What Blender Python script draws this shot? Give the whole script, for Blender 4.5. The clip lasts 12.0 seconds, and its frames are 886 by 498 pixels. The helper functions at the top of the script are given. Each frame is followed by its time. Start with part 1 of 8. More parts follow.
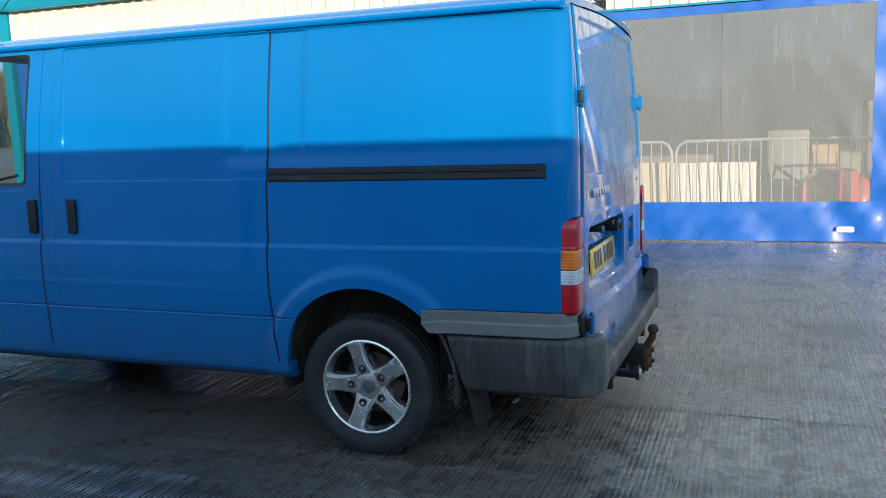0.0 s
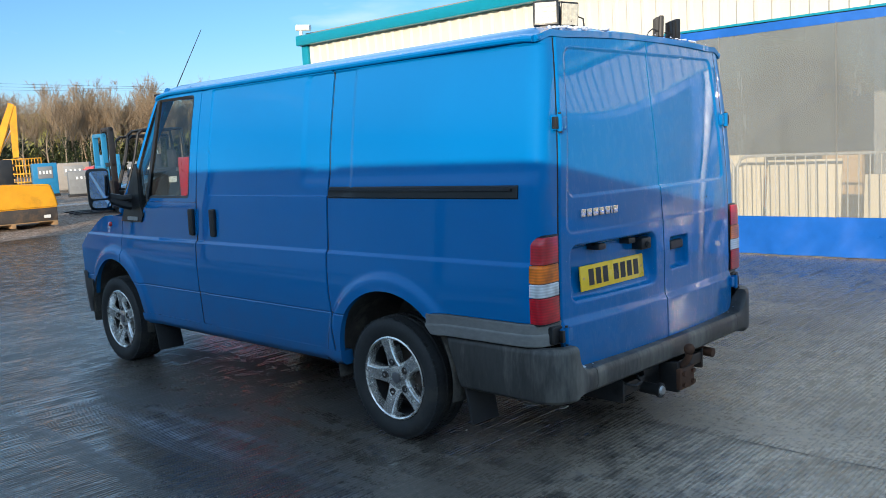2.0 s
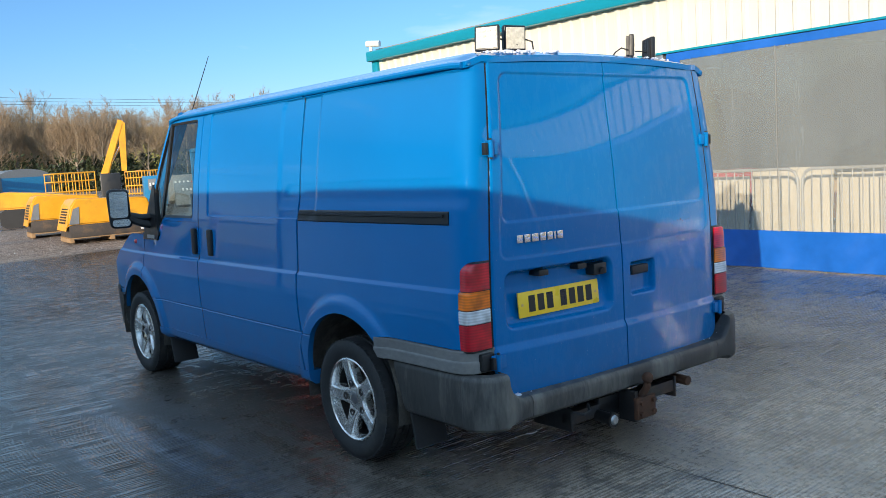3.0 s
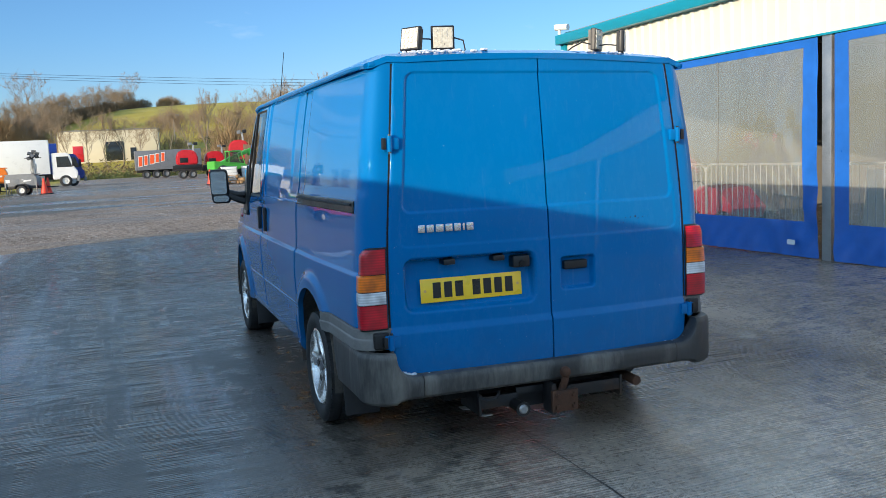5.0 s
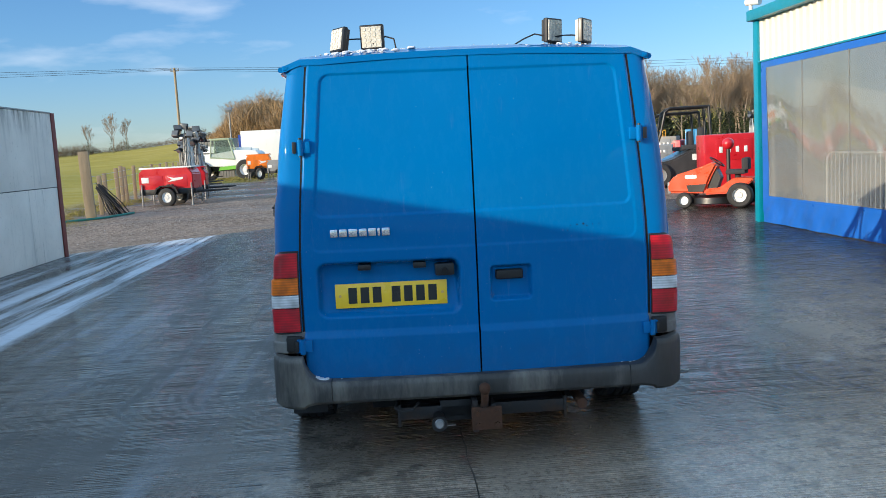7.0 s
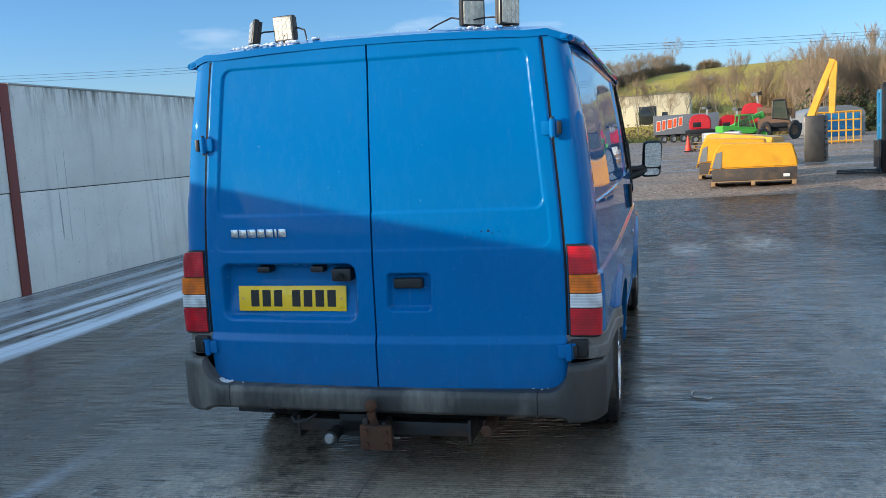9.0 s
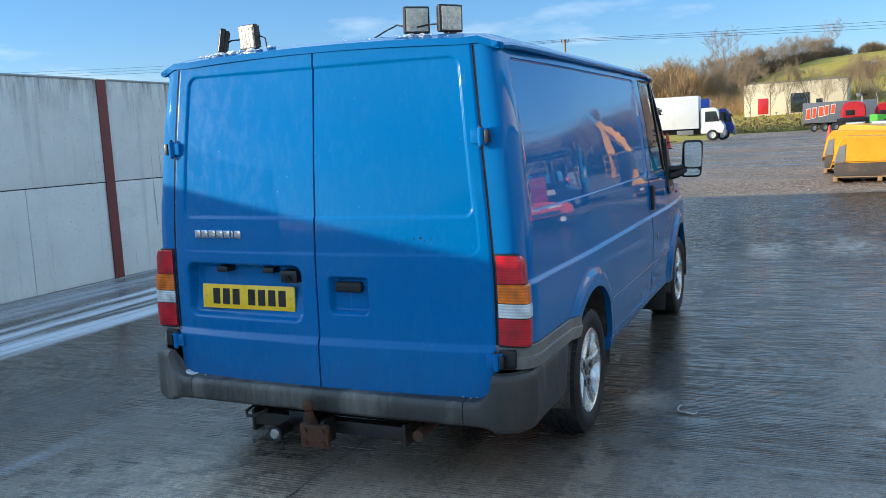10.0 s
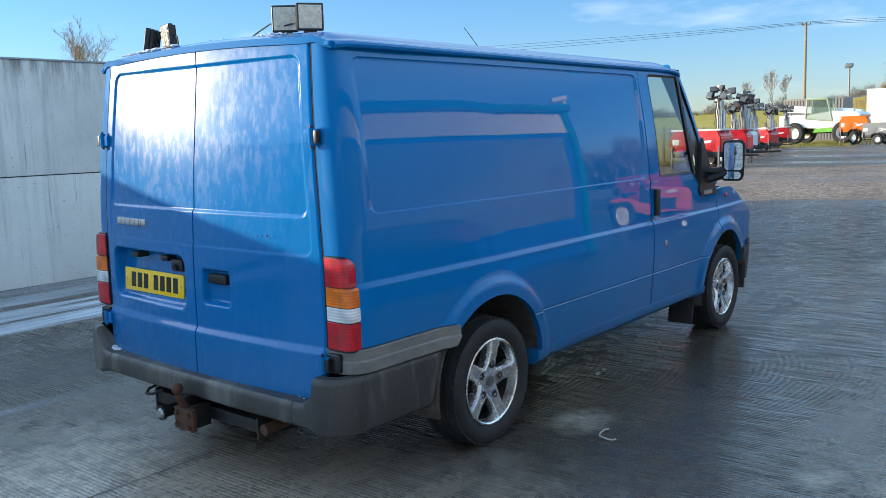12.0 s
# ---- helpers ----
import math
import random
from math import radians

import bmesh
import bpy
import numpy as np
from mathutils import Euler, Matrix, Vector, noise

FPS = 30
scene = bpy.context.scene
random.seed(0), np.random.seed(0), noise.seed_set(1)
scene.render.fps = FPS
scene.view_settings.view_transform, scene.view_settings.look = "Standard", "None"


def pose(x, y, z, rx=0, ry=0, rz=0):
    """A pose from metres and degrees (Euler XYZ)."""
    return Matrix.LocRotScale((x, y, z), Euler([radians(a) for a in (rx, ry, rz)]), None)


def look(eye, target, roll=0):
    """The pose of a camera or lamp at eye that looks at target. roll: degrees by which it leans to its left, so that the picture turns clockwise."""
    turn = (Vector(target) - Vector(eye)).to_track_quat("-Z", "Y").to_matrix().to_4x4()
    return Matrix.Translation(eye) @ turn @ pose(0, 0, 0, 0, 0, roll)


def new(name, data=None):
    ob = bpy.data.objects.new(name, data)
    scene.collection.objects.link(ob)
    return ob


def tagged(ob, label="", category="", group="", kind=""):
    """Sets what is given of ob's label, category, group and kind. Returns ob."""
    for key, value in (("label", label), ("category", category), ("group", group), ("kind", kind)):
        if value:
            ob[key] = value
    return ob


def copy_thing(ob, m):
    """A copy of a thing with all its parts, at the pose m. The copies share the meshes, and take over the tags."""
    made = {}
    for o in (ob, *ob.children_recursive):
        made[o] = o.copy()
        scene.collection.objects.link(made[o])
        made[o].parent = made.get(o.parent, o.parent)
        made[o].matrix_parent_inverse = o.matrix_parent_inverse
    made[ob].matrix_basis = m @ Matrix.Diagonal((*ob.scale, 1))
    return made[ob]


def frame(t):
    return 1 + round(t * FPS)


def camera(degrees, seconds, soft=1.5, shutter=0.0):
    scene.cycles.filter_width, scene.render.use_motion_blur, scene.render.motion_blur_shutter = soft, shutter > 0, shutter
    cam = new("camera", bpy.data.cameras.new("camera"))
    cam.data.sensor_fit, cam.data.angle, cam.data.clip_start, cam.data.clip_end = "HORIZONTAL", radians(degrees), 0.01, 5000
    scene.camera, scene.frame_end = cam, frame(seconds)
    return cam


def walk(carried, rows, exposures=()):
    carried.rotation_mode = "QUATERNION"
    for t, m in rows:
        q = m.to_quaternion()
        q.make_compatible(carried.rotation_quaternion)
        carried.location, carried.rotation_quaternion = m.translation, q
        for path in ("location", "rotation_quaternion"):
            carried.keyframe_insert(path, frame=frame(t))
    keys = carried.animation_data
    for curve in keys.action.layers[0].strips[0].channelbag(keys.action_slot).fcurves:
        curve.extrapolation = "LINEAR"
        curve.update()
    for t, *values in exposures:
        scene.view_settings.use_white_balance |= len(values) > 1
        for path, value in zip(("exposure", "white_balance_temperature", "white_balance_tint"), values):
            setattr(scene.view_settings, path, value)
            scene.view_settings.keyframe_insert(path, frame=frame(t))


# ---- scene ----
cam = camera(54.6, 12.0, soft=0.6)
PATH = [
    (0, (0.673, -4.196, 1.446), (-0.026, -2.346, 1.15), -2.2),
    (0.5, (1.108, -4.216, 1.449), (0.238, -2.437, 1.166), -2.4),
    (1, (1.442, -4.006, 1.425), (0.431, -2.302, 1.152), -2.4),
    (1.5, (1.822, -3.921, 1.436), (0.632, -2.336, 1.17), -2.8),
    (2, (2.143, -3.785, 1.463), (0.78, -2.342, 1.217), -3.2),
    (2.5, (2.385, -3.497, 1.485), (0.935, -2.135, 1.281), -3.1),
    (2.7, (2.501, -3.386, 1.498), (1.015, -2.064, 1.292), -3.4),
    (4.3, (3.522, -2.486, 1.466), (1.761, -1.56, 1.26), -2.9),
    (4.5, (3.651, -2.342, 1.486), (1.858, -1.482, 1.275), -2.9),
    (5, (3.749, -1.94, 1.469), (1.892, -1.23, 1.245), -2.8),
    (5.5, (3.876, -1.567, 1.466), (1.97, -1.006, 1.242), -2.8),
    (6, (4.037, -1.17, 1.503), (2.093, -0.764, 1.273), -2.8),
    (6.5, (3.944, -0.775, 1.498), (1.976, -0.507, 1.267), -2.9),
    (7, (3.952, -0.35, 1.477), (1.969, -0.232, 1.246), -3.2),
    (7.2, (3.924, -0.163, 1.492), (1.939, -0.108, 1.261), -3.3),
    (8.8, (3.571, 1.078, 1.492), (1.633, 0.649, 1.248), -3.4),
    (9, (3.488, 1.225, 1.46), (1.563, 0.737, 1.219), -3.4),
    (9.5, (3.293, 1.596, 1.483), (1.416, 0.953, 1.233), -3.3),
    (10, (3.234, 2.039, 1.498), (1.415, 1.248, 1.245), -3.1),
    (10.5, (2.985, 2.388, 1.483), (1.235, 1.455, 1.226), -3.0),
    (11, (2.797, 2.752, 1.483), (1.118, 1.696, 1.225), -2.8),
    (11.5, (2.649, 3.15, 1.499), (1.039, 1.992, 1.242), -2.5),
    (12, (2.35, 3.365, 1.492), (0.807, 2.121, 1.229), -1.9),
]
walk(cam, [(t, look(eye, target, roll)) for t, eye, target, roll in PATH], ((0.0, 0.8, 6350, 10), (7.0, 0.8, 6350, 10), (9.5, 0.95, 6350, 10), (12.0, 1.1, 6350, 10)))

# ---- world, sun ----
SUN_EL, SUN_AZ = radians(10.75), radians(152.0)
world = bpy.data.worlds.new("sky")
world.use_nodes = True
scene.world = world
wn = world.node_tree
sky = wn.nodes.new("ShaderNodeTexSky")
sky.sky_type = 'NISHITA'
sky.sun_disc = False
sky.sun_elevation = SUN_EL
sky.sun_rotation = SUN_AZ
sky.air_density, sky.dust_density, sky.ozone_density = 1.0, 0.1, 2.4
wn.nodes["Background"].inputs["Strength"].default_value = 0.15
# cold clear winter air: blue low down, unseen upper sky brightened to fill shade
w_tc = wn.nodes.new("ShaderNodeTexCoord")
w_sep = wn.nodes.new("ShaderNodeSeparateXYZ")
wn.links.new(w_tc.outputs["Generated"], w_sep.inputs[0])
w_ramp = wn.nodes.new("ShaderNodeValToRGB")
for k in range(2):
    w_ramp.color_ramp.elements.new(0.2)
for e, (pos, c) in zip(w_ramp.color_ramp.elements, ((0.0, (0.46, 0.54, 0.80)), (0.14, (0.40, 0.57, 0.80)), (0.20, (0.40, 0.57, 0.78)), (0.40, (2.75, 2.25, 1.80)))):
    e.position, e.color = pos, (*c, 1)
wn.links.new(w_sep.outputs[2], w_ramp.inputs[0])
w_mul = wn.nodes.new("ShaderNodeMix")
w_mul.data_type, w_mul.blend_type = 'RGBA', 'MULTIPLY'
w_mul.inputs[0].default_value = 1.0
wn.links.new(sky.outputs[0], w_mul.inputs[6])
wn.links.new(w_ramp.outputs[0], w_mul.inputs[7])
w_map = wn.nodes.new("ShaderNodeMapping")
w_map.inputs["Scale"].default_value = (2.2, 2.2, 9.0)
wn.links.new(w_tc.outputs["Generated"], w_map.inputs[0])
w_noise = wn.nodes.new("ShaderNodeTexNoise")
w_noise.inputs["Scale"].default_value = 2.1
w_noise.inputs["Detail"].default_value = 7.0
wn.links.new(w_map.outputs[0], w_noise.inputs["Vector"])
w_cl = wn.nodes.new("ShaderNodeMapRange")
for k, v in (("From Min", 0.60), ("From Max", 0.78), ("To Min", 0.0), ("To Max", 0.38)):
    w_cl.inputs[k].default_value = v
wn.links.new(w_noise.outputs["Fac"], w_cl.inputs["Value"])
w_mix = wn.nodes.new("ShaderNodeMix")
w_mix.data_type = 'RGBA'
wn.links.new(w_cl.outputs[0], w_mix.inputs[0])
wn.links.new(w_mul.outputs[2], w_mix.inputs[6])
w_mix.inputs[7].default_value = (4.6, 4.7, 4.9, 1)
wn.links.new(w_mix.outputs[2], wn.nodes["Background"].inputs["Color"])
sun_dir = Vector((math.sin(SUN_AZ) * math.cos(SUN_EL), math.cos(SUN_AZ) * math.cos(SUN_EL), math.sin(SUN_EL)))
sun = new("sun", bpy.data.lights.new("sun", 'SUN'))
sun.data.energy, sun.data.angle, sun.data.color = 3.6, radians(0.32), (1.0, 0.83, 0.61)
sun.matrix_world = look((0, 0, 30), Vector((0, 0, 30)) - sun_dir)


# ---- materials ----
def nodes_of(name):
    m = bpy.data.materials.new(name)
    m.use_nodes = True
    nt = m.node_tree
    return m, nt, nt.nodes["Principled BSDF"]


def node(nt, kind, **kw):
    n = nt.nodes.new(kind)
    for k, v in kw.items():
        if k in n.inputs:
            n.inputs[k].default_value = v
    return n


def noise_tex(nt, scale, detail=4.0, rough=0.55, stretch=(1, 1, 1), coord="Object"):
    tc = nt.nodes.new("ShaderNodeTexCoord")
    mp = nt.nodes.new("ShaderNodeMapping")
    mp.inputs["Scale"].default_value = stretch
    nt.links.new(tc.outputs[coord], mp.inputs["Vector"])
    n = nt.nodes.new("ShaderNodeTexNoise")
    n.inputs["Scale"].default_value = scale
    n.inputs["Detail"].default_value = detail
    n.inputs["Roughness"].default_value = rough
    nt.links.new(mp.outputs[0], n.inputs["Vector"])
    return n.outputs["Fac"]


def ramp(nt, fac, stops):
    r = nt.nodes.new("ShaderNodeValToRGB")
    el = r.color_ramp.elements
    while len(el) < len(stops):
        el.new(0.5)
    for e, (p, c) in zip(el, stops):
        e.position = p
        e.color = (*c, 1) if isinstance(c, tuple) else (c, c, c, 1)
    nt.links.new(fac, r.inputs[0])
    return r.outputs[0]


def mixed(nt, fac, a, b, blend='MIX'):
    n = nt.nodes.new("ShaderNodeMix")
    n.data_type, n.blend_type = 'RGBA', blend
    for sock, val in ((n.inputs[0], fac), (n.inputs[6], a), (n.inputs[7], b)):
        if isinstance(val, bpy.types.NodeSocket):
            nt.links.new(val, sock)
        elif isinstance(val, tuple):
            sock.default_value = (*val, 1)
        else:
            sock.default_value = val
    return n.outputs[2]


def bump(nt, height, strength, distance, prev=None):
    b = nt.nodes.new("ShaderNodeBump")
    b.inputs["Strength"].default_value = strength
    b.inputs["Distance"].default_value = distance
    nt.links.new(height, b.inputs["Height"])
    if prev is not None:
        nt.links.new(prev, b.inputs["Normal"])
    return b.outputs[0]


def band_of(nt, value, a, b):
    n = nt.nodes.new("ShaderNodeMapRange")
    n.inputs["From Min"].default_value = a
    n.inputs["From Max"].default_value = b
    nt.links.new(value, n.inputs["Value"])
    return n.outputs[0]


def times(nt, a, b, op='MULTIPLY'):
    n = nt.nodes.new("ShaderNodeMath")
    n.operation = op
    n.use_clamp = True
    for sock, v in ((n.inputs[0], a), (n.inputs[1], b)):
        if isinstance(v, bpy.types.NodeSocket):
            nt.links.new(v, sock)
        else:
            sock.default_value = v
    return n.outputs[0]


def mat(name, base, rough=0.5, metal=0.0, vary=0.25, scale=6.0, fine=60.0, relief=0.0, stain=None, rough_vary=0.15, coat=0.0, stretch=(1, 1, 1), spec=0.5):
    """A surface with colour variation at two scales, uneven gloss and fine relief."""
    m, nt, p = nodes_of(name)
    big = noise_tex(nt, scale, 5, 0.6, stretch)
    small = noise_tex(nt, fine, 3, 0.6, stretch)
    dark = tuple(c * (1 - vary) for c in base)
    light = tuple(min(1, c * (1 + vary * 0.6)) for c in base)
    col = ramp(nt, big, [(0.3, dark), (0.7, light)])
    col = mixed(nt, 0.35, col, ramp(nt, small, [(0.3, tuple(c * (1 - vary) for c in base)), (0.7, light)]))
    if stain:
        st = ramp(nt, noise_tex(nt, scale * 0.6, 6, 0.7, stretch), [(0.52, 0.0), (0.72, 1.0)])
        col = mixed(nt, st, col, stain)
    nt.links.new(col, p.inputs["Base Color"])
    rr = ramp(nt, big, [(0.25, max(0.02, rough - rough_vary)), (0.75, min(1, rough + rough_vary))])
    nt.links.new(rr, p.inputs["Roughness"])
    p.inputs["Metallic"].default_value = metal
    p.inputs["Specular IOR Level"].default_value = spec
    p.inputs["Coat Weight"].default_value = coat
    p.inputs["Coat Roughness"].default_value = 0.05
    if relief:
        nt.links.new(bump(nt, small, 0.6, relief), p.inputs["Normal"])
    return m


def paint_blue(name, film_rough, film_scale, smears=False):
    """Clear-coated blue paint under a film of road dirt."""
    m, nt, p = nodes_of(name)
    big = noise_tex(nt, 1.3, 4, 0.5)
    col = ramp(nt, big, [(0.3, (0.0, 0.138, 0.395)), (0.75, (0.0, 0.157, 0.44))])
    film = ramp(nt, noise_tex(nt, film_scale, 8, 0.68, (1, 1, 0.35)), [(0.35, 0.0), (0.75, 1.0)])
    low = nt.nodes.new("ShaderNodeTexCoord")
    xyz = nt.nodes.new("ShaderNodeSeparateXYZ")
    nt.links.new(low.outputs["Object"], xyz.inputs[0])
    road = nt.nodes.new("ShaderNodeMapRange")
    for k, v in (("From Min", 0.75), ("From Max", 0.33), ("To Min", 0.0), ("To Max", 0.42)):
        road.inputs[k].default_value = v
    nt.links.new(xyz.outputs[2], road.inputs["Value"])
    dirt = nt.nodes.new("ShaderNodeMath")
    dirt.operation = 'MULTIPLY'
    nt.links.new(ramp(nt, noise_tex(nt, 7.0, 8, 0.7), [(0.3, 0.15), (0.7, 1.0)]), dirt.inputs[0])
    nt.links.new(road.outputs[0], dirt.inputs[1])
    col = mixed(nt, dirt.outputs[0], col, (0.055, 0.07, 0.085))
    if smears:
        specks = ramp(nt, noise_tex(nt, 75, 2, 0.5), [(0.755, 0.0), (0.775, 0.28)])
        col = mixed(nt, specks, col, (0.50, 0.55, 0.60))
        runs = ramp(nt, noise_tex(nt, 1.0, 6, 0.7, (30, 30, 2.5)), [(0.62, 0.0), (0.78, 0.06)])
        col = mixed(nt, runs, col, (0.45, 0.50, 0.55))
    nt.links.new(col, p.inputs["Base Color"])
    if smears:
        wipe = mixed(nt, 0.45, ramp(nt, noise_tex(nt, 3.2, 8, 0.72, (1, 1.0, 0.8)), [(0.34, 0.0), (0.66, 1.0)]), ramp(nt, noise_tex(nt, 26, 6, 0.75, (1, 1.0, 0.45)), [(0.46, 0.0), (0.60, 1.0)]))
        nt.links.new(ramp(nt, wipe, [(0.0, 0.20), (1.0, 0.34)]), p.inputs["Roughness"])
        nt.links.new(ramp(nt, wipe, [(0.0, 0.02), (1.0, 0.08)]), p.inputs["Specular IOR Level"])
    else:
        p.inputs["Roughness"].default_value = 0.65
        p.inputs["Specular IOR Level"].default_value = 0.05
    lw = nt.nodes.new("ShaderNodeLayerWeight")
    lw.inputs["Blend"].default_value = 0.5
    gloss = nt.nodes.new("ShaderNodeMapRange")
    for k, v in (("From Min", 0.05), ("From Max", 0.50), ("To Min", 0.12), ("To Max", 0.9)):
        gloss.inputs[k].default_value = v
    nt.links.new(lw.outputs["Facing"], gloss.inputs["Value"])
    nt.links.new(gloss.outputs[0], p.inputs["Coat Weight"])
    p.inputs["Coat IOR"].default_value = 1.6
    cr = ramp(nt, film, [(0.0, film_rough[0]), (1.0, film_rough[1])])
    nt.links.new(cr, p.inputs["Coat Roughness"])
    wave = noise_tex(nt, 2.2, 2, 0.4)
    nt.links.new(bump(nt, wave, 0.25, 0.004), p.inputs["Coat Normal"])
    return m


def see_through(name, tint, gloss_rough=0.02, ior=1.5, haze=0.0, haze_col=(0.5, 0.5, 0.5), haze_noise=0.0, relief=0.0, edge=4.5):
    """Clear sheet: tinted passage, some haze, and mirror gloss by the angle."""
    m = bpy.data.materials.new(name)
    m.use_nodes = True
    nt = m.node_tree
    nt.nodes.remove(nt.nodes["Principled BSDF"])
    out = nt.nodes["Material Output"]
    tr = node(nt, "ShaderNodeBsdfTransparent")
    tr.inputs["Color"].default_value = (*tint, 1)
    body = tr.outputs[0]
    if haze:
        df = node(nt, "ShaderNodeBsdfDiffuse")
        df.inputs["Color"].default_value = (*haze_col, 1)
        mx = nt.nodes.new("ShaderNodeMixShader")
        hz = ramp(nt, noise_tex(nt, 2.4, 7, 0.75, (1.6, 1.6, 0.25)), [(0.25, max(0.0, haze - haze_noise)), (0.8, min(1.0, haze + haze_noise))])
        nt.links.new(hz, mx.inputs[0])
        nt.links.new(body, mx.inputs[1])
        nt.links.new(df.outputs[0], mx.inputs[2])
        body = mx.outputs[0]
    gl = node(nt, "ShaderNodeBsdfGlossy")
    gl.inputs["Roughness"].default_value = gloss_rough
    lw = node(nt, "ShaderNodeLayerWeight")
    lw.inputs["Blend"].default_value = 0.5
    if relief:
        nrm = bump(nt, noise_tex(nt, 1.6, 2, 0.5, (1, 1, 0.4)), 0.5, relief)
        nt.links.new(nrm, gl.inputs["Normal"])
    pw = nt.nodes.new("ShaderNodeMath")
    pw.operation = 'POWER'
    nt.links.new(lw.outputs["Facing"], pw.inputs[0])
    pw.inputs[1].default_value = edge
    ma = nt.nodes.new("ShaderNodeMath")
    ma.operation = 'MULTIPLY_ADD'
    nt.links.new(pw.outputs[0], ma.inputs[0])
    f0 = ((ior - 1) / (ior + 1)) ** 2 * 1.6
    ma.inputs[1].default_value, ma.inputs[2].default_value = 1 - f0, f0
    mix = nt.nodes.new("ShaderNodeMixShader")
    nt.links.new(ma.outputs[0], mix.inputs[0])
    nt.links.new(body, mix.inputs[1])
    nt.links.new(gl.outputs[0], mix.inputs[2])
    nt.links.new(mix.outputs[0], out.inputs["Surface"])
    return m


def lens_mat(name, col):
    m, nt, p = nodes_of(name)
    tc = nt.nodes.new("ShaderNodeTexCoord")
    ribs = nt.nodes.new("ShaderNodeTexWave")
    ribs.wave_type, ribs.bands_direction = 'BANDS', 'Z'
    ribs.inputs["Scale"].default_value = 26
    nt.links.new(tc.outputs["Object"], ribs.inputs["Vector"])
    glow = noise_tex(nt, 16, 2, 0.5)
    c = ramp(nt, glow, [(0.3, tuple(v * 0.62 for v in col)), (0.55, col), (0.72, tuple(min(1, v * 1.25) for v in col))])
    c = mixed(nt, 0.25, c, mixed(nt, 1.0, c, ramp(nt, ribs.outputs["Color"], [(0.1, 0.5), (0.9, 1.5)]), 'MULTIPLY'))
    nt.links.new(c, p.inputs["Base Color"])
    p.inputs["Roughness"].default_value = 0.35
    p.inputs["Specular IOR Level"].default_value = 0.3
    p.inputs["Coat Weight"].default_value = 0.9
    p.inputs["Coat Roughness"].default_value = 0.03
    return m


BLUE = paint_blue("blue_paint", (0.004, 0.03), 5.0)
BLUE_HAZY = paint_blue("blue_paint_dirty", (0.01, 0.07), 4.0, True)
RUBBER = mat("rubber_black", (0.018, 0.018, 0.02), 0.7, vary=0.4, relief=0.001)
TYRE = mat("tyre_rubber", (0.022, 0.023, 0.025), 0.72, vary=0.5, scale=9, relief=0.0015, stain=(0.05, 0.045, 0.04))
PLASTIC = mat("grey_plastic", (0.046, 0.045, 0.044), 0.46, vary=0.55, scale=7, relief=0.0008, stain=(0.18, 0.17, 0.15), stretch=(1, 1, 0.22))
TRIM = mat("faded_trim", (0.17, 0.168, 0.165), 0.55, vary=0.4, scale=6, relief=0.0006, stretch=(0.5, 1, 1), stain=(0.24, 0.23, 0.21))
BLACK = mat("black_plastic", (0.012, 0.012, 0.013), 0.42, vary=0.3)
DARK = mat("dark_void", (0.006, 0.006, 0.007), 0.9)
ALLOY = mat("alloy_silver", (0.82, 0.81, 0.79), 0.24, 0.9, vary=0.25, scale=14, stain=(0.22, 0.2, 0.18), rough_vary=0.12)
ARCH = mat("arch_dirt", (0.085, 0.075, 0.064), 0.9, vary=0.6, scale=9, relief=0.004, stain=(0.19, 0.165, 0.135))
DISC = mat("brake_iron", (0.09, 0.07, 0.06), 0.6, 0.6, vary=0.5, stain=(0.14, 0.06, 0.03))
CHROME = mat("chrome", (0.75, 0.75, 0.76), 0.12, 1.0, vary=0.08)
RUST = mat("rusty_steel", (0.10, 0.045, 0.025), 0.85, 0.2, vary=0.5, scale=14, relief=0.002, stain=(0.035, 0.03, 0.03))
STEEL_D = mat("dark_steel", (0.028, 0.028, 0.03), 0.5, 0.4, vary=0.4, relief=0.001, stain=(0.07, 0.04, 0.025))
GALV = mat("galvanised_steel", (0.42, 0.43, 0.44), 0.45, 0.8, vary=0.25)
LENS_R = lens_mat("lens_red", (0.50, 0.0, 0.012))
LENS_A = lens_mat("lens_amber", (0.80, 0.17, 0.0))
LENS_W = lens_mat("lens_clear", (0.62, 0.64, 0.66))
PLATE_Y = mat("plate_yellow", (0.95, 0.60, 0.015), 0.3, vary=0.06, scale=4, coat=0.6)
PLATE_K = mat("plate_black", (0.012, 0.012, 0.012), 0.35, vary=0.1)
GLASS = see_through("cab_glass", (0.72, 0.78, 0.76), 0.0, 1.5)
MIRROR = mat("mirror_glass", (0.85, 0.87, 0.88), 0.02, 1.0, vary=0.03, rough_vary=0.0)
SEAT = mat("seat_cloth", (0.035, 0.036, 0.042), 0.9, vary=0.3, relief=0.001)
LAMP_W = mat("lamp_lens", (0.62, 0.58, 0.48), 0.25, vary=0.25, scale=40, coat=0.8)
SNOW = mat("frost_crust", (0.72, 0.76, 0.82), 0.6, vary=0.15, scale=30, fine=200, relief=0.004)


# ---- building helpers ----
def link_mesh(name, bm, material, smooth=35, merge=True):
    me = bpy.data.meshes.new(name)
    if merge:
        bmesh.ops.remove_doubles(bm, verts=bm.verts, dist=1e-5)
    bm.normal_update()
    bm.to_mesh(me)
    bm.free()
    if smooth:
        me.polygons.foreach_set("use_smooth", [True] * len(me.polygons))
        me.set_sharp_from_angle(angle=radians(smooth))
    for mt in (material if isinstance(material, (list, tuple)) else [material]):
        me.materials.append(mt)
    return new(name, me)


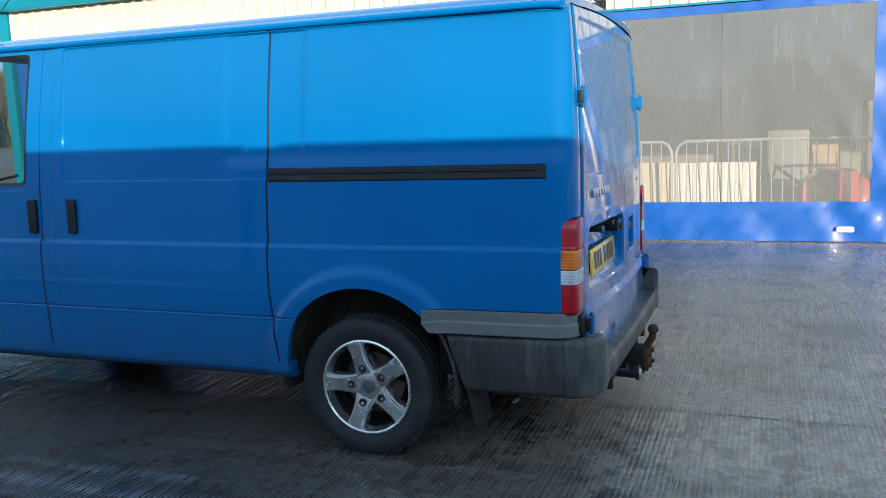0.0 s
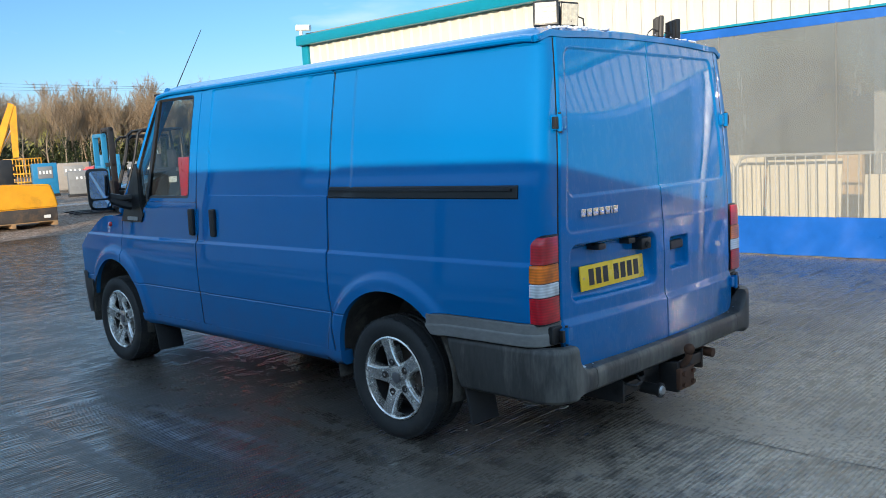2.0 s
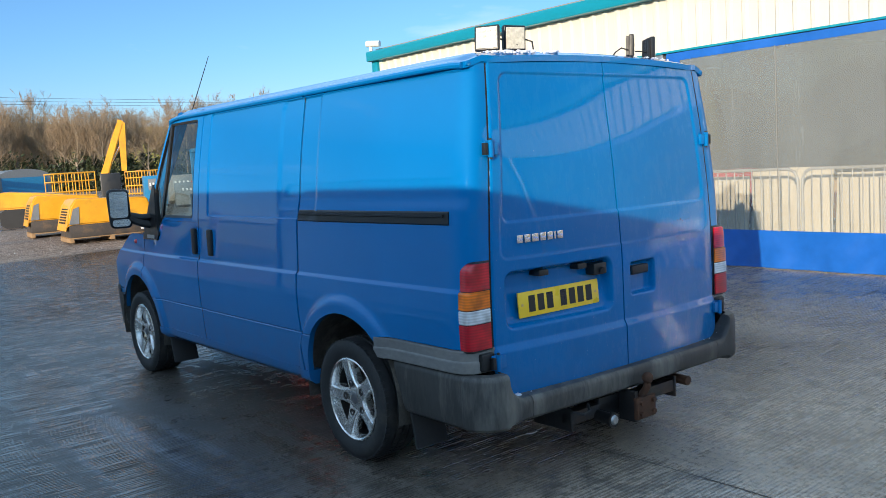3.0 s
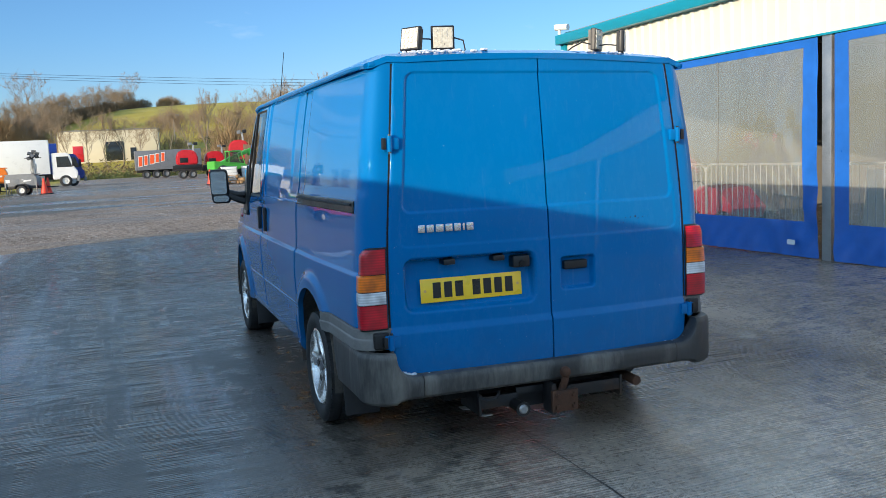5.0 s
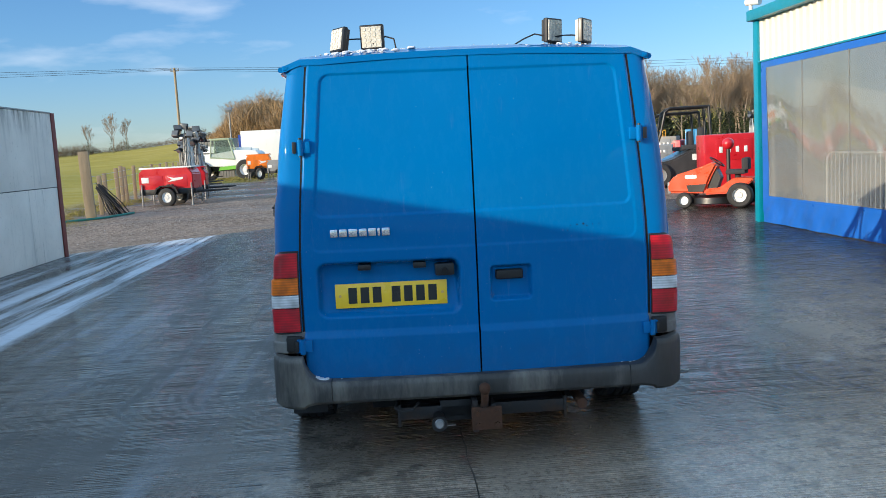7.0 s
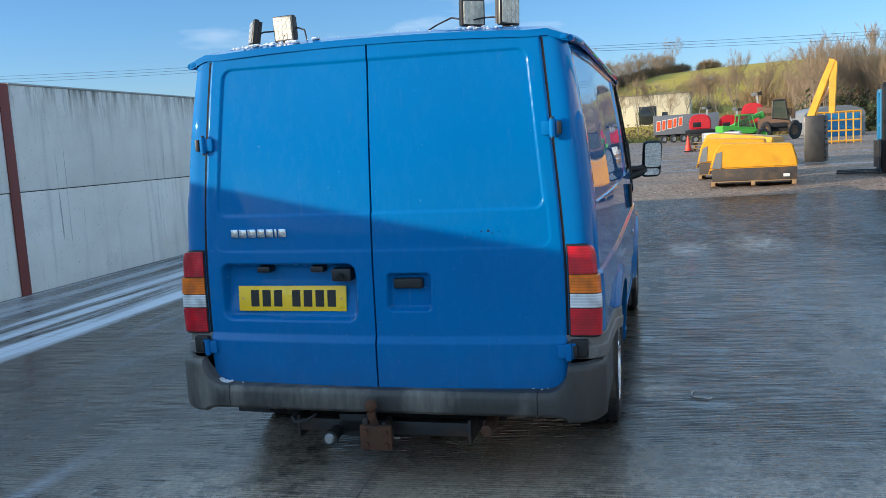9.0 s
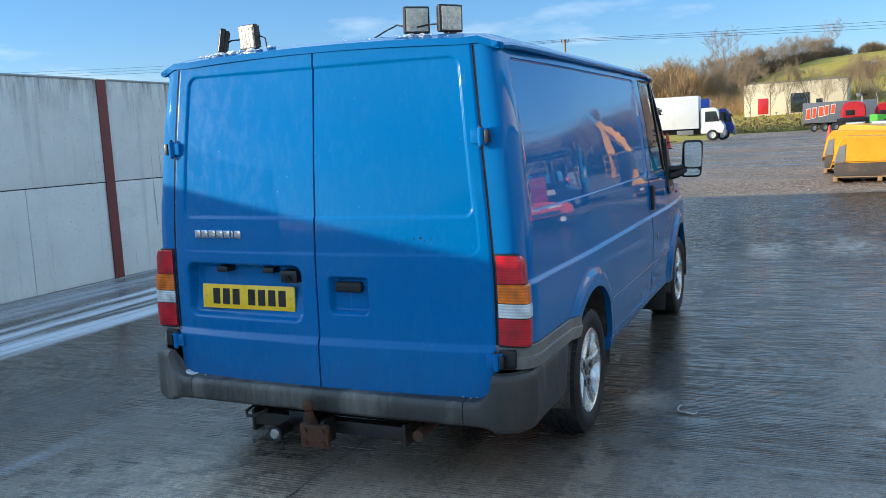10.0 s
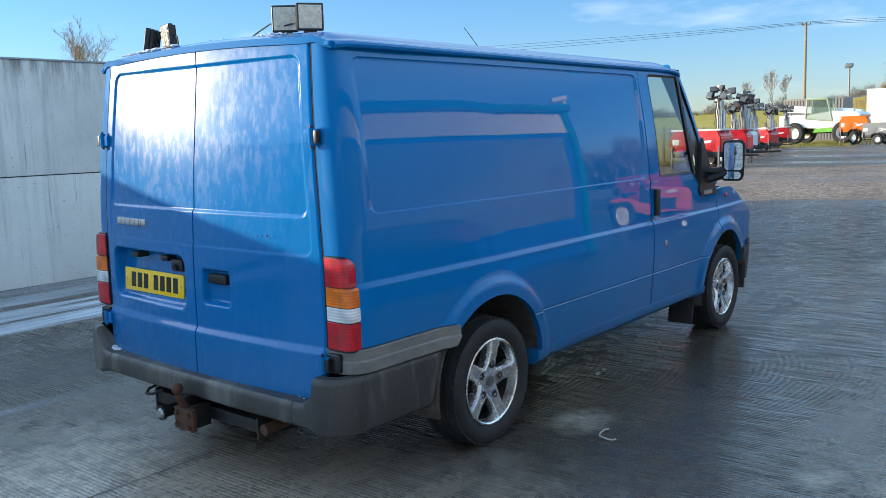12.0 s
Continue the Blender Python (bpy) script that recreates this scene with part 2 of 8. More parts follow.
def part(name, bm, material, parent, label="", smooth=35):
    ob = link_mesh(name, bm, material, smooth)
    ob.parent = parent
    if label:
        tagged(ob, label)
    return ob


def thing(name, label, category, group="", at=None):
    """An empty at a thing's base, to take its parts."""
    e = new(name)
    e.empty_display_size = 0.2
    if at is not None:
        e.matrix_basis = at
    return tagged(e, label, category, group)


def box(bm, x0, x1, y0, y1, z0, z1, bev=0.0, seg=2, m=None):
    r = bmesh.ops.create_cube(bm, size=1.0)
    vs = r["verts"]
    bmesh.ops.scale(bm, vec=(abs(x1 - x0), abs(y1 - y0), abs(z1 - z0)), verts=vs)
    bmesh.ops.translate(bm, vec=((x0 + x1) / 2, (y0 + y1) / 2, (z0 + z1) / 2), verts=vs)
    if bev:
        es = list({e for v in vs for e in v.link_edges})
        out = bmesh.ops.bevel(bm, geom=es, offset=bev, segments=seg, affect='EDGES', profile=0.6)
        vs = list({v for f in out["faces"] for v in f.verts} | {v for v in vs if v.is_valid})
    if m is not None:
        bmesh.ops.transform(bm, matrix=m, verts=vs)
    return vs


def tube(bm, a, b, r0, r1=None, seg=12, cap=True):
    a, b = Vector(a), Vector(b)
    d = b - a
    r = bmesh.ops.create_cone(bm, cap_ends=cap, segments=seg, radius1=r0, radius2=r0 if r1 is None else r1, depth=d.length)
    q = d.to_track_quat('Z', 'Y').to_matrix().to_4x4()
    bmesh.ops.transform(bm, matrix=Matrix.Translation((a + b) / 2) @ q, verts=r["verts"])
    return r["verts"]


def ball(bm, c, r, seg=16, sc=(1, 1, 1)):
    k = bmesh.ops.create_uvsphere(bm, u_segments=seg, v_segments=max(6, seg // 2), radius=r)
    bmesh.ops.transform(bm, matrix=Matrix.Translation(c) @ Matrix.Diagonal((*sc, 1)), verts=k["verts"])
    return k["verts"]


def lathe(bm, prof, seg=40, axis='y', centre=(0, 0, 0), closed=True):
    """Turns a profile of (radius, along) about an axis."""
    rings = []
    for i in range(seg):
        a = 2 * math.pi * i / seg
        row = []
        for r, h in prof:
            c, s = r * math.cos(a), r * math.sin(a)
            p = {'y': (c, h, s), 'z': (c, s, h), 'x': (h, c, s)}[axis]
            row.append(bm.verts.new((p[0] + centre[0], p[1] + centre[1], p[2] + centre[2])))
        rings.append(row)
    n = len(prof)
    for i in range(seg):
        A, B = rings[i], rings[(i + 1) % seg]
        for j in range(n if closed else n - 1):
            k = (j + 1) % n
            bm.faces.new((A[j], A[k], B[k], B[j]))
    bmesh.ops.recalc_face_normals(bm, faces=bm.faces[:])


def prism(bm, pts, depth, place):
    """A polygon in a plane drawn out by depth; place maps (a, b, d) to the world."""
    n = len(pts)
    f = [bm.verts.new(place(a, b, 0)) for a, b in pts]
    k = [bm.verts.new(place(a, b, depth)) for a, b in pts]
    bm.faces.new(f)
    bm.faces.new(k[::-1])
    for i in range(n):
        j = (i + 1) % n
        bm.faces.new((f[j], f[i], k[i], k[j]))
    bmesh.ops.recalc_face_normals(bm, faces=bm.faces[:])


def rrect(a0, a1, b0, b1, r, n=5):
    """A rounded rectangle."""
    pts = []
    for cx, cy, s in ((a1 - r, b1 - r, 0), (a0 + r, b1 - r, 90), (a0 + r, b0 + r, 180), (a1 - r, b0 + r, 270)):
        for i in range(n + 1):
            t = radians(s + 90 * i / n)
            pts.append((cx + r * math.cos(t), cy + r * math.sin(t)))
    return pts


def sweep(bm, pts, r, seg=8):
    """A round bar along points."""
    for a, b in zip(pts, pts[1:]):
        tube(bm, a, b, r, seg=seg)
    for p in pts[1:-1]:
        ball(bm, p, r, seg)


def lines(a, b, step, marks=()):
    """Grid lines from a to b, closer round the marks."""
    out = set(np.round(np.linspace(a, b, max(2, int(abs(b - a) / step) + 1)), 5))
    for m in marks:
        for d in (-0.016, -0.008, -0.003, 0.0, 0.003, 0.008, 0.016):
            if min(a, b) < m + d < max(a, b):
                out.add(round(m + d, 5))
    return sorted(out)


def sm(t):
    t = min(1.0, max(0.0, t))
    return t * t * (3 - 2 * t)


def sheet(bm, us, vs, f, lo=None, hi=None, flange=None, flip=False):
    """A grid of points f(u, v), v held between lo(u) and hi(u), its rim turned in by flange."""
    cols = []
    for u in us:
        a = lo(u) if lo else -1e9
        b = hi(u) if hi else 1e9
        seen, col = {}, []
        for v in vs:
            w = round(min(max(v, a), b), 5)
            if w not in seen:
                seen[w] = bm.verts.new(f(u, w))
            col.append(seen[w])
        cols.append(col)
    made = []
    for A, B in zip(cols, cols[1:]):
        for j in range(len(vs) - 1):
            q = []
            for v in (A[j], B[j], B[j + 1], A[j + 1]):
                if v not in q:
                    q.append(v)
            if len(q) > 2:
                try:
                    made.append(bm.faces.new(q[::-1] if flip else q))
                except ValueError:
                    pass
    if flange is not None:
        rim = [e for e in bm.edges if len(e.link_faces) == 1 and e.link_faces[0] in set(made)]
        g = bmesh.ops.extrude_edge_only(bm, edges=rim)
        bmesh.ops.translate(bm, vec=flange, verts=[v for v in g["geom"] if isinstance(v, bmesh.types.BMVert)])
    return made


def curve_of(pts):
    """A smooth function through points (Catmull-Rom)."""
    xs = [p[0] for p in pts]
    ys = [p[1] for p in pts]
    sl = []
    for i in range(len(xs)):
        i0, i1 = max(0, i - 1), min(len(xs) - 1, i + 1)
        sl.append((ys[i1] - ys[i0]) / (xs[i1] - xs[i0]))

    def f(x):
        x = min(max(x, xs[0]), xs[-1])
        i = 0
        while i < len(xs) - 2 and x > xs[i + 1]:
            i += 1
        h = xs[i + 1] - xs[i]
        t = (x - xs[i]) / h
        return ((2 * t ** 3 - 3 * t * t + 1) * ys[i] + (t ** 3 - 2 * t * t + t) * h * sl[i]
                + (-2 * t ** 3 + 3 * t * t) * ys[i + 1] + (t ** 3 - t * t) * h * sl[i + 1])
    return f

# ---- ground ----
def concrete_ground():
    """Brushed concrete: wet wheel tracks, ground towards the workshop painted paler for light off its front, frost in
    the wall's lee.
    """
    m, nt, p = nodes_of("wet_concrete")
    tc = nt.nodes.new("ShaderNodeTexCoord")
    sep = nt.nodes.new("ShaderNodeSeparateXYZ")
    nt.links.new(tc.outputs["Object"], sep.inputs[0])
    X, Y = sep.outputs[0], sep.outputs[1]

    def blot(x, y, r, squash=1.0):
        """1 at a place on the ground, falling to 0 at r, with a ragged rim."""
        mp = nt.nodes.new("ShaderNodeMapping")
        mp.inputs["Location"].default_value = (-x / r, -y / (r * squash), 0)
        mp.inputs["Scale"].default_value = (1 / r, 1 / (r * squash), 0)
        nt.links.new(tc.outputs["Object"], mp.inputs["Vector"])
        ln = nt.nodes.new("ShaderNodeVectorMath")
        ln.operation = 'LENGTH'
        nt.links.new(mp.outputs[0], ln.inputs[0])
        near = band_of(nt, ln.outputs["Value"], 1.0, 0.35)
        return times(nt, near, ramp(nt, noise_tex(nt, 6.0, 6, 0.7), [(0.40, 0.0), (0.56, 1.0)]))
    mid = noise_tex(nt, 2.2, 7, 0.65)
    fine = noise_tex(nt, 110, 3, 0.65)
    grit = noise_tex(nt, 30, 5, 0.72)
    patch = noise_tex(nt, 0.55, 7, 0.64)
    flecks = noise_tex(nt, 7.0, 8, 0.74)
    # brushed ridges running across the yard, worn away in places
    wv = nt.nodes.new("ShaderNodeTexWave")
    wv.wave_type, wv.bands_direction = 'BANDS', 'X'
    for k, v in (("Scale", 13.5), ("Distortion", 1.0), ("Detail", 3.0), ("Detail Scale", 3.4), ("Detail Roughness", 0.65)):
        wv.inputs[k].default_value = v
    nt.links.new(tc.outputs["Object"], wv.inputs["Vector"])
    worn = ramp(nt, noise_tex(nt, 1.5, 7, 0.68), [(0.36, 0.12), (0.56, 1.0)])
    ridge = mixed(nt, worn, (0.5, 0.5, 0.5), mixed(nt, 0.60, wv.outputs["Color"], ramp(nt, noise_tex(nt, 1.0, 4, 0.62, (40, 2.4, 1)), [(0.34, 0.0), (0.66, 1.0)])))
    # wet tracks along the yard, and wide wet ground past the van
    tracks = ramp(nt, noise_tex(nt, 1.5, 5, 0.58, (0.05, 1.25, 1)), [(0.44, 0.0), (0.55, 1.0)])
    pools = ramp(nt, patch, [(0.42, 0.0), (0.54, 1.0)])
    wet = times(nt, times(nt, tracks, 0.75), times(nt, pools, 0.55), 'ADD')
    past = times(nt, times(nt, band_of(nt, Y, 0.6, 1.4), band_of(nt, X, 0.6, -0.8)), ramp(nt, patch, [(0.40, 0.15), (0.52, 1.0)]))
    wet = times(nt, wet, past, 'ADD')
    # paler colour in these zones stands in for the sunlit front's reflection
    side = times(nt, band_of(nt, Y, -2.2, -0.5), band_of(nt, X, -1.4, 0.3))
    front = times(nt, times(nt, band_of(nt, Y, 1.5, 2.8), band_of(nt, X, -6.5, -3.0)), 0.75)
    back = band_of(nt, X, -4.5, -7.5)
    side = times(nt, times(nt, side, front, 'MAXIMUM'), ramp(nt, noise_tex(nt, 0.9, 6, 0.65), [(0.28, 0.6), (0.52, 1.0)]))
    wet = times(nt, wet, times(nt, 1.0, times(nt, side, 0.85), 'SUBTRACT'))
    splash = times(nt, ramp(nt, flecks, [(0.49, 0.0), (0.55, 1.0)]), ramp(nt, noise_tex(nt, 0.85, 6, 0.65), [(0.42, 0.1), (0.56, 1.0)]))
    wet = times(nt, wet, times(nt, splash, times(nt, 0.8, times(nt, side, 0.35), 'SUBTRACT')), 'ADD')
    wet = times(nt, wet, times(nt, back, ramp(nt, patch, [(0.36, 0.55), (0.50, 0.95)])), 'MAXIMUM')
    dry = ramp(nt, mid, [(0.25, (0.062, 0.058, 0.053)), (0.55, (0.105, 0.098, 0.090)), (0.8, (0.165, 0.155, 0.14))])
    pale = ramp(nt, mid, [(0.25, (0.32, 0.255, 0.195)), (0.55, (0.46, 0.375, 0.29)), (0.8, (0.60, 0.50, 0.395))])
    damp = ramp(nt, mid, [(0.3, (0.050, 0.041, 0.033)), (0.75, (0.105, 0.086, 0.069))])
    damp = mixed(nt, times(nt, back, 0.6), damp, (0.022, 0.020, 0.019))
    col = mixed(nt, side, dry, pale)
    col = mixed(nt, wet, col, mixed(nt, side, damp, (0.10, 0.092, 0.083)))
    col = mixed(nt, 0.5, col, mixed(nt, 1.0, col, ramp(nt, grit, [(0.34, 0.25), (0.52, 1.0), (0.70, 1.9)]), 'MULTIPLY'))
    col = mixed(nt, 0.4, col, mixed(nt, 1.0, col, ramp(nt, fine, [(0.34, 0.35), (0.5, 1.0), (0.68, 1.8)]), 'MULTIPLY'))
    col = mixed(nt, 0.6, col, mixed(nt, 1.0, col, ramp(nt, ridge, [(0.15, 0.6), (0.85, 1.4)]), 'MULTIPLY'))
    # broad low swells across the yard, standing water in the grooves
    swell = ramp(nt, noise_tex(nt, 1.0, 5, 0.68, (14, 2.2, 1)), [(0.36, 0.0), (0.62, 1.0)])
    groove = mixed(nt, 0.35, ramp(nt, ridge, [(0.30, 1.0), (0.66, 0.0)]), swell)
    # oil and dirt
    stain = ramp(nt, noise_tex(nt, 0.9, 7, 0.66), [(0.58, 0.0), (0.68, 0.7)])
    col = mixed(nt, times(nt, stain, times(nt, 1.0, times(nt, side, 0.4), 'SUBTRACT')), col, (0.05, 0.046, 0.042))
    for x, y, r, q in ((-1.30, 2.38, 0.22, 0.5), (-0.8, 2.3, 0.30, 0.4)):
        col = mixed(nt, times(nt, blot(x, y, r, q), 0.7), col, (0.03, 0.028, 0.026))
    # worn pale places, and pale chips that paint glints on the grit
    for x, y, r, q in ((-1.43, 1.21, 0.26, 0.7), (-1.34, 2.40, 0.17, 0.8), (-7.9, 2.4, 1.2, 0.4), (-7.5, 1.6, 0.9, 0.4)):
        col = mixed(nt, times(nt, blot(x, y, r, q), 0.75), col, (0.46, 0.42, 0.36))
    glint_chips = ramp(nt, noise_tex(nt, 46, 3, 0.6), [(0.67, 0.0), (0.72, 0.8)])
    glint_chips = times(nt, glint_chips, ramp(nt, noise_tex(nt, 1.6, 5, 0.65), [(0.45, 0.1), (0.6, 1.0)]))
    col = mixed(nt, glint_chips, col, (0.62, 0.59, 0.55))
    # frost left in the wall's shade, and pale blue streaks painting sky reflected in wet tracks
    band_f = ramp(nt, band_of(nt, Y, -6.2, -3.4), [(0.0, 0.35), (0.38, 0.45), (0.50, 0.9), (0.74, 1.0), (0.86, 0.95), (0.91, 0.0)])
    frost = times(nt, band_f, ramp(nt, noise_tex(nt, 1.0, 6, 0.65, (0.16, 3.0, 1)), [(0.42, 0.0), (0.56, 1.0)]))
    sky_streak = ramp(nt, noise_tex(nt, 2.1, 6, 0.64, (0.05, 1.0, 1)), [(0.52, 0.0), (0.62, 0.75)])
    sky_streak = times(nt, sky_streak, ramp(nt, noise_tex(nt, 0.6, 5, 0.6, (0.5, 1.0, 1)), [(0.40, 0.0), (0.55, 1.0)]))
    sky_streak = times(nt, sky_streak, band_of(nt, Y, -0.3, -1.3))
    sky_streak = times(nt, sky_streak, ramp(nt, ridge, [(0.35, 0.1), (0.65, 1.0)]))
    col = mixed(nt, times(nt, sky_streak, 0.75), col, (0.42, 0.48, 0.57))
    col = mixed(nt, times(nt, frost, ramp(nt, ridge, [(0.1, 0.6), (0.5, 0.95)])), col, (0.72, 0.77, 0.84))
    n0 = bump(nt, swell, 0.6, 0.003)
    n1 = bump(nt, ridge, 1.0, 0.0026, n0)
    n2 = bump(nt, noise_tex(nt, 34, 3, 0.6), 0.6, 0.0012, n1)
    n3 = bump(nt, fine, 0.3, 0.0003, n2)
    nt.links.new(n3, p.inputs["Normal"])
    rr = mixed(nt, wet, mixed(nt, side, ramp(nt, grit, [(0.3, 0.38), (0.7, 0.62)]), ramp(nt, grit, [(0.3, 0.20), (0.7, 0.34)])), ramp(nt, groove, [(0.38, 0.42), (0.56, 0.10)]))
    nt.links.new(mixed(nt, frost, rr, (0.6, 0.6, 0.6)), p.inputs["Roughness"])
    nt.links.new(mixed(nt, wet, mixed(nt, side, (0.28, 0.28, 0.28), (0.75, 0.75, 0.75)), mixed(nt, back, ramp(nt, groove, [(0.32, 0.08), (0.56, 0.62)]), ramp(nt, flecks, [(0.50, 0.03), (0.60, 0.5)]))), p.inputs["Specular IOR Level"])
    nt.links.new(col, p.inputs["Base Color"])
    return m


def ground_mix():
    """Wet stony yard and, past the fence, winter grass."""
    m, nt, p = nodes_of("yard_and_field")
    tc = nt.nodes.new("ShaderNodeTexCoord")
    xyz = nt.nodes.new("ShaderNodeSeparateXYZ")
    nt.links.new(tc.outputs["Object"], xyz.inputs[0])
    at = nt.nodes.new("ShaderNodeAttribute")
    at.attribute_name = "grass"
    stones = nt.nodes.new("ShaderNodeTexVoronoi")
    stones.inputs["Scale"].default_value = 22
    nt.links.new(tc.outputs["Object"], stones.inputs["Vector"])
    mid = noise_tex(nt, 0.5, 7, 0.65)
    grit = noise_tex(nt, 9.0, 6, 0.75)
    # wet ruts, their dark colour also painting long shadow streaks across the yard
    rut_shadows = ramp(nt, noise_tex(nt, 0.8, 7, 0.66, (1.0, 0.09, 1)), [(0.43, 1.0), (0.48, 0.0)])
    far = band_of(nt, xyz.outputs[0], -17.5, -26.0)
    rut_shadows = times(nt, rut_shadows, times(nt, times(nt, far, 0.75), 0.2, 'ADD'))
    yard = ramp(nt, mid, [(0.3, (0.18, 0.120, 0.085)), (0.55, (0.335, 0.232, 0.162)), (0.75, (0.49, 0.352, 0.26))])
    yard = mixed(nt, 0.45, yard, ramp(nt, stones.outputs["Color"], [(0.2, (0.09, 0.075, 0.065)), (0.8, (0.52, 0.45, 0.40))]))
    yard = mixed(nt, 0.5, yard, mixed(nt, 1.0, yard, ramp(nt, grit, [(0.35, 0.25), (0.7, 1.6)]), 'MULTIPLY'))
    yard = mixed(nt, times(nt, rut_shadows, 0.85), yard, (0.05, 0.044, 0.042))
    grass = ramp(nt, noise_tex(nt, 0.08, 6, 0.6), [(0.3, (0.34, 0.27, 0.045)), (0.7, (0.52, 0.40, 0.09))])
    grass = mixed(nt, 0.4, grass, ramp(nt, noise_tex(nt, 3.0, 5, 0.7), [(0.3, (0.24, 0.205, 0.03)), (0.7, (0.54, 0.42, 0.12))]))
    col = mixed(nt, at.outputs["Fac"], yard, grass)
    nt.links.new(col, p.inputs["Base Color"])
    pools = mixed(nt, rut_shadows, (0.8, 0.8, 0.8), (0.16, 0.16, 0.16))
    nt.links.new(mixed(nt, at.outputs["Fac"], pools, (0.9, 0.9, 0.9)), p.inputs["Roughness"])
    nt.links.new(times(nt, times(nt, rut_shadows, 0.4), 0.05, 'ADD'), p.inputs["Specular IOR Level"])
    b1 = bump(nt, stones.outputs["Distance"], 0.6, 0.03)
    nt.links.new(bump(nt, noise_tex(nt, 1.5, 6, 0.7), 0.6, 0.08, b1), p.inputs["Normal"])
    return m


CONCRETE = concrete_ground()
GROUND = ground_mix()


crest = curve_of([(-500, 5.0), (-130, 5.5), (-85, 7.0), (-58, 10.0), (-12, 19.5), (17, 22.5), (58, 23.5), (120, 20.0), (500, 16.0)])


def yard_z(x):
    return float(np.interp(x, (-82, -62, -40, -20, -17.2, -15.9), (0.10, 0.38, 0.43, 0.17, 0.11, 0.0)))


def hill(x, y):
    """Height of the land: a flat yard, a field and a long hill behind."""
    z = -0.02 + yard_z(x)
    z += crest(y) * sm((-x - 145) / 185)
    z += 0.9 * sm((-10.5 - y) / 25) * sm((-x - 14) / 30)
    z += 0.6 * noise.noise(Vector((x * 0.012, y * 0.012, 0))) * sm((-x - 120) / 60)
    return z


bm = bmesh.new()
gl = bm.verts.layers.float.new("grass")
axis = sorted(set([round(v, 2) for v in np.linspace(-60, 30, 46)] + [-2500, -1500, -900, -600, -480, -420, -380, -350, 45, 70, 120, 250, 600, 1500, 2500] + [float(v) for v in range(-334, -60, 7)]))
axis_y = sorted(set([round(v, 2) for v in np.linspace(-40, 40, 41)] + [-2500, -1200, -600, -400, -300, -250, 250, 300, 400, 600, 1200, 2500] + [float(v) for v in range(-200, 201, 8)]))
grid = {}
for x in axis:
    for y in axis_y:
        v = bm.verts.new((x, y, hill(max(-400, min(400, x)), max(-400, min(400, y)))))
        g = 1.0 if (y < -10.2 and x < -14) or (y < -8.0 and -12 > x > -18) or (y < -7.2 and x < -38) or x < -122 or (y < -30) or y > 60 else 0.0
        v[gl] = g
        grid[x, y] = v
for x0, x1 in zip(axis, axis[1:]):
    for y0, y1 in zip(axis_y, axis_y[1:]):
        bm.faces.new((grid[x0, y0], grid[x1, y0], grid[x1, y1], grid[x0, y1]))
ground = tagged(link_mesh("ground", bm, GROUND, 60), "stony wet yard running out to grass fields and a low hill", "ground", kind="structure")

# concrete apron
edge = [(-10.6, -7.4), (-11.4, -6.2), (-13.0, -4.6), (-14.5, -2.9), (-15.3, -1.5), (-15.6, 0.6), (-15.8, 3.0), (-16.0, 6.2), (-16.5, 9.0), (-16.5, 22.0)]
bm = bmesh.new()
pts = edge + [(40, 22.0), (40, -7.4)]
prism(bm, pts, 0.12, lambda a, b, d: (a, b, -d))
tagged(link_mesh("pavement", bm, CONCRETE, 0), "wet ridged concrete yard with dark stains", "concrete yard", kind="structure")

bm = bmesh.new()
rng_j = random.Random(3)
xj = -15.4
prev = None
while xj < 14:
    yj, wj = -0.05 + rng_j.gauss(0, 0.006), rng_j.uniform(0.002, 0.005)
    cur = [bm.verts.new((xj, yj - wj, 0.0022)), bm.verts.new((xj, yj + wj, 0.0022))]
    if prev:
        bm.faces.new((prev[0], cur[0], cur[1], prev[1]))
    prev = cur
    xj += 0.12
tagged(link_mesh("pavement_joint", bm, mat("joint_dirt", (0.05, 0.045, 0.04), 0.6, vary=0.5), 0), "dark dirt-filled joint between concrete slabs", "joint", kind="structure")

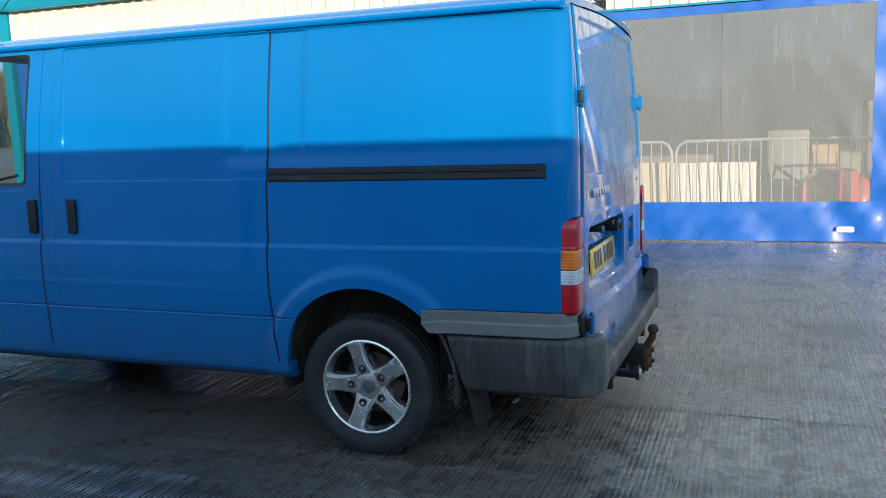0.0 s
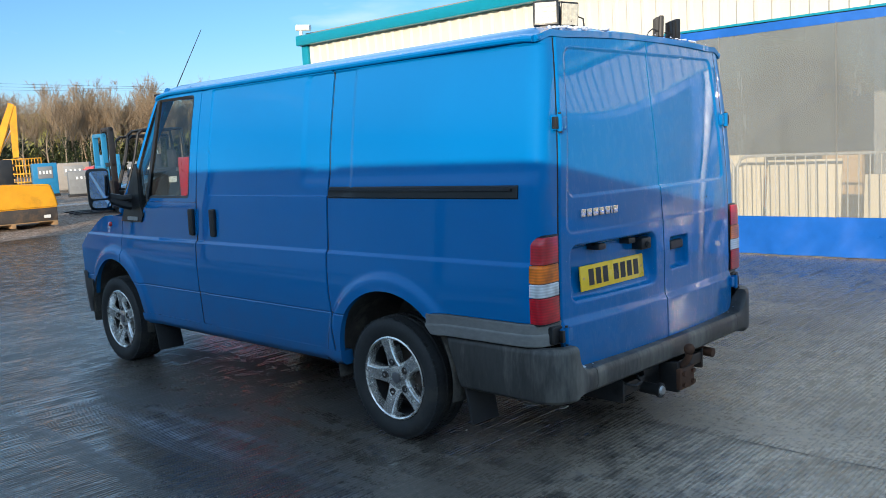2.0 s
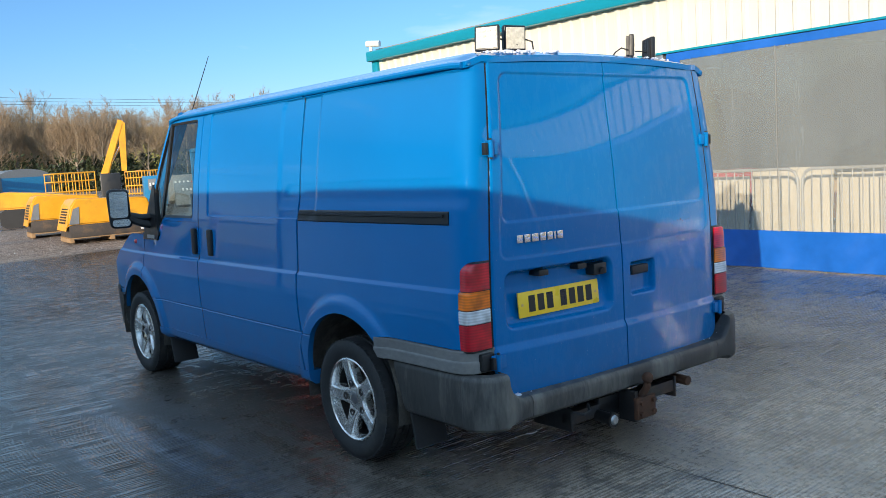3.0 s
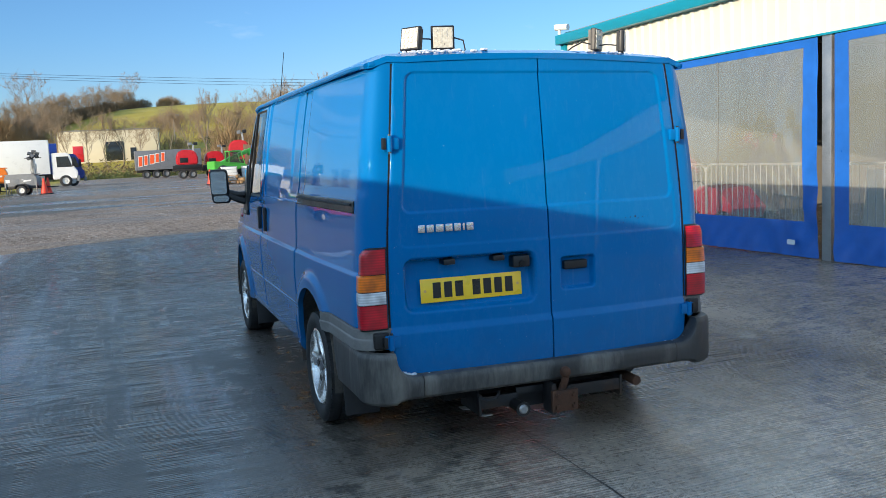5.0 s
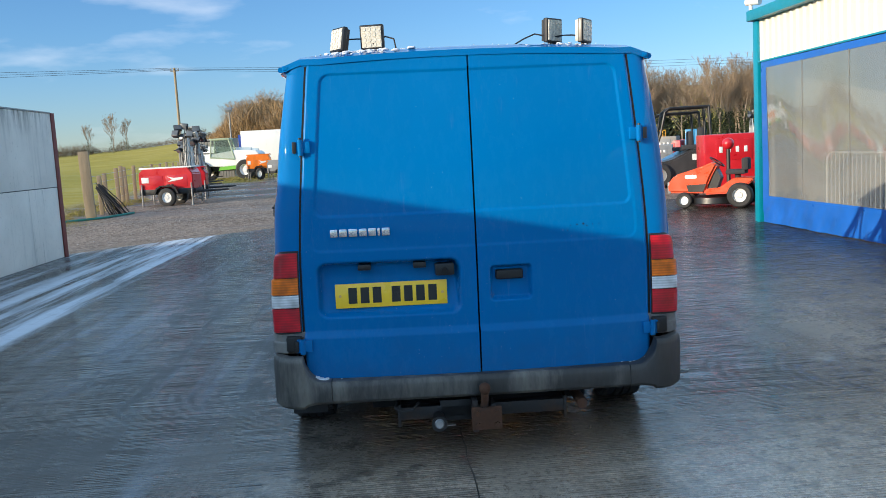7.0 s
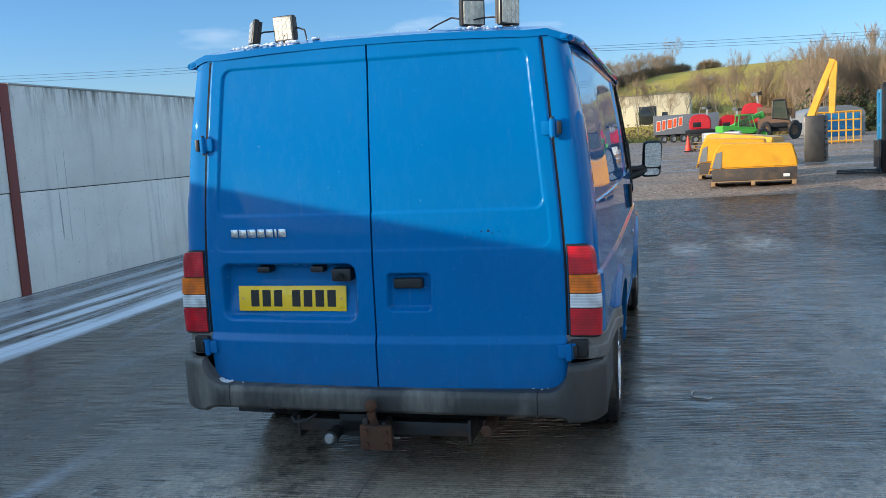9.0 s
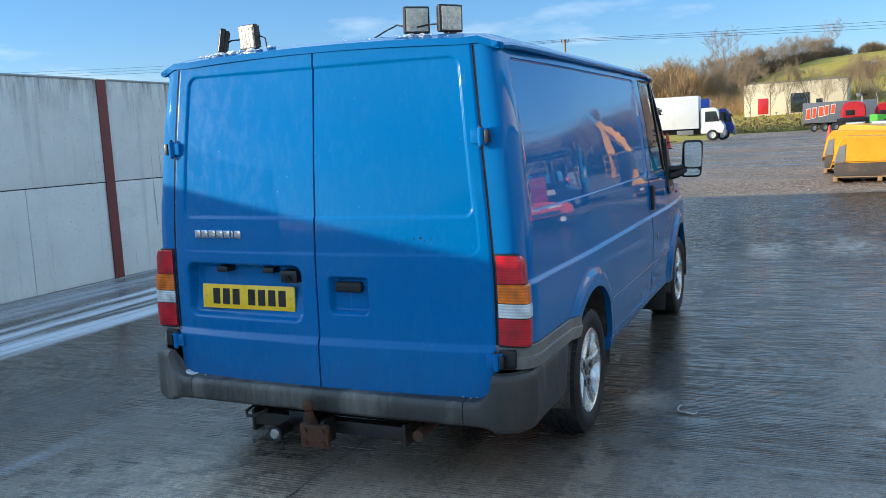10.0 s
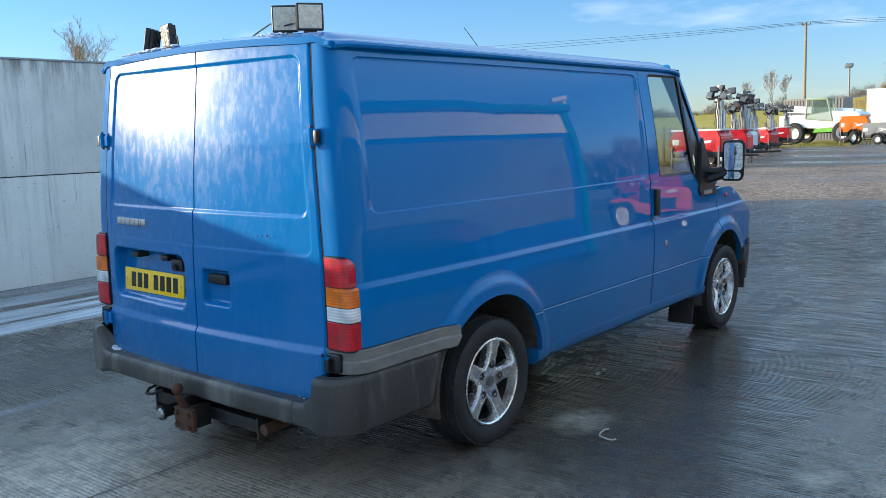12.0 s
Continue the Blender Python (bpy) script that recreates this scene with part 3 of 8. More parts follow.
# ---- concrete panel wall ----
def wall_concrete():
    """Pale cast panels with rain streaks, blotches and pinholes."""
    m, nt, p = nodes_of("cast_concrete")
    col = ramp(nt, noise_tex(nt, 1.1, 6, 0.6), [(0.3, (0.66, 0.615, 0.55)), (0.7, (0.80, 0.75, 0.68))])
    streaks = ramp(nt, noise_tex(nt, 1.0, 7, 0.7, (5.0, 5.0, 0.22)), [(0.54, 0.0), (0.72, 0.75)])
    col = mixed(nt, streaks, col, (0.42, 0.41, 0.385))
    drips = ramp(nt, noise_tex(nt, 1.0, 4, 0.6, (16.0, 16.0, 0.5)), [(0.66, 0.0), (0.72, 0.8)])
    col = mixed(nt, drips, col, (0.25, 0.24, 0.225))
    # black algae runs below the coping
    tc = nt.nodes.new("ShaderNodeTexCoord")
    xyz = nt.nodes.new("ShaderNodeSeparateXYZ")
    nt.links.new(tc.outputs["Object"], xyz.inputs[0])
    top = ramp(nt, band_of(nt, xyz.outputs[2], 1.75, 2.45), [(0.0, 0.0), (0.40, 0.14), (0.75, 0.55), (1.0, 1.0)])
    runs = ramp(nt, noise_tex(nt, 1.0, 7, 0.72, (9.0, 9.0, 1.1)), [(0.44, 0.0), (0.66, 1.0)])
    col = mixed(nt, times(nt, top, runs), col, (0.11, 0.092, 0.068))
    marks = ramp(nt, noise_tex(nt, 1.0, 5, 0.6, (22, 22, 7)), [(0.70, 0.0), (0.74, 0.85)])
    col = mixed(nt, marks, col, (0.16, 0.15, 0.14))
    blots = ramp(nt, noise_tex(nt, 0.8, 8, 0.7), [(0.56, 0.0), (0.70, 0.55)])
    col = mixed(nt, blots, col, (0.52, 0.50, 0.46))
    pins = ramp(nt, noise_tex(nt, 55, 2, 0.5), [(0.27, 0.8), (0.31, 0.0)])
    col = mixed(nt, pins, col, (0.2, 0.19, 0.18))
    nt.links.new(col, p.inputs["Base Color"])
    p.inputs["Roughness"].default_value = 0.8
    p.inputs["Specular IOR Level"].default_value = 0.25
    nt.links.new(bump(nt, noise_tex(nt, 25, 5, 0.7), 0.5, 0.003), p.inputs["Normal"])
    return m


WALL = wall_concrete()
RED_STEEL = mat("red_oxide_steel", (0.20, 0.045, 0.035), 0.7, vary=0.3, scale=5)
WY, WTOP = -5.95, 2.435
wall = tagged(link_mesh("wall_south", bmesh.new(), WALL), "tall wall of stacked pale concrete panels between red steel posts", "wall", kind="structure")
GALV_DULL = mat("dull_coping", (0.36, 0.36, 0.34), 0.6, vary=0.3)
JOINT = mat("dark_joint", (0.05, 0.048, 0.045), 0.9, vary=0.3)
posts = [-11.13 + 6.2 * i for i in range(0, 4)]
for i, (a, b) in enumerate(zip(posts, posts[1:])):
    for z0, z1 in ((0.0, 1.193), (1.203, WTOP)):
        cuts = [a + 0.06, b - 0.06] if z0 else [a + 0.06, a + 1.25, b - 0.06]
        for c0, c1 in zip(cuts, cuts[1:]):
            bm = bmesh.new()
            box(bm, c0 + 0.002, c1 - 0.002, WY - 0.16, WY - (0.0 if z0 else 0.006), z0, z1, 0.012, 2)
            part("concrete_panel", bm, WALL, wall)
for a, b in zip(posts, posts[1:]):
    bm = bmesh.new()
    box(bm, a + 0.06, b - 0.06, WY - 0.15, WY - 0.016, 1.185, 1.21)
    box(bm, a + 1.24, a + 1.26, WY - 0.15, WY - 0.016, 0.0, 1.185)
    part("joint_seal", bm, JOINT, wall, "dark seal between panels")
for a, b in zip(posts, posts[1:]):
    bm = bmesh.new()
    box(bm, a + 0.09, b - 0.09, WY - 0.17, WY + 0.012, WTOP, WTOP + 0.022, 0.004)
    part("coping", bm, GALV_DULL, wall, "dull metal coping")
for x in posts:
    bm = bmesh.new()
    box(bm, x - 0.075, x + 0.075, WY - 0.002, WY + 0.016, 0, WTOP + 0.01, 0.003)
    box(bm, x - 0.075, x + 0.075, WY - 0.18, WY - 0.164, 0, WTOP + 0.01, 0.003)
    box(bm, x - 0.008, x + 0.008, WY - 0.165, WY, 0, WTOP + 0.01)
    part("steel_post", bm, RED_STEEL, wall, "red steel post")

# ---- workshop with clear curtains ----
FX, FY, FANG = -9.80, 5.75, 0.0
F = pose(FX, FY, 0, 0, 0, FANG)      # local x along the front, y inwards
TEAL = mat("teal_flashing", (0.0, 0.24, 0.34), 0.4, vary=0.12, coat=0.3)
CLAD = mat("cream_cladding", (0.66, 0.62, 0.53), 0.5, vary=0.08, scale=1.5)
TARP = mat("blue_tarpaulin", (0.010, 0.115, 0.47), 0.38, vary=0.2, scale=3, fine=9, relief=0.002, coat=0.4)
PVC = see_through("clear_curtain", (0.78, 0.78, 0.76), 0.06, 1.5, 0.34, (0.50, 0.53, 0.52), 0.07, 0.004, 2.1)
SHED_IN = mat("shed_lining", (0.22, 0.21, 0.19), 0.8, vary=0.25, scale=0.8)
GREY_SEAM = mat("welded_seam", (0.20, 0.195, 0.18), 0.4, vary=0.2)
LONG = 24.0
shop = tagged(link_mesh("wall_workshop", bmesh.new(), CLAD), "workshop front of cream ribbed cladding over blue framed clear curtains", "workshop", kind="structure")
shop.matrix_basis = F
OPEN_H, EAVE = 2.585, 3.24
bm = bmesh.new()
n = int(LONG / 0.2)
prev = None
for i in range(n + 1):
    x0 = LONG * i / n
    for dx, dy in ((0.0, 0.0), (0.06, 0.0), (0.085, -0.028), (0.125, -0.028), (0.15, 0.0)):
        cur = (bm.verts.new((x0 + dx, dy, OPEN_H)), bm.verts.new((x0 + dx, dy, EAVE)))
        if prev:
            bm.faces.new((prev[0], cur[0], cur[1], prev[1]))
        prev = cur
part("cladding", bm, CLAD, shop)
bm = bmesh.new()
box(bm, -0.12, LONG, -0.16, 0.10, EAVE, EAVE + 0.17, 0.02)
part("fascia", bm, TEAL, shop, "teal roof fascia")
bm = bmesh.new()
box(bm, -0.06, LONG, -0.05, -0.03, OPEN_H - 0.012, OPEN_H + 0.012)
part("drip_flashing", bm, TEAL, shop)
bm = bmesh.new()
box(bm, -0.10, 0.06, -0.06, 0.08, 0.0, EAVE, 0.01)
part("corner_post", bm, TEAL, shop, "teal corner post")
bm = bmesh.new()
box(bm, -0.06, LONG, 0.02, 14, EAVE + 0.16, EAVE + 0.22)
part("shed_roof", bm, SHED_IN, shop)
bm = bmesh.new()
box(bm, -0.06, 0.0, 0.1, 14, 0, EAVE + 0.15)
box(bm, LONG - 0.06, LONG, 0.1, 14, 0, EAVE + 0.15)
box(bm, 0, LONG, 9.0, 9.1, 0, EAVE + 0.15)
part("shed_wall", bm, SHED_IN, shop)


def curtain(x0, x1, seam):
    """A framed curtain: blue border and hem with a clear middle."""
    w = x1 - x0
    e = thing("curtain", "clear plastic curtain with blue border hanging in the workshop front", "curtain", "workshop curtains")
    e.matrix_basis = F

    def wob(x, z):
        low = 1 - sm(z / 0.6)
        ends = sm((x - x1 + 1.3) / 1.0)
        folds = 0.010 * math.sin((x - x1) * 14 + z * 9) + 0.006 * math.sin((x - x1) * 23 - z * 13)
        dx, dz = x1 - 0.2 - x, z - 0.40
        fan = 0.012 * math.sin(math.atan2(dz, dx + 0.05) * 24) * sm((math.hypot(dx, dz) - 0.06) / 0.25) * (1 - sm(math.hypot(dx, dz * 0.8) / 1.25)) if dx > -0.02 and dz > 0 else 0.0
        return fan - 0.03 + 0.02 * math.sin(x * 2.1) * math.sin(z * 1.7 + x) + low * (0.012 * math.sin(x * 9 + z * 4) + 0.006 * math.sin(x * 21 - z * 17)) + ends * folds * (0.35 + 0.65 * (1 - sm(z / 1.8)))

    def cloth(bm, a, b, z0, z1, off, st=0.06):
        sheet(bm, lines(a, b, st), lines(z0, z1, 0.045), lambda x, z: (x, wob(x, z) + off, z))
    bm = bmesh.new()
    cloth(bm, x0, x1, 0.012, 0.44, -0.004, 0.06)
    part("hem", bm, TARP, e, "blue hem")
    bm = bmesh.new()
    cloth(bm, x0, x0 + 0.20, 0.44, 2.565, -0.004)
    part("border", bm, TARP, e)
    bm = bmesh.new()
    cloth(bm, x1 - 0.22, x1, 0.44, 2.565, -0.004)
    part("border", bm, TARP, e)
    bm = bmesh.new()
    cloth(bm, x0 + 0.20, x1 - 0.22, 2.47, 2.565, -0.004)
    part("border", bm, TARP, e)
    bm = bmesh.new()
    cloth(bm, x0 + 0.19, x1 - 0.21, 0.43, 2.48, 0.0, 0.045)
    c = part("clear_sheet", bm, PVC, e, "clear plastic sheet")
    c.visible_shadow = False
    x = x0 + seam
    while x < x1 - 0.5:
        bm = bmesh.new()
        cloth(bm, x - 0.005, x + 0.005, 0.43, 2.48, -0.006)
        part("sheet_seam", bm, GREY_SEAM, e)
        x += 1.28
    return e


for a, b, c in ((0.14, 5.80, 1.35), (6.05, 11.73, 1.42), (11.95, 17.8, 1.1), (18.0, 23.9, 1.1)):
    curtain(a, b, c)
for x in (5.92, 11.84, 17.9):
    bm = bmesh.new()
    box(bm, x - 0.07, x + 0.07, -0.02, 0.14, 0, OPEN_H, 0.008)
    part("steel_post", bm, GALV, shop, "grey steel post between the curtains")

# ---- the van: rear door plane at x = 0, nose towards -x, middle at y = 0 ----
WHEEL_R, WHEEL_F, HUB_Z, TYRE_R = -0.930, -3.860, 0.312, 0.312
body_half = curve_of([(0.25, 0.935), (0.45, 0.957), (0.65, 0.968), (0.86, 0.972), (1.0, 0.966), (1.2, 0.955), (1.5, 0.924), (1.75, 0.884), (1.95, 0.846)])
door_half = curve_of([(0.40, 0.808), (0.66, 0.815), (1.05, 0.810), (1.5, 0.775), (1.95, 0.733)])


def roof_z(x, y):
    w = 0.862
    t = abs(y) / w
    z = 1.962 - 0.030 * t * t - 0.034 * sm((t - 0.88) / 0.12)
    if x < -3.0:
        z -= 0.075 * ((-3.0 - x) / 0.5) ** 2
    z -= 0.026 * sm((x + 0.16) / 0.16) ** 2 * (1 - 0.75 * sm((t - 0.80) / 0.2))
    z -= 0.0045 * (1 - min(1, abs(((x + 3.0) / 0.42) % 1 - 0.5) / 0.12)) * (1 if -2.9 < x < -0.2 and t < 0.85 else 0)
    return z


def rear_x(z):
    return -0.05 * max(0.0, (z - 1.05) / 0.85) ** 2


def door_crown(y, z):
    """How far the rear doors bulge behind the plane of their outer edges."""
    return (0.048 - 0.033 * sm((z - 0.85) / 0.95)) * (1 - min(1.0, abs(y) / 0.83) ** 2)


def inside(x, z, x0, x1, z0, z1, r=0.05, soft=0.009):
    """1 well inside a rounded rectangle, 0 outside it."""
    cx, cz, hx, hz = (x0 + x1) / 2, (z0 + z1) / 2, (x1 - x0) / 2 - r, (z1 - z0) / 2 - r
    dx, dz = max(0.0, abs(x - cx) - hx), max(0.0, abs(z - cz) - hz)
    return sm((r - math.hypot(dx, dz)) / soft)


def side_half(x, z, side):
    y = body_half(z)
    y += 0.013 * (1 - sm((z - 0.912) / 0.022)) + 0.004 * (1 - sm((z - 0.80) / 0.1))
    y -= 0.004 * (1 - sm((z - 0.585) / 0.012)) + 0.006 * math.exp(-((z - 0.598) / 0.0045) ** 2)
    if x < -3.2:
        y -= 0.075 * ((-3.2 - x) / 1.4) ** 2
    y -= 0.022 * sm((x + 1.1) / 1.1)
    for hx in (WHEEL_R, WHEEL_F):
        r = math.hypot(x - hx, z - 0.335)
        if z > 0.25 and r < 0.56:
            y += 0.024 * sm((0.515 - r) / 0.05)
    if side < 0:
        y -= 0.009 * inside(x, z, -2.55, -1.20, 1.212, 1.862, 0.02, 0.005)
        y -= 0.008 * inside(x, z, -1.60, -0.13, 1.15, 1.862, 0.05, 0.005) * sm((z - 1.25) / 0.08)
    else:
        y -= 0.008 * inside(x, z, -2.60, -0.165, 1.20, 1.838, 0.05, 0.005)
    return y


def skin(side, off=0.0):
    def f(x, z):
        return (x, side * (side_half(x, z, side) + off), z)
    return f


def arch(x, hx, r=0.415, floor=0.0):
    d = r * r - (x - hx) ** 2
    return 0.335 + math.sqrt(d) if d > 0 else floor


ZS = lines(0.27, 1.90, 0.016, (0.588, 0.598, 0.915, 0.923, 0.931, 1.20, 1.212, 1.30, 1.838, 1.862))
van = thing("van", "blue panel van with alloy wheels and tow bar on wet concrete", "van", at=pose(-0.007, 0.026, -0.0095, -0.632, 0.053, -0.487))


def band(x0, x1, marks=(), step=0.035):
    return lines(x0, x1, step, marks)


def side_panels(side):
    s = side
    fl = (0, -s * 0.03, 0)
    k = "left" if s < 0 else "right"
    # wing ahead of the door
    bm = bmesh.new()
    sheet(bm, band(-4.50, -3.725, (), 0.02), ZS, skin(s),
          lambda x: max(0.50 if x < -4.27 else 0.30, arch(x, WHEEL_F)), lambda x: 1.06 if x > -4.0 else 1.06 - 0.24 * ((-4.0 - x) / 0.5) ** 1.5, fl, s > 0)
    part("front_wing", bm, BLUE, van)
    # cab door, below its window
    bm = bmesh.new()

    def waist(x):
        return 1.04 + 0.130 * sm((x + 3.44) / 0.16)
    sheet(bm, band(-3.717, -2.70 if s < 0 else -2.652, (-3.4, -3.3), 0.02), ZS, skin(s), lambda x: max(0.372, arch(x, WHEEL_F)), waist, fl, s > 0)
    door = part("cab_door", bm, BLUE, van)
    # window surround in body colour
    bx = -2.70 if s < 0 else -2.652
    outer = [(-3.675, 1.042), (-3.44, 1.042), (-3.28, 1.172), (bx, 1.172), (bx + 0.02, 1.885), (-3.245, 1.885)]
    inner = [(-3.62, 1.065), (-3.455, 1.065), (-3.285, 1.196), (-2.785, 1.196), (-2.762, 1.848), (-3.228, 1.848)]
    glass = [(-3.595, 1.080), (-3.465, 1.080), (-3.290, 1.212), (-2.800, 1.212), (-2.778, 1.833), (-3.238, 1.833)]

    def fine(poly, n=8, r=0.035):
        out = []
        m = len(poly)
        for i in range(m):
            a, b, c = Vector(poly[i - 1]), Vector(poly[i]), Vector(poly[(i + 1) % m])
            p, q = b + (a - b).normalized() * r, b + (c - b).normalized() * r
            for t in range(4):
                w = t / 3
                out.append(tuple(p * (1 - w) ** 2 + b * 2 * w * (1 - w) + q * w * w))
            q2 = c + (b - c).normalized() * r
            for t in range(1, n):
                out.append(tuple(q + (q2 - q) * t / n))
        return out

    def ring(bm, A, B, offa, offb, deep):
        va = [bm.verts.new(skin(s, offa)(*p)) for p in A]
        vb = [bm.verts.new(skin(s, offb)(*p)) for p in B]
        vc = [bm.verts.new(skin(s, offb - deep)(*p)) for p in B]
        vd = [bm.verts.new(skin(s, offa - deep)(*p)) for p in A]
        n = len(A)
        for i in range(n):
            j = (i + 1) % n
            bm.faces.new((va[i], va[j], vb[j], vb[i]))
            bm.faces.new((vb[i], vb[j], vc[j], vc[i]))
            bm.faces.new((va[j], va[i], vd[i], vd[j]))
        bmesh.ops.recalc_face_normals(bm, faces=bm.faces[:])
    bm = bmesh.new()
    ring(bm, fine(outer, r=0.012), fine(inner, r=0.03), 0.0, 0.0, 0.025)
    part("window_frame", bm, BLUE, door)
    bm = bmesh.new()
    ring(bm, fine(inner, r=0.03), fine(glass, r=0.03), 0.002, -0.004, 0.012)
    a, b = (-3.325, 1.19), (-3.215, 1.843)
    prism(bm, [(a[0] - 0.017, a[1]), (a[0] + 0.017, a[1]), (b[0] + 0.017, b[1]), (b[0] - 0.017, b[1])], 0.02, lambda p, q, d: skin(s, 0.003 - d)(p, q))
    part("window_seal", bm, BLACK, door, "black rubber window seal")
    bm = bmesh.new()
    bm.faces.new([bm.verts.new(skin(s, -0.006)(*p)) for p in fine(glass, r=0.03)])
    pane = part("window_glass", bm, GLASS, door, "clear side window glass")
    pane.visible_shadow = False
    # mirror foot and its trim on the door corner
    bm = bmesh.new()
    prism(bm, [(-3.71, 1.030), (-3.41, 1.030), (-3.375, 1.075), (-3.42, 1.16), (-3.465, 1.40), (-3.50, 1.43), (-3.565, 1.30), (-3.635, 1.16)], 0.05, lambda p, q, d: skin(s, 0.012 - d)(p, q))
    part("mirror_foot", bm, BLACK, door)
    bm = bmesh.new()
    prism(bm, rrect(-3.60, -3.45, 1.040, 1.066, 0.006), 0.004, lambda p, q, d: skin(s, 0.017 - d)(p, q))
    part("trim_badge", bm, GALV, door, "small grey trim badge")
    # door handle in a cup
    hx = -2.735 if s < 0 else -2.705

    def handle(parent, hx, hz=1.046):
        bm = bmesh.new()
        prism(bm, rrect(hx - 0.042, hx + 0.042, hz - 0.10, hz + 0.10, 0.03), 0.01, lambda p, q, d: skin(s, 0.0015 - d)(p, q))
        cup = part("handle_cup", bm, BLUE, parent)
        bm = bmesh.new()
        box(bm, hx - 0.026, hx + 0.026, -0.014, 0.014, hz - 0.085, hz + 0.085, 0.012, 3)
        y = side_half(hx, hz, s) + 0.012
        bmesh.ops.translate(bm, vec=(0, s * y, 0), verts=bm.verts[:])
        part("door_handle", bm, BLACK, parent, "black upright door handle")
    handle(door, hx)
    if s > 0:
        bm = bmesh.new()
        lathe(bm, [(0.0, 0.0), (0.017, 0.0), (0.02, 0.006), (0.017, 0.010), (0.0, 0.010)], 16, 'y', (-2.815, side_half(-2.815, 0.775, s) - 0.004, 0.775), False)
        part("door_lock", bm, GALV, door)
    # pillar behind the door
    bm = bmesh.new()
    x1 = -2.608 if s < 0 else -2.6375
    lo_x = -2.692 if s < 0 else -2.645
    sheet(bm, band(lo_x, x1, (), 0.012), ZS, skin(s, -0.003), lambda x: 0.376, lambda x: 1.888, fl, s > 0)
    part("door_pillar", bm, BLUE, van)
    # rubber seals in the door gaps
    for c, lean in ((-2.696, 0.0), (-2.604, 0.0), (-1.382, 0.035)) if s < 0 else ((-2.6485, 0.0), (-2.634, 0.0)):
        bm = bmesh.new()
        sheet(bm, [c - 0.006, c, c + 0.006], lines(0.385, 1.88, 0.05), lambda x, z: skin(s, -0.004)(x + lean * sm((0.75 - z) / 0.4), z), flip=s > 0)
        part("gap_strip", bm, RUBBER, van, "black rubber seal")
    # cargo side
    if s < 0:
        bm = bmesh.new()
        sheet(bm, band(-2.60, -1.3865, (-2.55, -1.425), 0.016), ZS, lambda x, z: skin(s, 0.004)(x + (0.035 * sm((0.75 - z) / 0.4) if x > -1.6 else 0) * sm((x + 1.6) / 0.2), z),
              lambda x: 0.380, lambda x: 1.885, fl, False)
        slider = part("sliding_door", bm, BLUE, van, "sliding side door, shut")
        handle(slider, -2.485)

    def quarter_lo(u):
        x = u if u < -0.16 else -0.16
        a = arch(x, WHEEL_R)
        if x < -1.30:
            return max(0.375, a)
        if x > -0.62:
            return max(0.672, a)
        return max(0.375, a)

    def quarter(u, z):
        if u <= -0.16:
            shift = 0.035 * sm((0.75 - z) / 0.4) * sm((-1.15 - u) / 0.2) if s < 0 else 0.0
            return skin(s)(u + shift, z)
        a = (u + 0.16) / 0.16 * math.pi / 2
        x0, y0 = -0.16, side_half(-0.16, z, s)
        x1, y1 = rear_x(z) - 0.004, door_half(z) + 0.0062
        x = x0 + (x1 - x0) * math.sin(a) ** 0.62
        y = y1 + (y0 - y1) * math.cos(a) ** 0.62
        return (x, s * y, z)
    front = -1.3765 if s < 0 else -2.63
    us = band(front, -0.16, (-1.325, -0.2), 0.015) + [-0.16 + 0.16 * (i / 14) for i in range(1, 15)]
    bm = bmesh.new()
    sheet(bm, us, ZS, quarter, quarter_lo, lambda u: 1.888, fl, s > 0)
    qp = part("rear_quarter" if s < 0 else "cargo_side", bm, BLUE, van)
    if s < 0:
        bm = bmesh.new()
        sheet(bm, lines(-1.372, -0.118, 0.04), [1.203, 1.209, 1.216, 1.25, 1.257, 1.263], lambda x, z: skin(s, (0.006 if 1.208 < z < 1.258 else 0.0))(x, z), None, None, (0, -s * 0.02, 0), s > 0)
        rail = part("door_rail", bm, BLACK, van, "black sliding door rail")
        bm = bmesh.new()
        sheet(bm, lines(-1.365, -0.15, 0.04), [1.236, 1.239, 1.247, 1.250], lambda x, z: skin(s, (0.016 if 1.238 < z < 1.248 else 0.008))(x, z), None, None, (0, -s * 0.01, 0), s > 0)
        part("rail_lip", bm, RUBBER, rail)
    # sill
    bm = bmesh.new()
    sheet(bm, band(-3.46, -1.30, (), 0.05), [0.318, 0.325, 0.334, 0.345, 0.358, 0.395], lambda x, z: skin(s, 0.006 - 0.9 * max(0, 0.348 - z))(x, z), flange=(0, -s * 0.08, 0), flip=s > 0)
    part("sill", bm, BLUE, van)
    # wheel arch liners
    for hx in (WHEEL_R, WHEEL_F):
        bm = bmesh.new()
        prof = [(-12 + 204 * i / 26) for i in range(27)]
        rows = []
        for a in prof:
            c, d = math.cos(radians(a)), math.sin(radians(a))
            rows.append([bm.verts.new((hx + c * r, s * y, max(0.20, 0.335 + d * r))) for r, y in ((0.418, 0.975), (0.425, 0.93), (0.43, 0.55), (0.15, 0.53))])
        for A, B in zip(rows, rows[1:]):
            for j in range(3):
                bm.faces.new((A[j], B[j], B[j + 1], A[j + 1]))
        part("arch_liner", bm, ARCH, van, "dirty grey arch liner")
    # tail lamp
    lamp = part("tail_lamp", lamp_block(s, 0.662, 1.048, 0.006), BLACK, van, "tall tail lamp with red, amber and clear lenses")
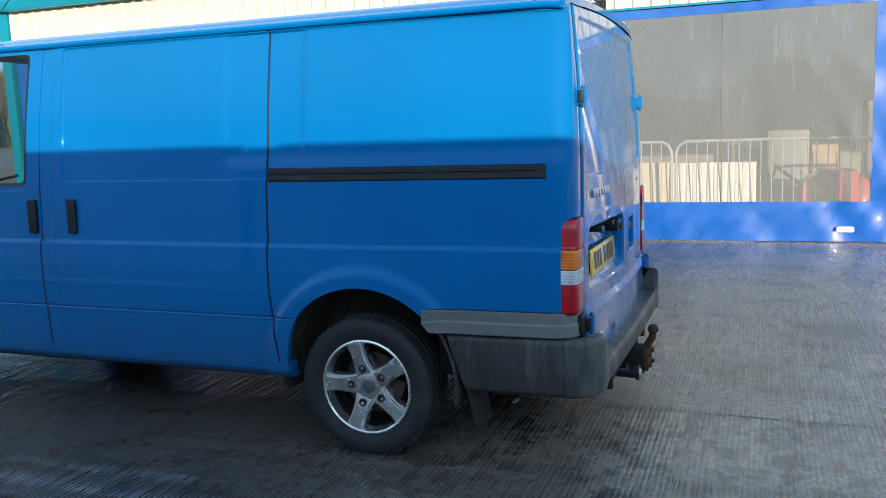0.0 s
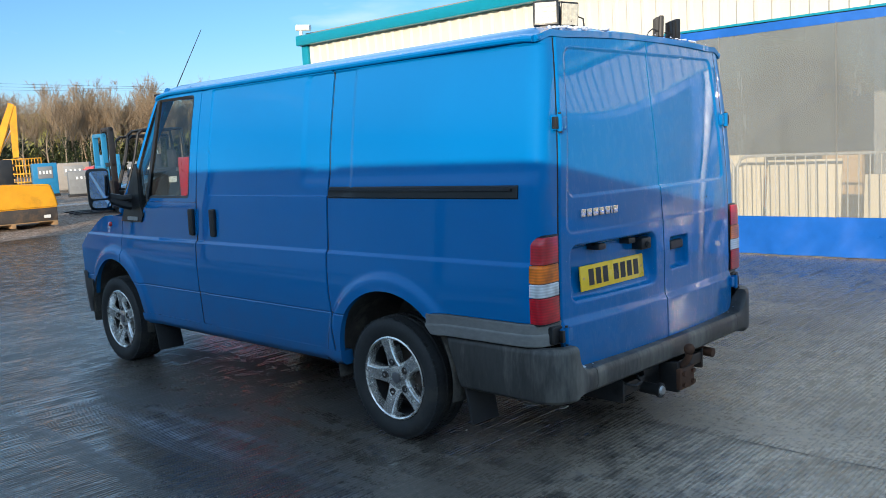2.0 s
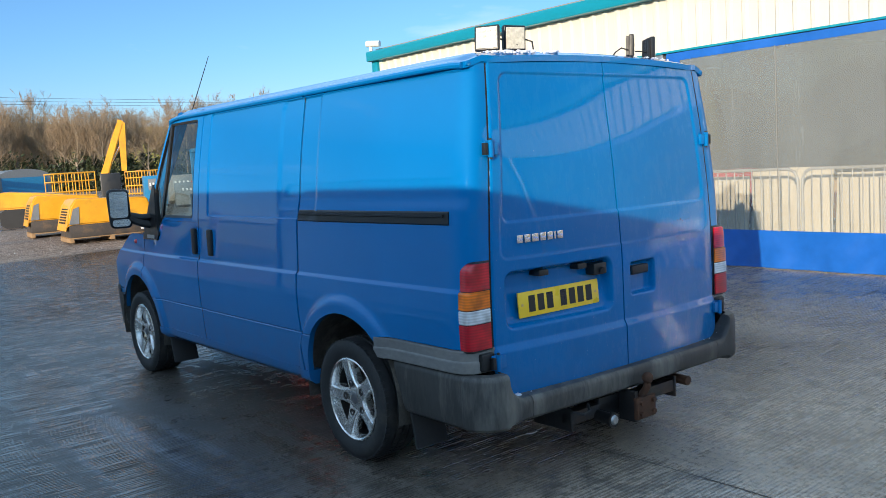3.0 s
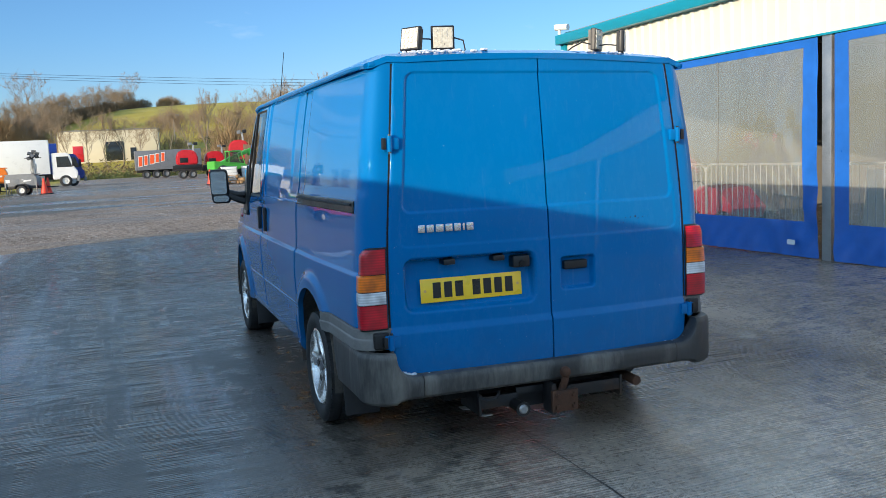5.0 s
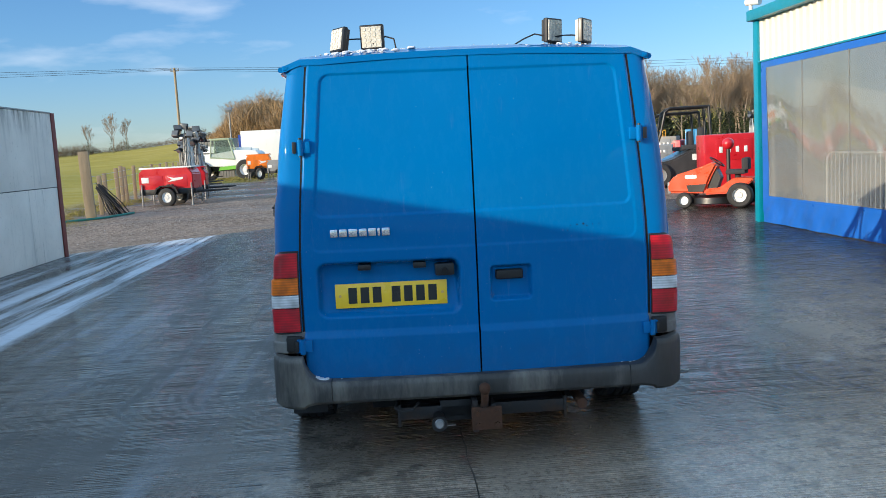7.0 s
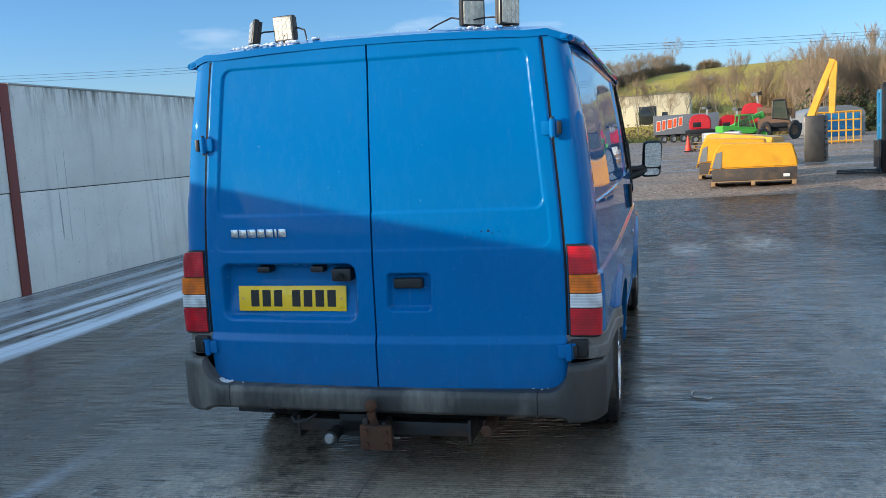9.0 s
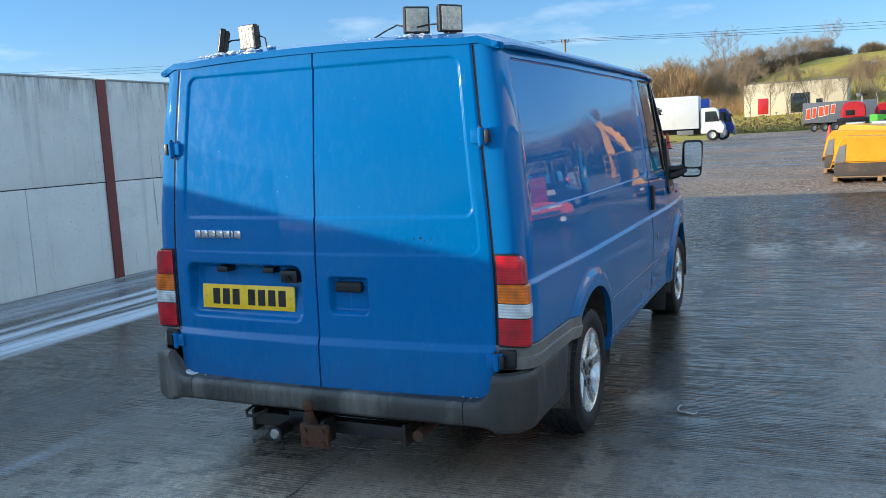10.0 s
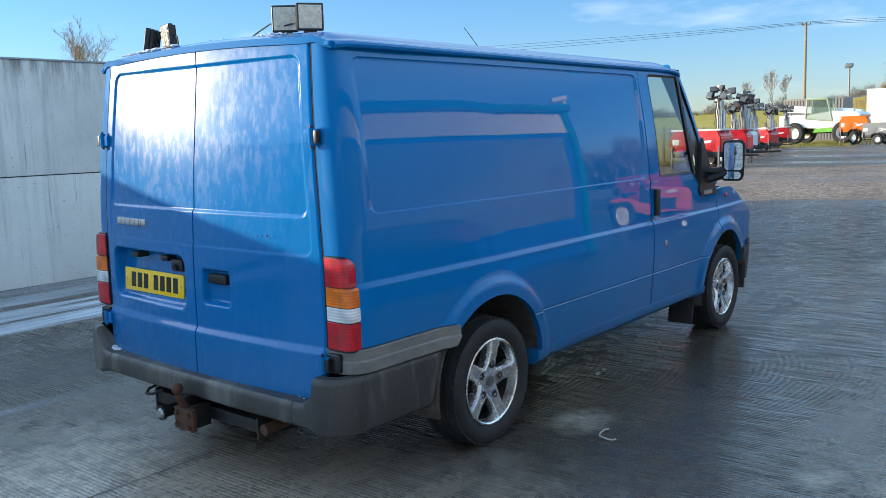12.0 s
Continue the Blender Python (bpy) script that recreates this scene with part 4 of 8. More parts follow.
    for name, z0, z1, mt in (("red_lens", 0.925, 1.040, LENS_R), ("amber_lens", 0.845, 0.922, LENS_A), ("clear_lens", 0.784, 0.842, LENS_W), ("red_lens", 0.670, 0.781, LENS_R)):
        part(name, lamp_block(s, z0, z1, 0.011, 0.006), mt, lamp, name.replace("_", " "))
    # plastic trim strips and cap behind the rear wheel
    for z0, z1, off, name in ((0.568, 0.668, 0.011, "side_trim"),):
        bm = bmesh.new()
        us2 = band(-0.64, -0.16, (), 0.03) + [-0.16 + 0.16 * (i / 10) for i in range(1, 11)]

        def f(u, z):
            x, y, zz = quarter(u, 0.68)
            n = Vector((0.0 if u <= -0.16 else math.sin((u + 0.16) / 0.16 * math.pi / 2), s, 0)).normalized()
            o = off + (0.0 if z0 + 0.003 < z < z1 - 0.003 else -0.004) - 0.005 * sm((z - 0.618) / 0.006)
            return (x + n.x * o, y + n.y * o, z)
        sheet(bm, us2, [z0, z0 + 0.004, z0 + 0.009, 0.612, 0.617, 0.621, 0.624, 0.63, z1 - 0.009, z1 - 0.004, z1], f,
              lambda u: z0 if u > -0.16 else max(z0, arch(u, WHEEL_R, 0.40)), None, (0, -s * 0.03, 0), s > 0)
        part(name, bm, TRIM, van, "faded grey plastic side trim")
    # lower hinge cap under the lamp
    bm = bmesh.new()
    box(bm, -0.05, 0.018, s * 0.825, s * 0.90, 0.575, 0.652, 0.012, 3)
    part("hinge_cap", bm, BLACK, van)
    # mud flaps
    for x, z0, z1, lean in ((-0.49, 0.150, 0.40, 0.05), (-3.43, 0.13, 0.40, 0.07))[0 if s < 0 else 1:]:
        bm = bmesh.new()
        vs = box(bm, -0.008, 0.008, s * 0.765, s * 0.945, z0, z1, 0.006)
        for v in vs:
            v.co.x += x + lean * (z1 - v.co.z) / (z1 - z0) + 0.02 * math.cos((abs(v.co.y) - 0.83) * 9)
        part("mud_flap", bm, RUBBER, van)


def lamp_block(s, z0, z1, proud, inset=0.0):
    """A slab of the lamp, wrapped round the rear corner."""
    bm = bmesh.new()
    us = [i / 20 for i in range(21)]
    zs = [z0, z0 + 0.0025, z0 + 0.012] + lines(z0 + 0.02, z1 - 0.02, 0.012) + [z1 - 0.012, z1 - 0.007, z1 - 0.0025, z1]

    def f(u, z):
        edge = 0.0 if z0 + 0.002 < z < z1 - 0.002 else -0.003
        if u < 0.02 or u > 0.98:
            edge -= 0.004
        x0 = -0.045 + inset
        y1 = door_half(z) + 0.010 + inset
        y0 = door_half(z) + (side_half(-0.16, z, s) - door_half(z)) * 0.864 + 0.002
        a = u * math.pi / 2
        o = proud + edge
        x = x0 + (rear_x(z) - x0 + o) * math.sin(a) ** 0.42
        t = max(0.0, min(1.0, (z - 0.995) / 0.053))
        y = y1 + (y0 - y1 + o - 0.034 * (1 - math.sqrt(1 - t * t))) * math.cos(a) ** 0.42
        return (x, s * y, z)
    sheet(bm, us, zs, f, None, None, (-0.02, 0, 0), s > 0)
    return bm


def rear_door(s):
    bm = bmesh.new()

    def edge(z):
        d = door_half(z)
        if z < 0.51:
            d -= 0.075 * (1 - math.sqrt(max(0, 1 - ((0.51 - z) / 0.08) ** 2)))
        if z > 1.87:
            d -= 0.010 * ((z - 1.87) / 0.06) ** 2
        return d
    zs = lines(0.425, 1.93, 0.0058)
    zs = sorted(set(zs))
    ys = lines(0.004, 0.83, 0.0058)

    def f(z, y):
        if z > 1.80:
            z = 1.80 + (z - 1.80) * (roof_z(-0.01, y) - 0.012 - 1.80) / 0.13
        x = rear_x(z) + 0.015 * (1 - min(1.0, max(0.0, (z - 0.638) / 0.030)))
        x += door_crown(y, z)
        w = door_half(z)
        hi = w - 0.062
        x -= 0.0075 * inside(y, z, -0.3, hi, 1.196, 1.848, 0.045, 0.006)
        x -= 0.003 * inside(y, z, -0.3, hi + 0.016, 1.035, 1.75, 0.05, 0.010) * (1 - sm((z - 1.20) / 0.25))
        if s < 0:
            deep = 0.040 * sm((z - 0.70) / 0.22)
            x -= (0.024 + deep) * inside(y, z, 0.075, 0.745, 0.725, 0.988, 0.05, 0.026)
        else:
            x -= 0.038 * sm((z - 0.745) / 0.05) * inside(y, z, 0.057, 0.255, 0.775, 0.942, 0.022, 0.014)
        rim = (edge(z) - y)
        x -= 0.008 * (1 - sm(rim / 0.010))
        return (x, s * y, z)
    sheet(bm, zs, ys, f, None, edge, (-0.03, 0, 0), s < 0)
    door = part("rear_door", bm, BLUE_HAZY, van, "tall rear barn door, shut", 75)
    # near-black strip that paints the shade of the gap between door and pillar
    bm = bmesh.new()
    zz = lines(0.50, 1.885, 0.03)
    rows = []
    for z in zz:
        x, y = rear_x(z) - 0.0034, door_half(z)
        rows.append([bm.verts.new((x - 0.03, s * (y - 0.003), z)), bm.verts.new((x, s * (y - 0.003), z)), bm.verts.new((x, s * (y + 0.0068), z)), bm.verts.new((x - 0.03, s * (y + 0.0068), z))])
    for A, B in zip(rows, rows[1:]):
        for j in range(3):
            bm.faces.new((A[j], A[j + 1], B[j + 1], B[j]))
    bmesh.ops.recalc_face_normals(bm, faces=bm.faces[:])
    part("gap_strip", bm, DARK, van)
    # hinges
    for z in (1.520, 0.606):
        bm = bmesh.new()
        y = door_half(z) + 0.008
        x = rear_x(z) + (0.006 if z > 1 else 0.022)
        tube(bm, (x + 0.012, s * y, z - 0.036), (x + 0.012, s * y, z + 0.036), 0.013, seg=14)
        box(bm, x - 0.02, x + 0.014, s * (y - 0.045), s * y, z - 0.028, z + 0.028, 0.006)
        box(bm, x - 0.03, x + 0.012, s * y, s * (y + 0.028), z - 0.032, z + 0.032, 0.006)
        hinge = part("hinge", bm, BLUE, door)
        bm = bmesh.new()
        tube(bm, (x + 0.012, s * y, z - 0.044), (x + 0.012, s * y, z + 0.044), 0.007, seg=10)
        box(bm, x - 0.005, x + 0.019, s * (y + 0.018), s * (y + 0.036), z - 0.026, z + 0.026, 0.004)
        part("hinge_pin", bm, BLACK, hinge, "dark hinge pin")
    return door


def badge_bar(bm, y0, y1, z0, z1, x):
    box(bm, x - 0.006, x + 0.006, y0, y1, z0, z1, 0.003)


for s in (-1, 1):
    side_panels(s)
left_door, right_door = rear_door(-1), rear_door(1)

# seam strip between the doors
bm = bmesh.new()
sheet(bm, lines(0.45, 1.87, 0.07), [-0.02, 0.02], lambda z, y: (rear_x(z) - 0.03, y, z), None, None, (-0.02, 0, 0), True)
part("gap_strip", bm, RUBBER, van)

# model badge, as plain raised chrome bars
y = -0.668
for w in (0.034, 0.036, 0.040, 0.036, 0.034, 0.012, 0.036):
    bm = bmesh.new()
    badge_bar(bm, y, y + w, 1.104, 1.140, rear_x(1.12) + door_crown(y + w / 2, 1.12) + 0.001)
    part("badge_bar", bm, CHROME, left_door, "raised chrome badge bar")
    y += w + 0.0075

# yellow rear plate with dark bars
PLATE_M = pose(0.019, 0, 0.770, 0, -4, -0.9)
bm = bmesh.new()
box(bm, -0.008, 0.0, -0.662, -0.142, 0.0, 0.113, 0.002, 2, PLATE_M)
plate = part("number_plate", bm, PLATE_Y, left_door, "yellow rear number plate")
y = -0.604
for w in (0.046, 0.046, 0.046, 0.0, 0.046, 0.046, 0.046, 0.046):
    if w:
        bm = bmesh.new()
        box(bm, 0.0002, 0.0010, y + 0.003, y + w - 0.003, 0.020, 0.094, m=PLATE_M)
        part("plate_bar", bm, PLATE_K, plate, "dark bar")
        y += w + 0.0105
    else:
        y += 0.032
for yy in (-0.640, -0.164):
    bm = bmesh.new()
    lathe(bm, [(0.0, 0.002), (0.007, 0.0015), (0.007, -0.001)], 12, 'x', (0, yy, 0.056), False)
    bmesh.ops.transform(bm, matrix=PLATE_M, verts=bm.verts[:])
    part("plate_screw", bm, mat("plate_cap", (0.75, 0.42, 0.12), 0.4), plate)
for yy in (-0.52, -0.265):
    bm = bmesh.new()
    box(bm, -0.04, 0.030, yy - 0.03, yy + 0.03, 0.945, 0.972, 0.006)
    part("plate_lamp", bm, BLACK, left_door, "black number plate lamp")
bm = bmesh.new()
box(bm, -0.02, 0.040, -0.195, -0.105, 0.905, 0.962, 0.01)
tube(bm, (0.04, -0.15, 0.928), (0.052, -0.15, 0.925), 0.016)
cam_box = part("reversing_camera", bm, BLACK, left_door, "black reversing camera")
bm = bmesh.new()
box(bm, 0.004, 0.038, 0.085, 0.215, 0.872, 0.918, 0.012, 3)
part("door_handle", bm, BLACK, right_door, "black pull handle in a cup")

# small rust holes in the door
for yy, zz, r in ((0.475, 1.110, 0.0035), (0.505, 1.112, 0.005), (0.522, 1.102, 0.0028), (0.55, 1.108, 0.0026), (0.445, 1.108, 0.0022), (0.58, 1.109, 0.0018), (0.43, 1.085, 0.002)):
    bm = bmesh.new()
    lathe(bm, [(0.0, 0.0), (r, 0.0), (r, -0.004)], 8, 'x', (rear_x(zz) + door_crown(yy, zz) - 0.0015, yy, zz), False)
    part("rust_hole", bm, DARK, right_door, "small dark rust hole")

# roof with its drip rails
bm = bmesh.new()


ys = sorted(set([round(v, 4) for v in np.linspace(-0.862, 0.862, 41)] + [-0.85, -0.84, 0.85, 0.84, -0.857, 0.857]))
xs = sorted(set(lines(-3.42, 0.0, 0.06) + [-0.14, -0.10, -0.06, -0.03, -0.015]))


def roof_pt(x, y):
    half = 0.868 - 0.02 * sm((x + 0.4) / 0.4)
    if x < -3.2:
        half -= 0.06 * ((-3.2 - x) / 0.22) ** 2
    x2 = x
    if x > -0.2:
        x2 = x - 0.03 * sm((x + 0.2) / 0.2)
        x2 -= 0.03 * (abs(y) / 0.86) ** 6 * sm((x + 0.2) / 0.2)
    if x < -3.2:
        x2 += 0.10 * (abs(y) / 0.86) ** 4 * (-3.2 - x) / 0.22
    return (x2, y * half / 0.862, roof_z(x, y))


sheet(bm, xs, ys, roof_pt, None, None, (0, 0, -0.028), False)
roof = part("roof", bm, BLUE, van)
for s in (-1, 1):
    bm = bmesh.new()
    pts = [roof_pt(x, s * 0.862) for x in np.linspace(-3.40, -0.01, 40)]
    for i, (a, b) in enumerate(zip(pts, pts[1:])):
        tube(bm, (a[0], a[1] + s * 0.006, a[2] - 0.016), (b[0], b[1] + s * 0.006, b[2] - 0.016), 0.014, seg=8, cap=i in (0, len(pts) - 2))
    part("drip_rail", bm, BLUE, roof)
    bm = bmesh.new()
    e = roof_pt(-0.005, s * 0.85)
    box(bm, e[0] - 0.06, e[0] + 0.010, e[1] - 0.020 * s, e[1] + s * 0.010, e[2] - 0.022, e[2] - 0.001, 0.007, 3)
    part("rail_end", bm, BLUE, roof)
# header above the doors
bm = bmesh.new()
for i in range(24):
    y0, y1 = -0.76 + 1.52 * i / 24, -0.76 + 1.52 * (i + 1) / 24
    z = roof_pt(-0.01, (y0 + y1) / 2)[2]
    box(bm, -0.12, rear_x(1.9) - 0.006, y0, y1, 1.86, z - 0.012)
part("rear_header", bm, BLUE, van)

# near-black inner walls closing load space and engine bay, added to keep gaps dark
bm = bmesh.new()
for s in (-1, 1):
    sheet(bm, band(-2.66, -0.10, (), 0.08), ZS[::2] + [1.90], lambda x, z, s=s: skin(s, -0.045)(x, z), lambda x: max(0.36, arch(x, WHEEL_R, 0.44)), None, None, s > 0)
box(bm, -0.11, -0.075, -0.80, 0.80, 0.42, 1.86)
box(bm, -4.3, -0.12, -0.52, 0.52, 0.25, 0.36)
box(bm, -2.67, -2.63, -0.93, 0.93, 0.36, 1.30)
box(bm, -2.67, -2.63, -0.84, 0.84, 1.30, 1.90)
for s in (-1, 1):
    box(bm, -3.45, -1.37, s * 0.50, s * 0.90, 0.30, 0.36)
    sheet(bm, band(-3.40, -2.70, (), 0.08), [0.36, 0.6, 0.9, 1.12], lambda x, z, s=s: skin(s, -0.06)(x, z), None, None, None, s > 0)
    box(bm, -0.62, -0.10, s * 0.60, s * 0.86, 0.36, 0.66)
part("inner_body", bm, DARK, van)


# ---- wheels ----
def wheel_mesh():
    """One wheel about the origin, its outer face towards -y."""
    out = []
    bm = bmesh.new()
    R = TYRE_R
    prof = [(0.208, -0.088), (0.225, -0.104), (0.262, -0.113), (0.286, -0.110), (R - 0.012, -0.100), (R - 0.004, -0.086), (R, -0.060),
            (R, -0.046), (R - 0.007, -0.044), (R - 0.007, -0.036), (R, -0.034), (R, -0.006), (R - 0.007, -0.004), (R - 0.007, 0.004), (R, 0.006),
            (R, 0.034), (R - 0.007, 0.036), (R - 0.007, 0.044), (R, 0.046), (R, 0.060), (R - 0.004, 0.086), (R - 0.022, 0.108), (0.25, 0.112), (0.208, 0.09)]
    lathe(bm, prof, 64, 'y', (0, 0, 0), True)
    out.append(("tyre", bm, TYRE, ""))
    # shoulder and centre tread blocks
    bm = bmesh.new()
    for i in range(60):
        rot = Matrix.Rotation(2 * math.pi * i / 60, 4, 'Y')
        for y0, y1, k in ((-0.100, -0.062, 0.0), (-0.034, -0.008, 0.5), (0.008, 0.034, 0.0), (0.062, 0.100, 0.5)):
            q = rot @ Matrix.Rotation(2 * math.pi * k / 60, 4, 'Y')
            dr = 0.006 if abs(y0 + y1) > 0.1 else 0.0
            box(bm, -0.0115, 0.0115, y0, y1, R - 0.012 - dr, R + 0.003 - dr, 0.0, 1, m=q)
    out.append(("tread", bm, TYRE, "worn tread blocks"))
    bm = bmesh.new()
    lathe(bm, [(0.213, -0.092), (0.213, -0.100), (0.206, -0.103), (0.200, -0.098), (0.197, -0.085), (0.190, -0.055), (0.20, -0.05), (0.21, -0.06)], 64, 'y', (0, 0, 0), True)
    out.append(("rim", bm, ALLOY, "silver alloy rim"))
    # inner barrel coloured dark to paint the shade between the spokes
    bm = bmesh.new()
    lathe(bm, [(0.191, -0.056), (0.182, 0.0), (0.182, 0.085), (0.20, 0.095), (0.21, 0.09), (0.20, -0.05)], 48, 'y', (0, 0, 0), True)
    out.append(("barrel", bm, STEEL_D, "dark inner barrel"))
    for i in range(5):
        bm = bmesh.new()
        rot = Matrix.Rotation(2 * math.pi * i / 5 + math.radians(90), 4, 'Y')
        # spoke: flat machined face, a lower bright step along each flank, deep side walls
        secs = [(0.030, 0.040, -0.072), (0.060, 0.036, -0.080), (0.085, 0.030, -0.085), (0.12, 0.026, -0.089), (0.16, 0.026, -0.093), (0.200, 0.032, -0.097)]
        rows = []
        for r, w, yf in secs:
            row = [(r, yf + 0.050, -w - 0.014), (r, yf + 0.016, -w - 0.012), (r, yf + 0.013, -w - 0.011), (r, yf + 0.012, -w - 0.003), (r, yf + 0.002, -w), (r, yf, -w + 0.002),
                   (r, yf, w - 0.002), (r, yf + 0.002, w), (r, yf + 0.012, w + 0.003), (r, yf + 0.013, w + 0.011), (r, yf + 0.016, w + 0.012), (r, yf + 0.050, w + 0.014)]
            rows.append([bm.verts.new(rot @ Vector(p)) for p in row])
        for A, B in zip(rows, rows[1:]):
            for j in range(11):
                bm.faces.new((A[j], A[j + 1], B[j + 1], B[j]))
        bmesh.ops.recalc_face_normals(bm, faces=bm.faces[:])
        # lip between the spokes at the rim
        out.append(("spoke", bm, ALLOY, ""))
    bm = bmesh.new()
    lathe(bm, [(0.0, -0.080), (0.050, -0.080), (0.062, -0.077), (0.070, -0.066), (0.076, -0.045), (0.080, -0.02), (0.0, -0.02)], 40, 'y', (0, 0, 0), False)
    out.append(("hub", bm, ALLOY, ""))
    bm = bmesh.new()
    lathe(bm, [(0.0, -0.088), (0.022, -0.087), (0.028, -0.084), (0.029, -0.075)], 28, 'y', (0, 0, 0), False)
    out.append(("centre_cap", bm, mat("cap_grey", (0.10, 0.10, 0.11), 0.35), "grey centre cap"))
    for i in range(5):
        a = -2 * math.pi * i / 5 - math.radians(90)
        c = (0.080 * math.cos(a), 0, 0.080 * math.sin(a))
        bm = bmesh.new()
        lathe(bm, [(0.0, -0.0835), (0.0085, -0.0845), (0.0090, -0.0848), (0.0092, -0.0852), (0.0165, -0.0872), (0.0180, -0.0868), (0.0185, -0.0840)], 18, 'y', c, False)
        out.append(("wheel_bolt", bm, STEEL_D, "dark wheel bolt"))
    bm = bmesh.new()
    lathe(bm, [(0.0, -0.012), (0.138, -0.012), (0.138, 0.01), (0.0, 0.01)], 40, 'y', (0, 0, 0), False)
    box(bm, 0.05, 0.15, -0.03, 0.05, -0.07, 0.07, 0.02)
    out.append(("brake_disc", bm, DISC, ""))
    # near-black disc standing in for the shade behind the wheel
    bm = bmesh.new()
    lathe(bm, [(0.0, 0.03), (0.185, 0.03), (0.185, 0.05), (0.0, 0.05)], 40, 'y', (0, 0, 0), False)
    out.append(("shade_disc", bm, DARK, ""))
    return out


wheel_parts = []
first = None
for name, bm, mt, lab in wheel_mesh():
    if first is None:
        first = link_mesh("wheel", bm, mt, 35)
        tagged(first, "black tyre on five-spoke silver alloy wheel")
    else:
        ob = part(name, bm, mt, first, lab)
        if name == "tread":
            ob["kind"] = "stuff"
first.parent = van
turns = ((WHEEL_R, -1, 20), (WHEEL_F, -1, 32), (WHEEL_R, 1, 47), (WHEEL_F, 1, 31))
for i, (hx, s, a) in enumerate(turns):
    m = pose(hx, s * 0.868, HUB_Z + s * 0.0096) @ (pose(0, 0, 0, 0, 0, 180) if s > 0 else Matrix()) @ pose(0, 0, 0, 0, a, 0)
    if i == 0:
        first.matrix_basis = m
    else:
        copy_thing(first, m)
for hx in (WHEEL_R, WHEEL_F):
    bm = bmesh.new()
    tube(bm, (hx, -0.8, HUB_Z), (hx, 0.8, HUB_Z), 0.04)
    part("axle", bm, DARK, van)


# ---- rear bumper, wrapped round both corners ----
def bump_path(u):
    """u from -1 (left front end) to 1 (right front end): place and outward way in plan."""
    s = -1 if u < 0 else 1
    t = abs(u)
    hx, hy, r = 0.112, 0.972, 0.15
    flat, arc_l, side = hy - r, r * math.pi / 2, 0.50
    d = t * (flat + arc_l + side)
    if d < flat:
        return (hx - 0.012 * (d / flat) ** 2, s * d, 1, 0)
    if d < flat + arc_l:
        a = (d - flat) / r
        return (hx - 0.012 - r + r * math.cos(a), s * (flat + r * math.sin(a)), math.cos(a), s * math.sin(a))
    x = hx - 0.012 - r - (d - flat - arc_l)
    return (x, s * (hy - 0.004), 0, s)


def step_up(y):
    t = min(1.0, max(0.0, (y - 0.728) / 0.094))
    return 1 - math.sqrt(1 - t * t)


def bumper_piece(u0, u1, n):
    bm = bmesh.new()
    rows = []
    for i in range(n + 1):
        x, y, nx, ny = bump_path(u0 + (u1 - u0) * i / n)
        k = step_up(abs(y))
        if x < 0.0:
            k = 1.0
        top = 0.447 + 0.118 * k
        bot = 0.338 - 0.020 * k
        ins = 0.12 - 0.07 * k
        ra = []
        for o, z in ((-0.06, bot), (-0.02, bot + 0.003), (-0.004, bot + 0.018), (0.0, bot + 0.045), (0.0, top - 0.03), (-0.004, top - 0.012), (-0.014, top - 0.002), (-0.03, top), (-ins, top)):
            rake = 0.085 * sm((-0.30 - x) / 0.26) * (top - z) / (top - bot)
            ra.append(bm.verts.new((x + nx * o + rake, y + ny * o, z)))
        rows.append(ra)
    for A, B in zip(rows, rows[1:]):
        for j in range(len(A) - 1):
            bm.faces.new((A[j], B[j], B[j + 1], A[j + 1]))
    for ra in (rows[0], rows[-1]):
        bm.faces.new(ra)
    bmesh.ops.recalc_face_normals(bm, faces=bm.faces[:])
    return bm


tot = 0.815 + 0.16 * math.pi / 2 + 0.50
seam = 0.70 / tot
part("bumper_middle", bumper_piece(-seam + 0.002, seam - 0.002, 30), PLASTIC, van, "grey plastic rear bumper with a step")
part("bumper_corner", bumper_piece(-1, -seam, 130), PLASTIC, van, "grey plastic bumper corner")
part("bumper_corner", bumper_piece(seam, 1, 130), PLASTIC, van, "scraped grey plastic bumper corner")

# frost lying on the bumper step and roof edge
def crumbs(seed, spots):
    bm = bmesh.new()
    rng = random.Random(seed)
    for n, f, r0, r1 in spots:
        for i in range(n):
            x, y, z = f(rng)
            r = rng.uniform(r0, r1)
            ball(bm, (x, y, z), r, 6, (rng.uniform(0.8, 1.8), rng.uniform(0.8, 1.8), 0.55))
    for v in bm.verts:
        v.co += Vector((rng.uniform(-1, 1), rng.uniform(-1, 1), rng.uniform(-1, 1))) * 0.0015
    return bm


def on_step(r, y):
    y = max(-0.80, min(0.80, y))
    return (r.uniform(0.022, 0.05), y, 0.448 + 0.118 * step_up(abs(y)))


def on_roof(r, y, x0=-0.20, x1=-0.035):
    x = r.uniform(x0, x1)
    return (x, y, roof_z(x, y) + 0.002)


part("frost", crumbs(4, ((44, lambda r: on_step(r, r.gauss(-0.745, 0.022)), 0.003, 0.008), (16, lambda r: on_step(r, r.uniform(-0.68, 0.8)), 0.0015, 0.003))), SNOW, van, "frost left on the bumper step")["kind"] = "stuff"
part("frost", crumbs(9, ((70, lambda r: on_roof(r, r.gauss(-0.50, 0.10)), 0.004, 0.013), (26, lambda r: on_roof(r, r.gauss(0.47, 0.05)), 0.003, 0.007), (24, lambda r: on_roof(r, r.uniform(-0.7, 0.7)), 0.002, 0.004))), SNOW, roof, "frost left on the roof edge")["kind"] = "stuff"

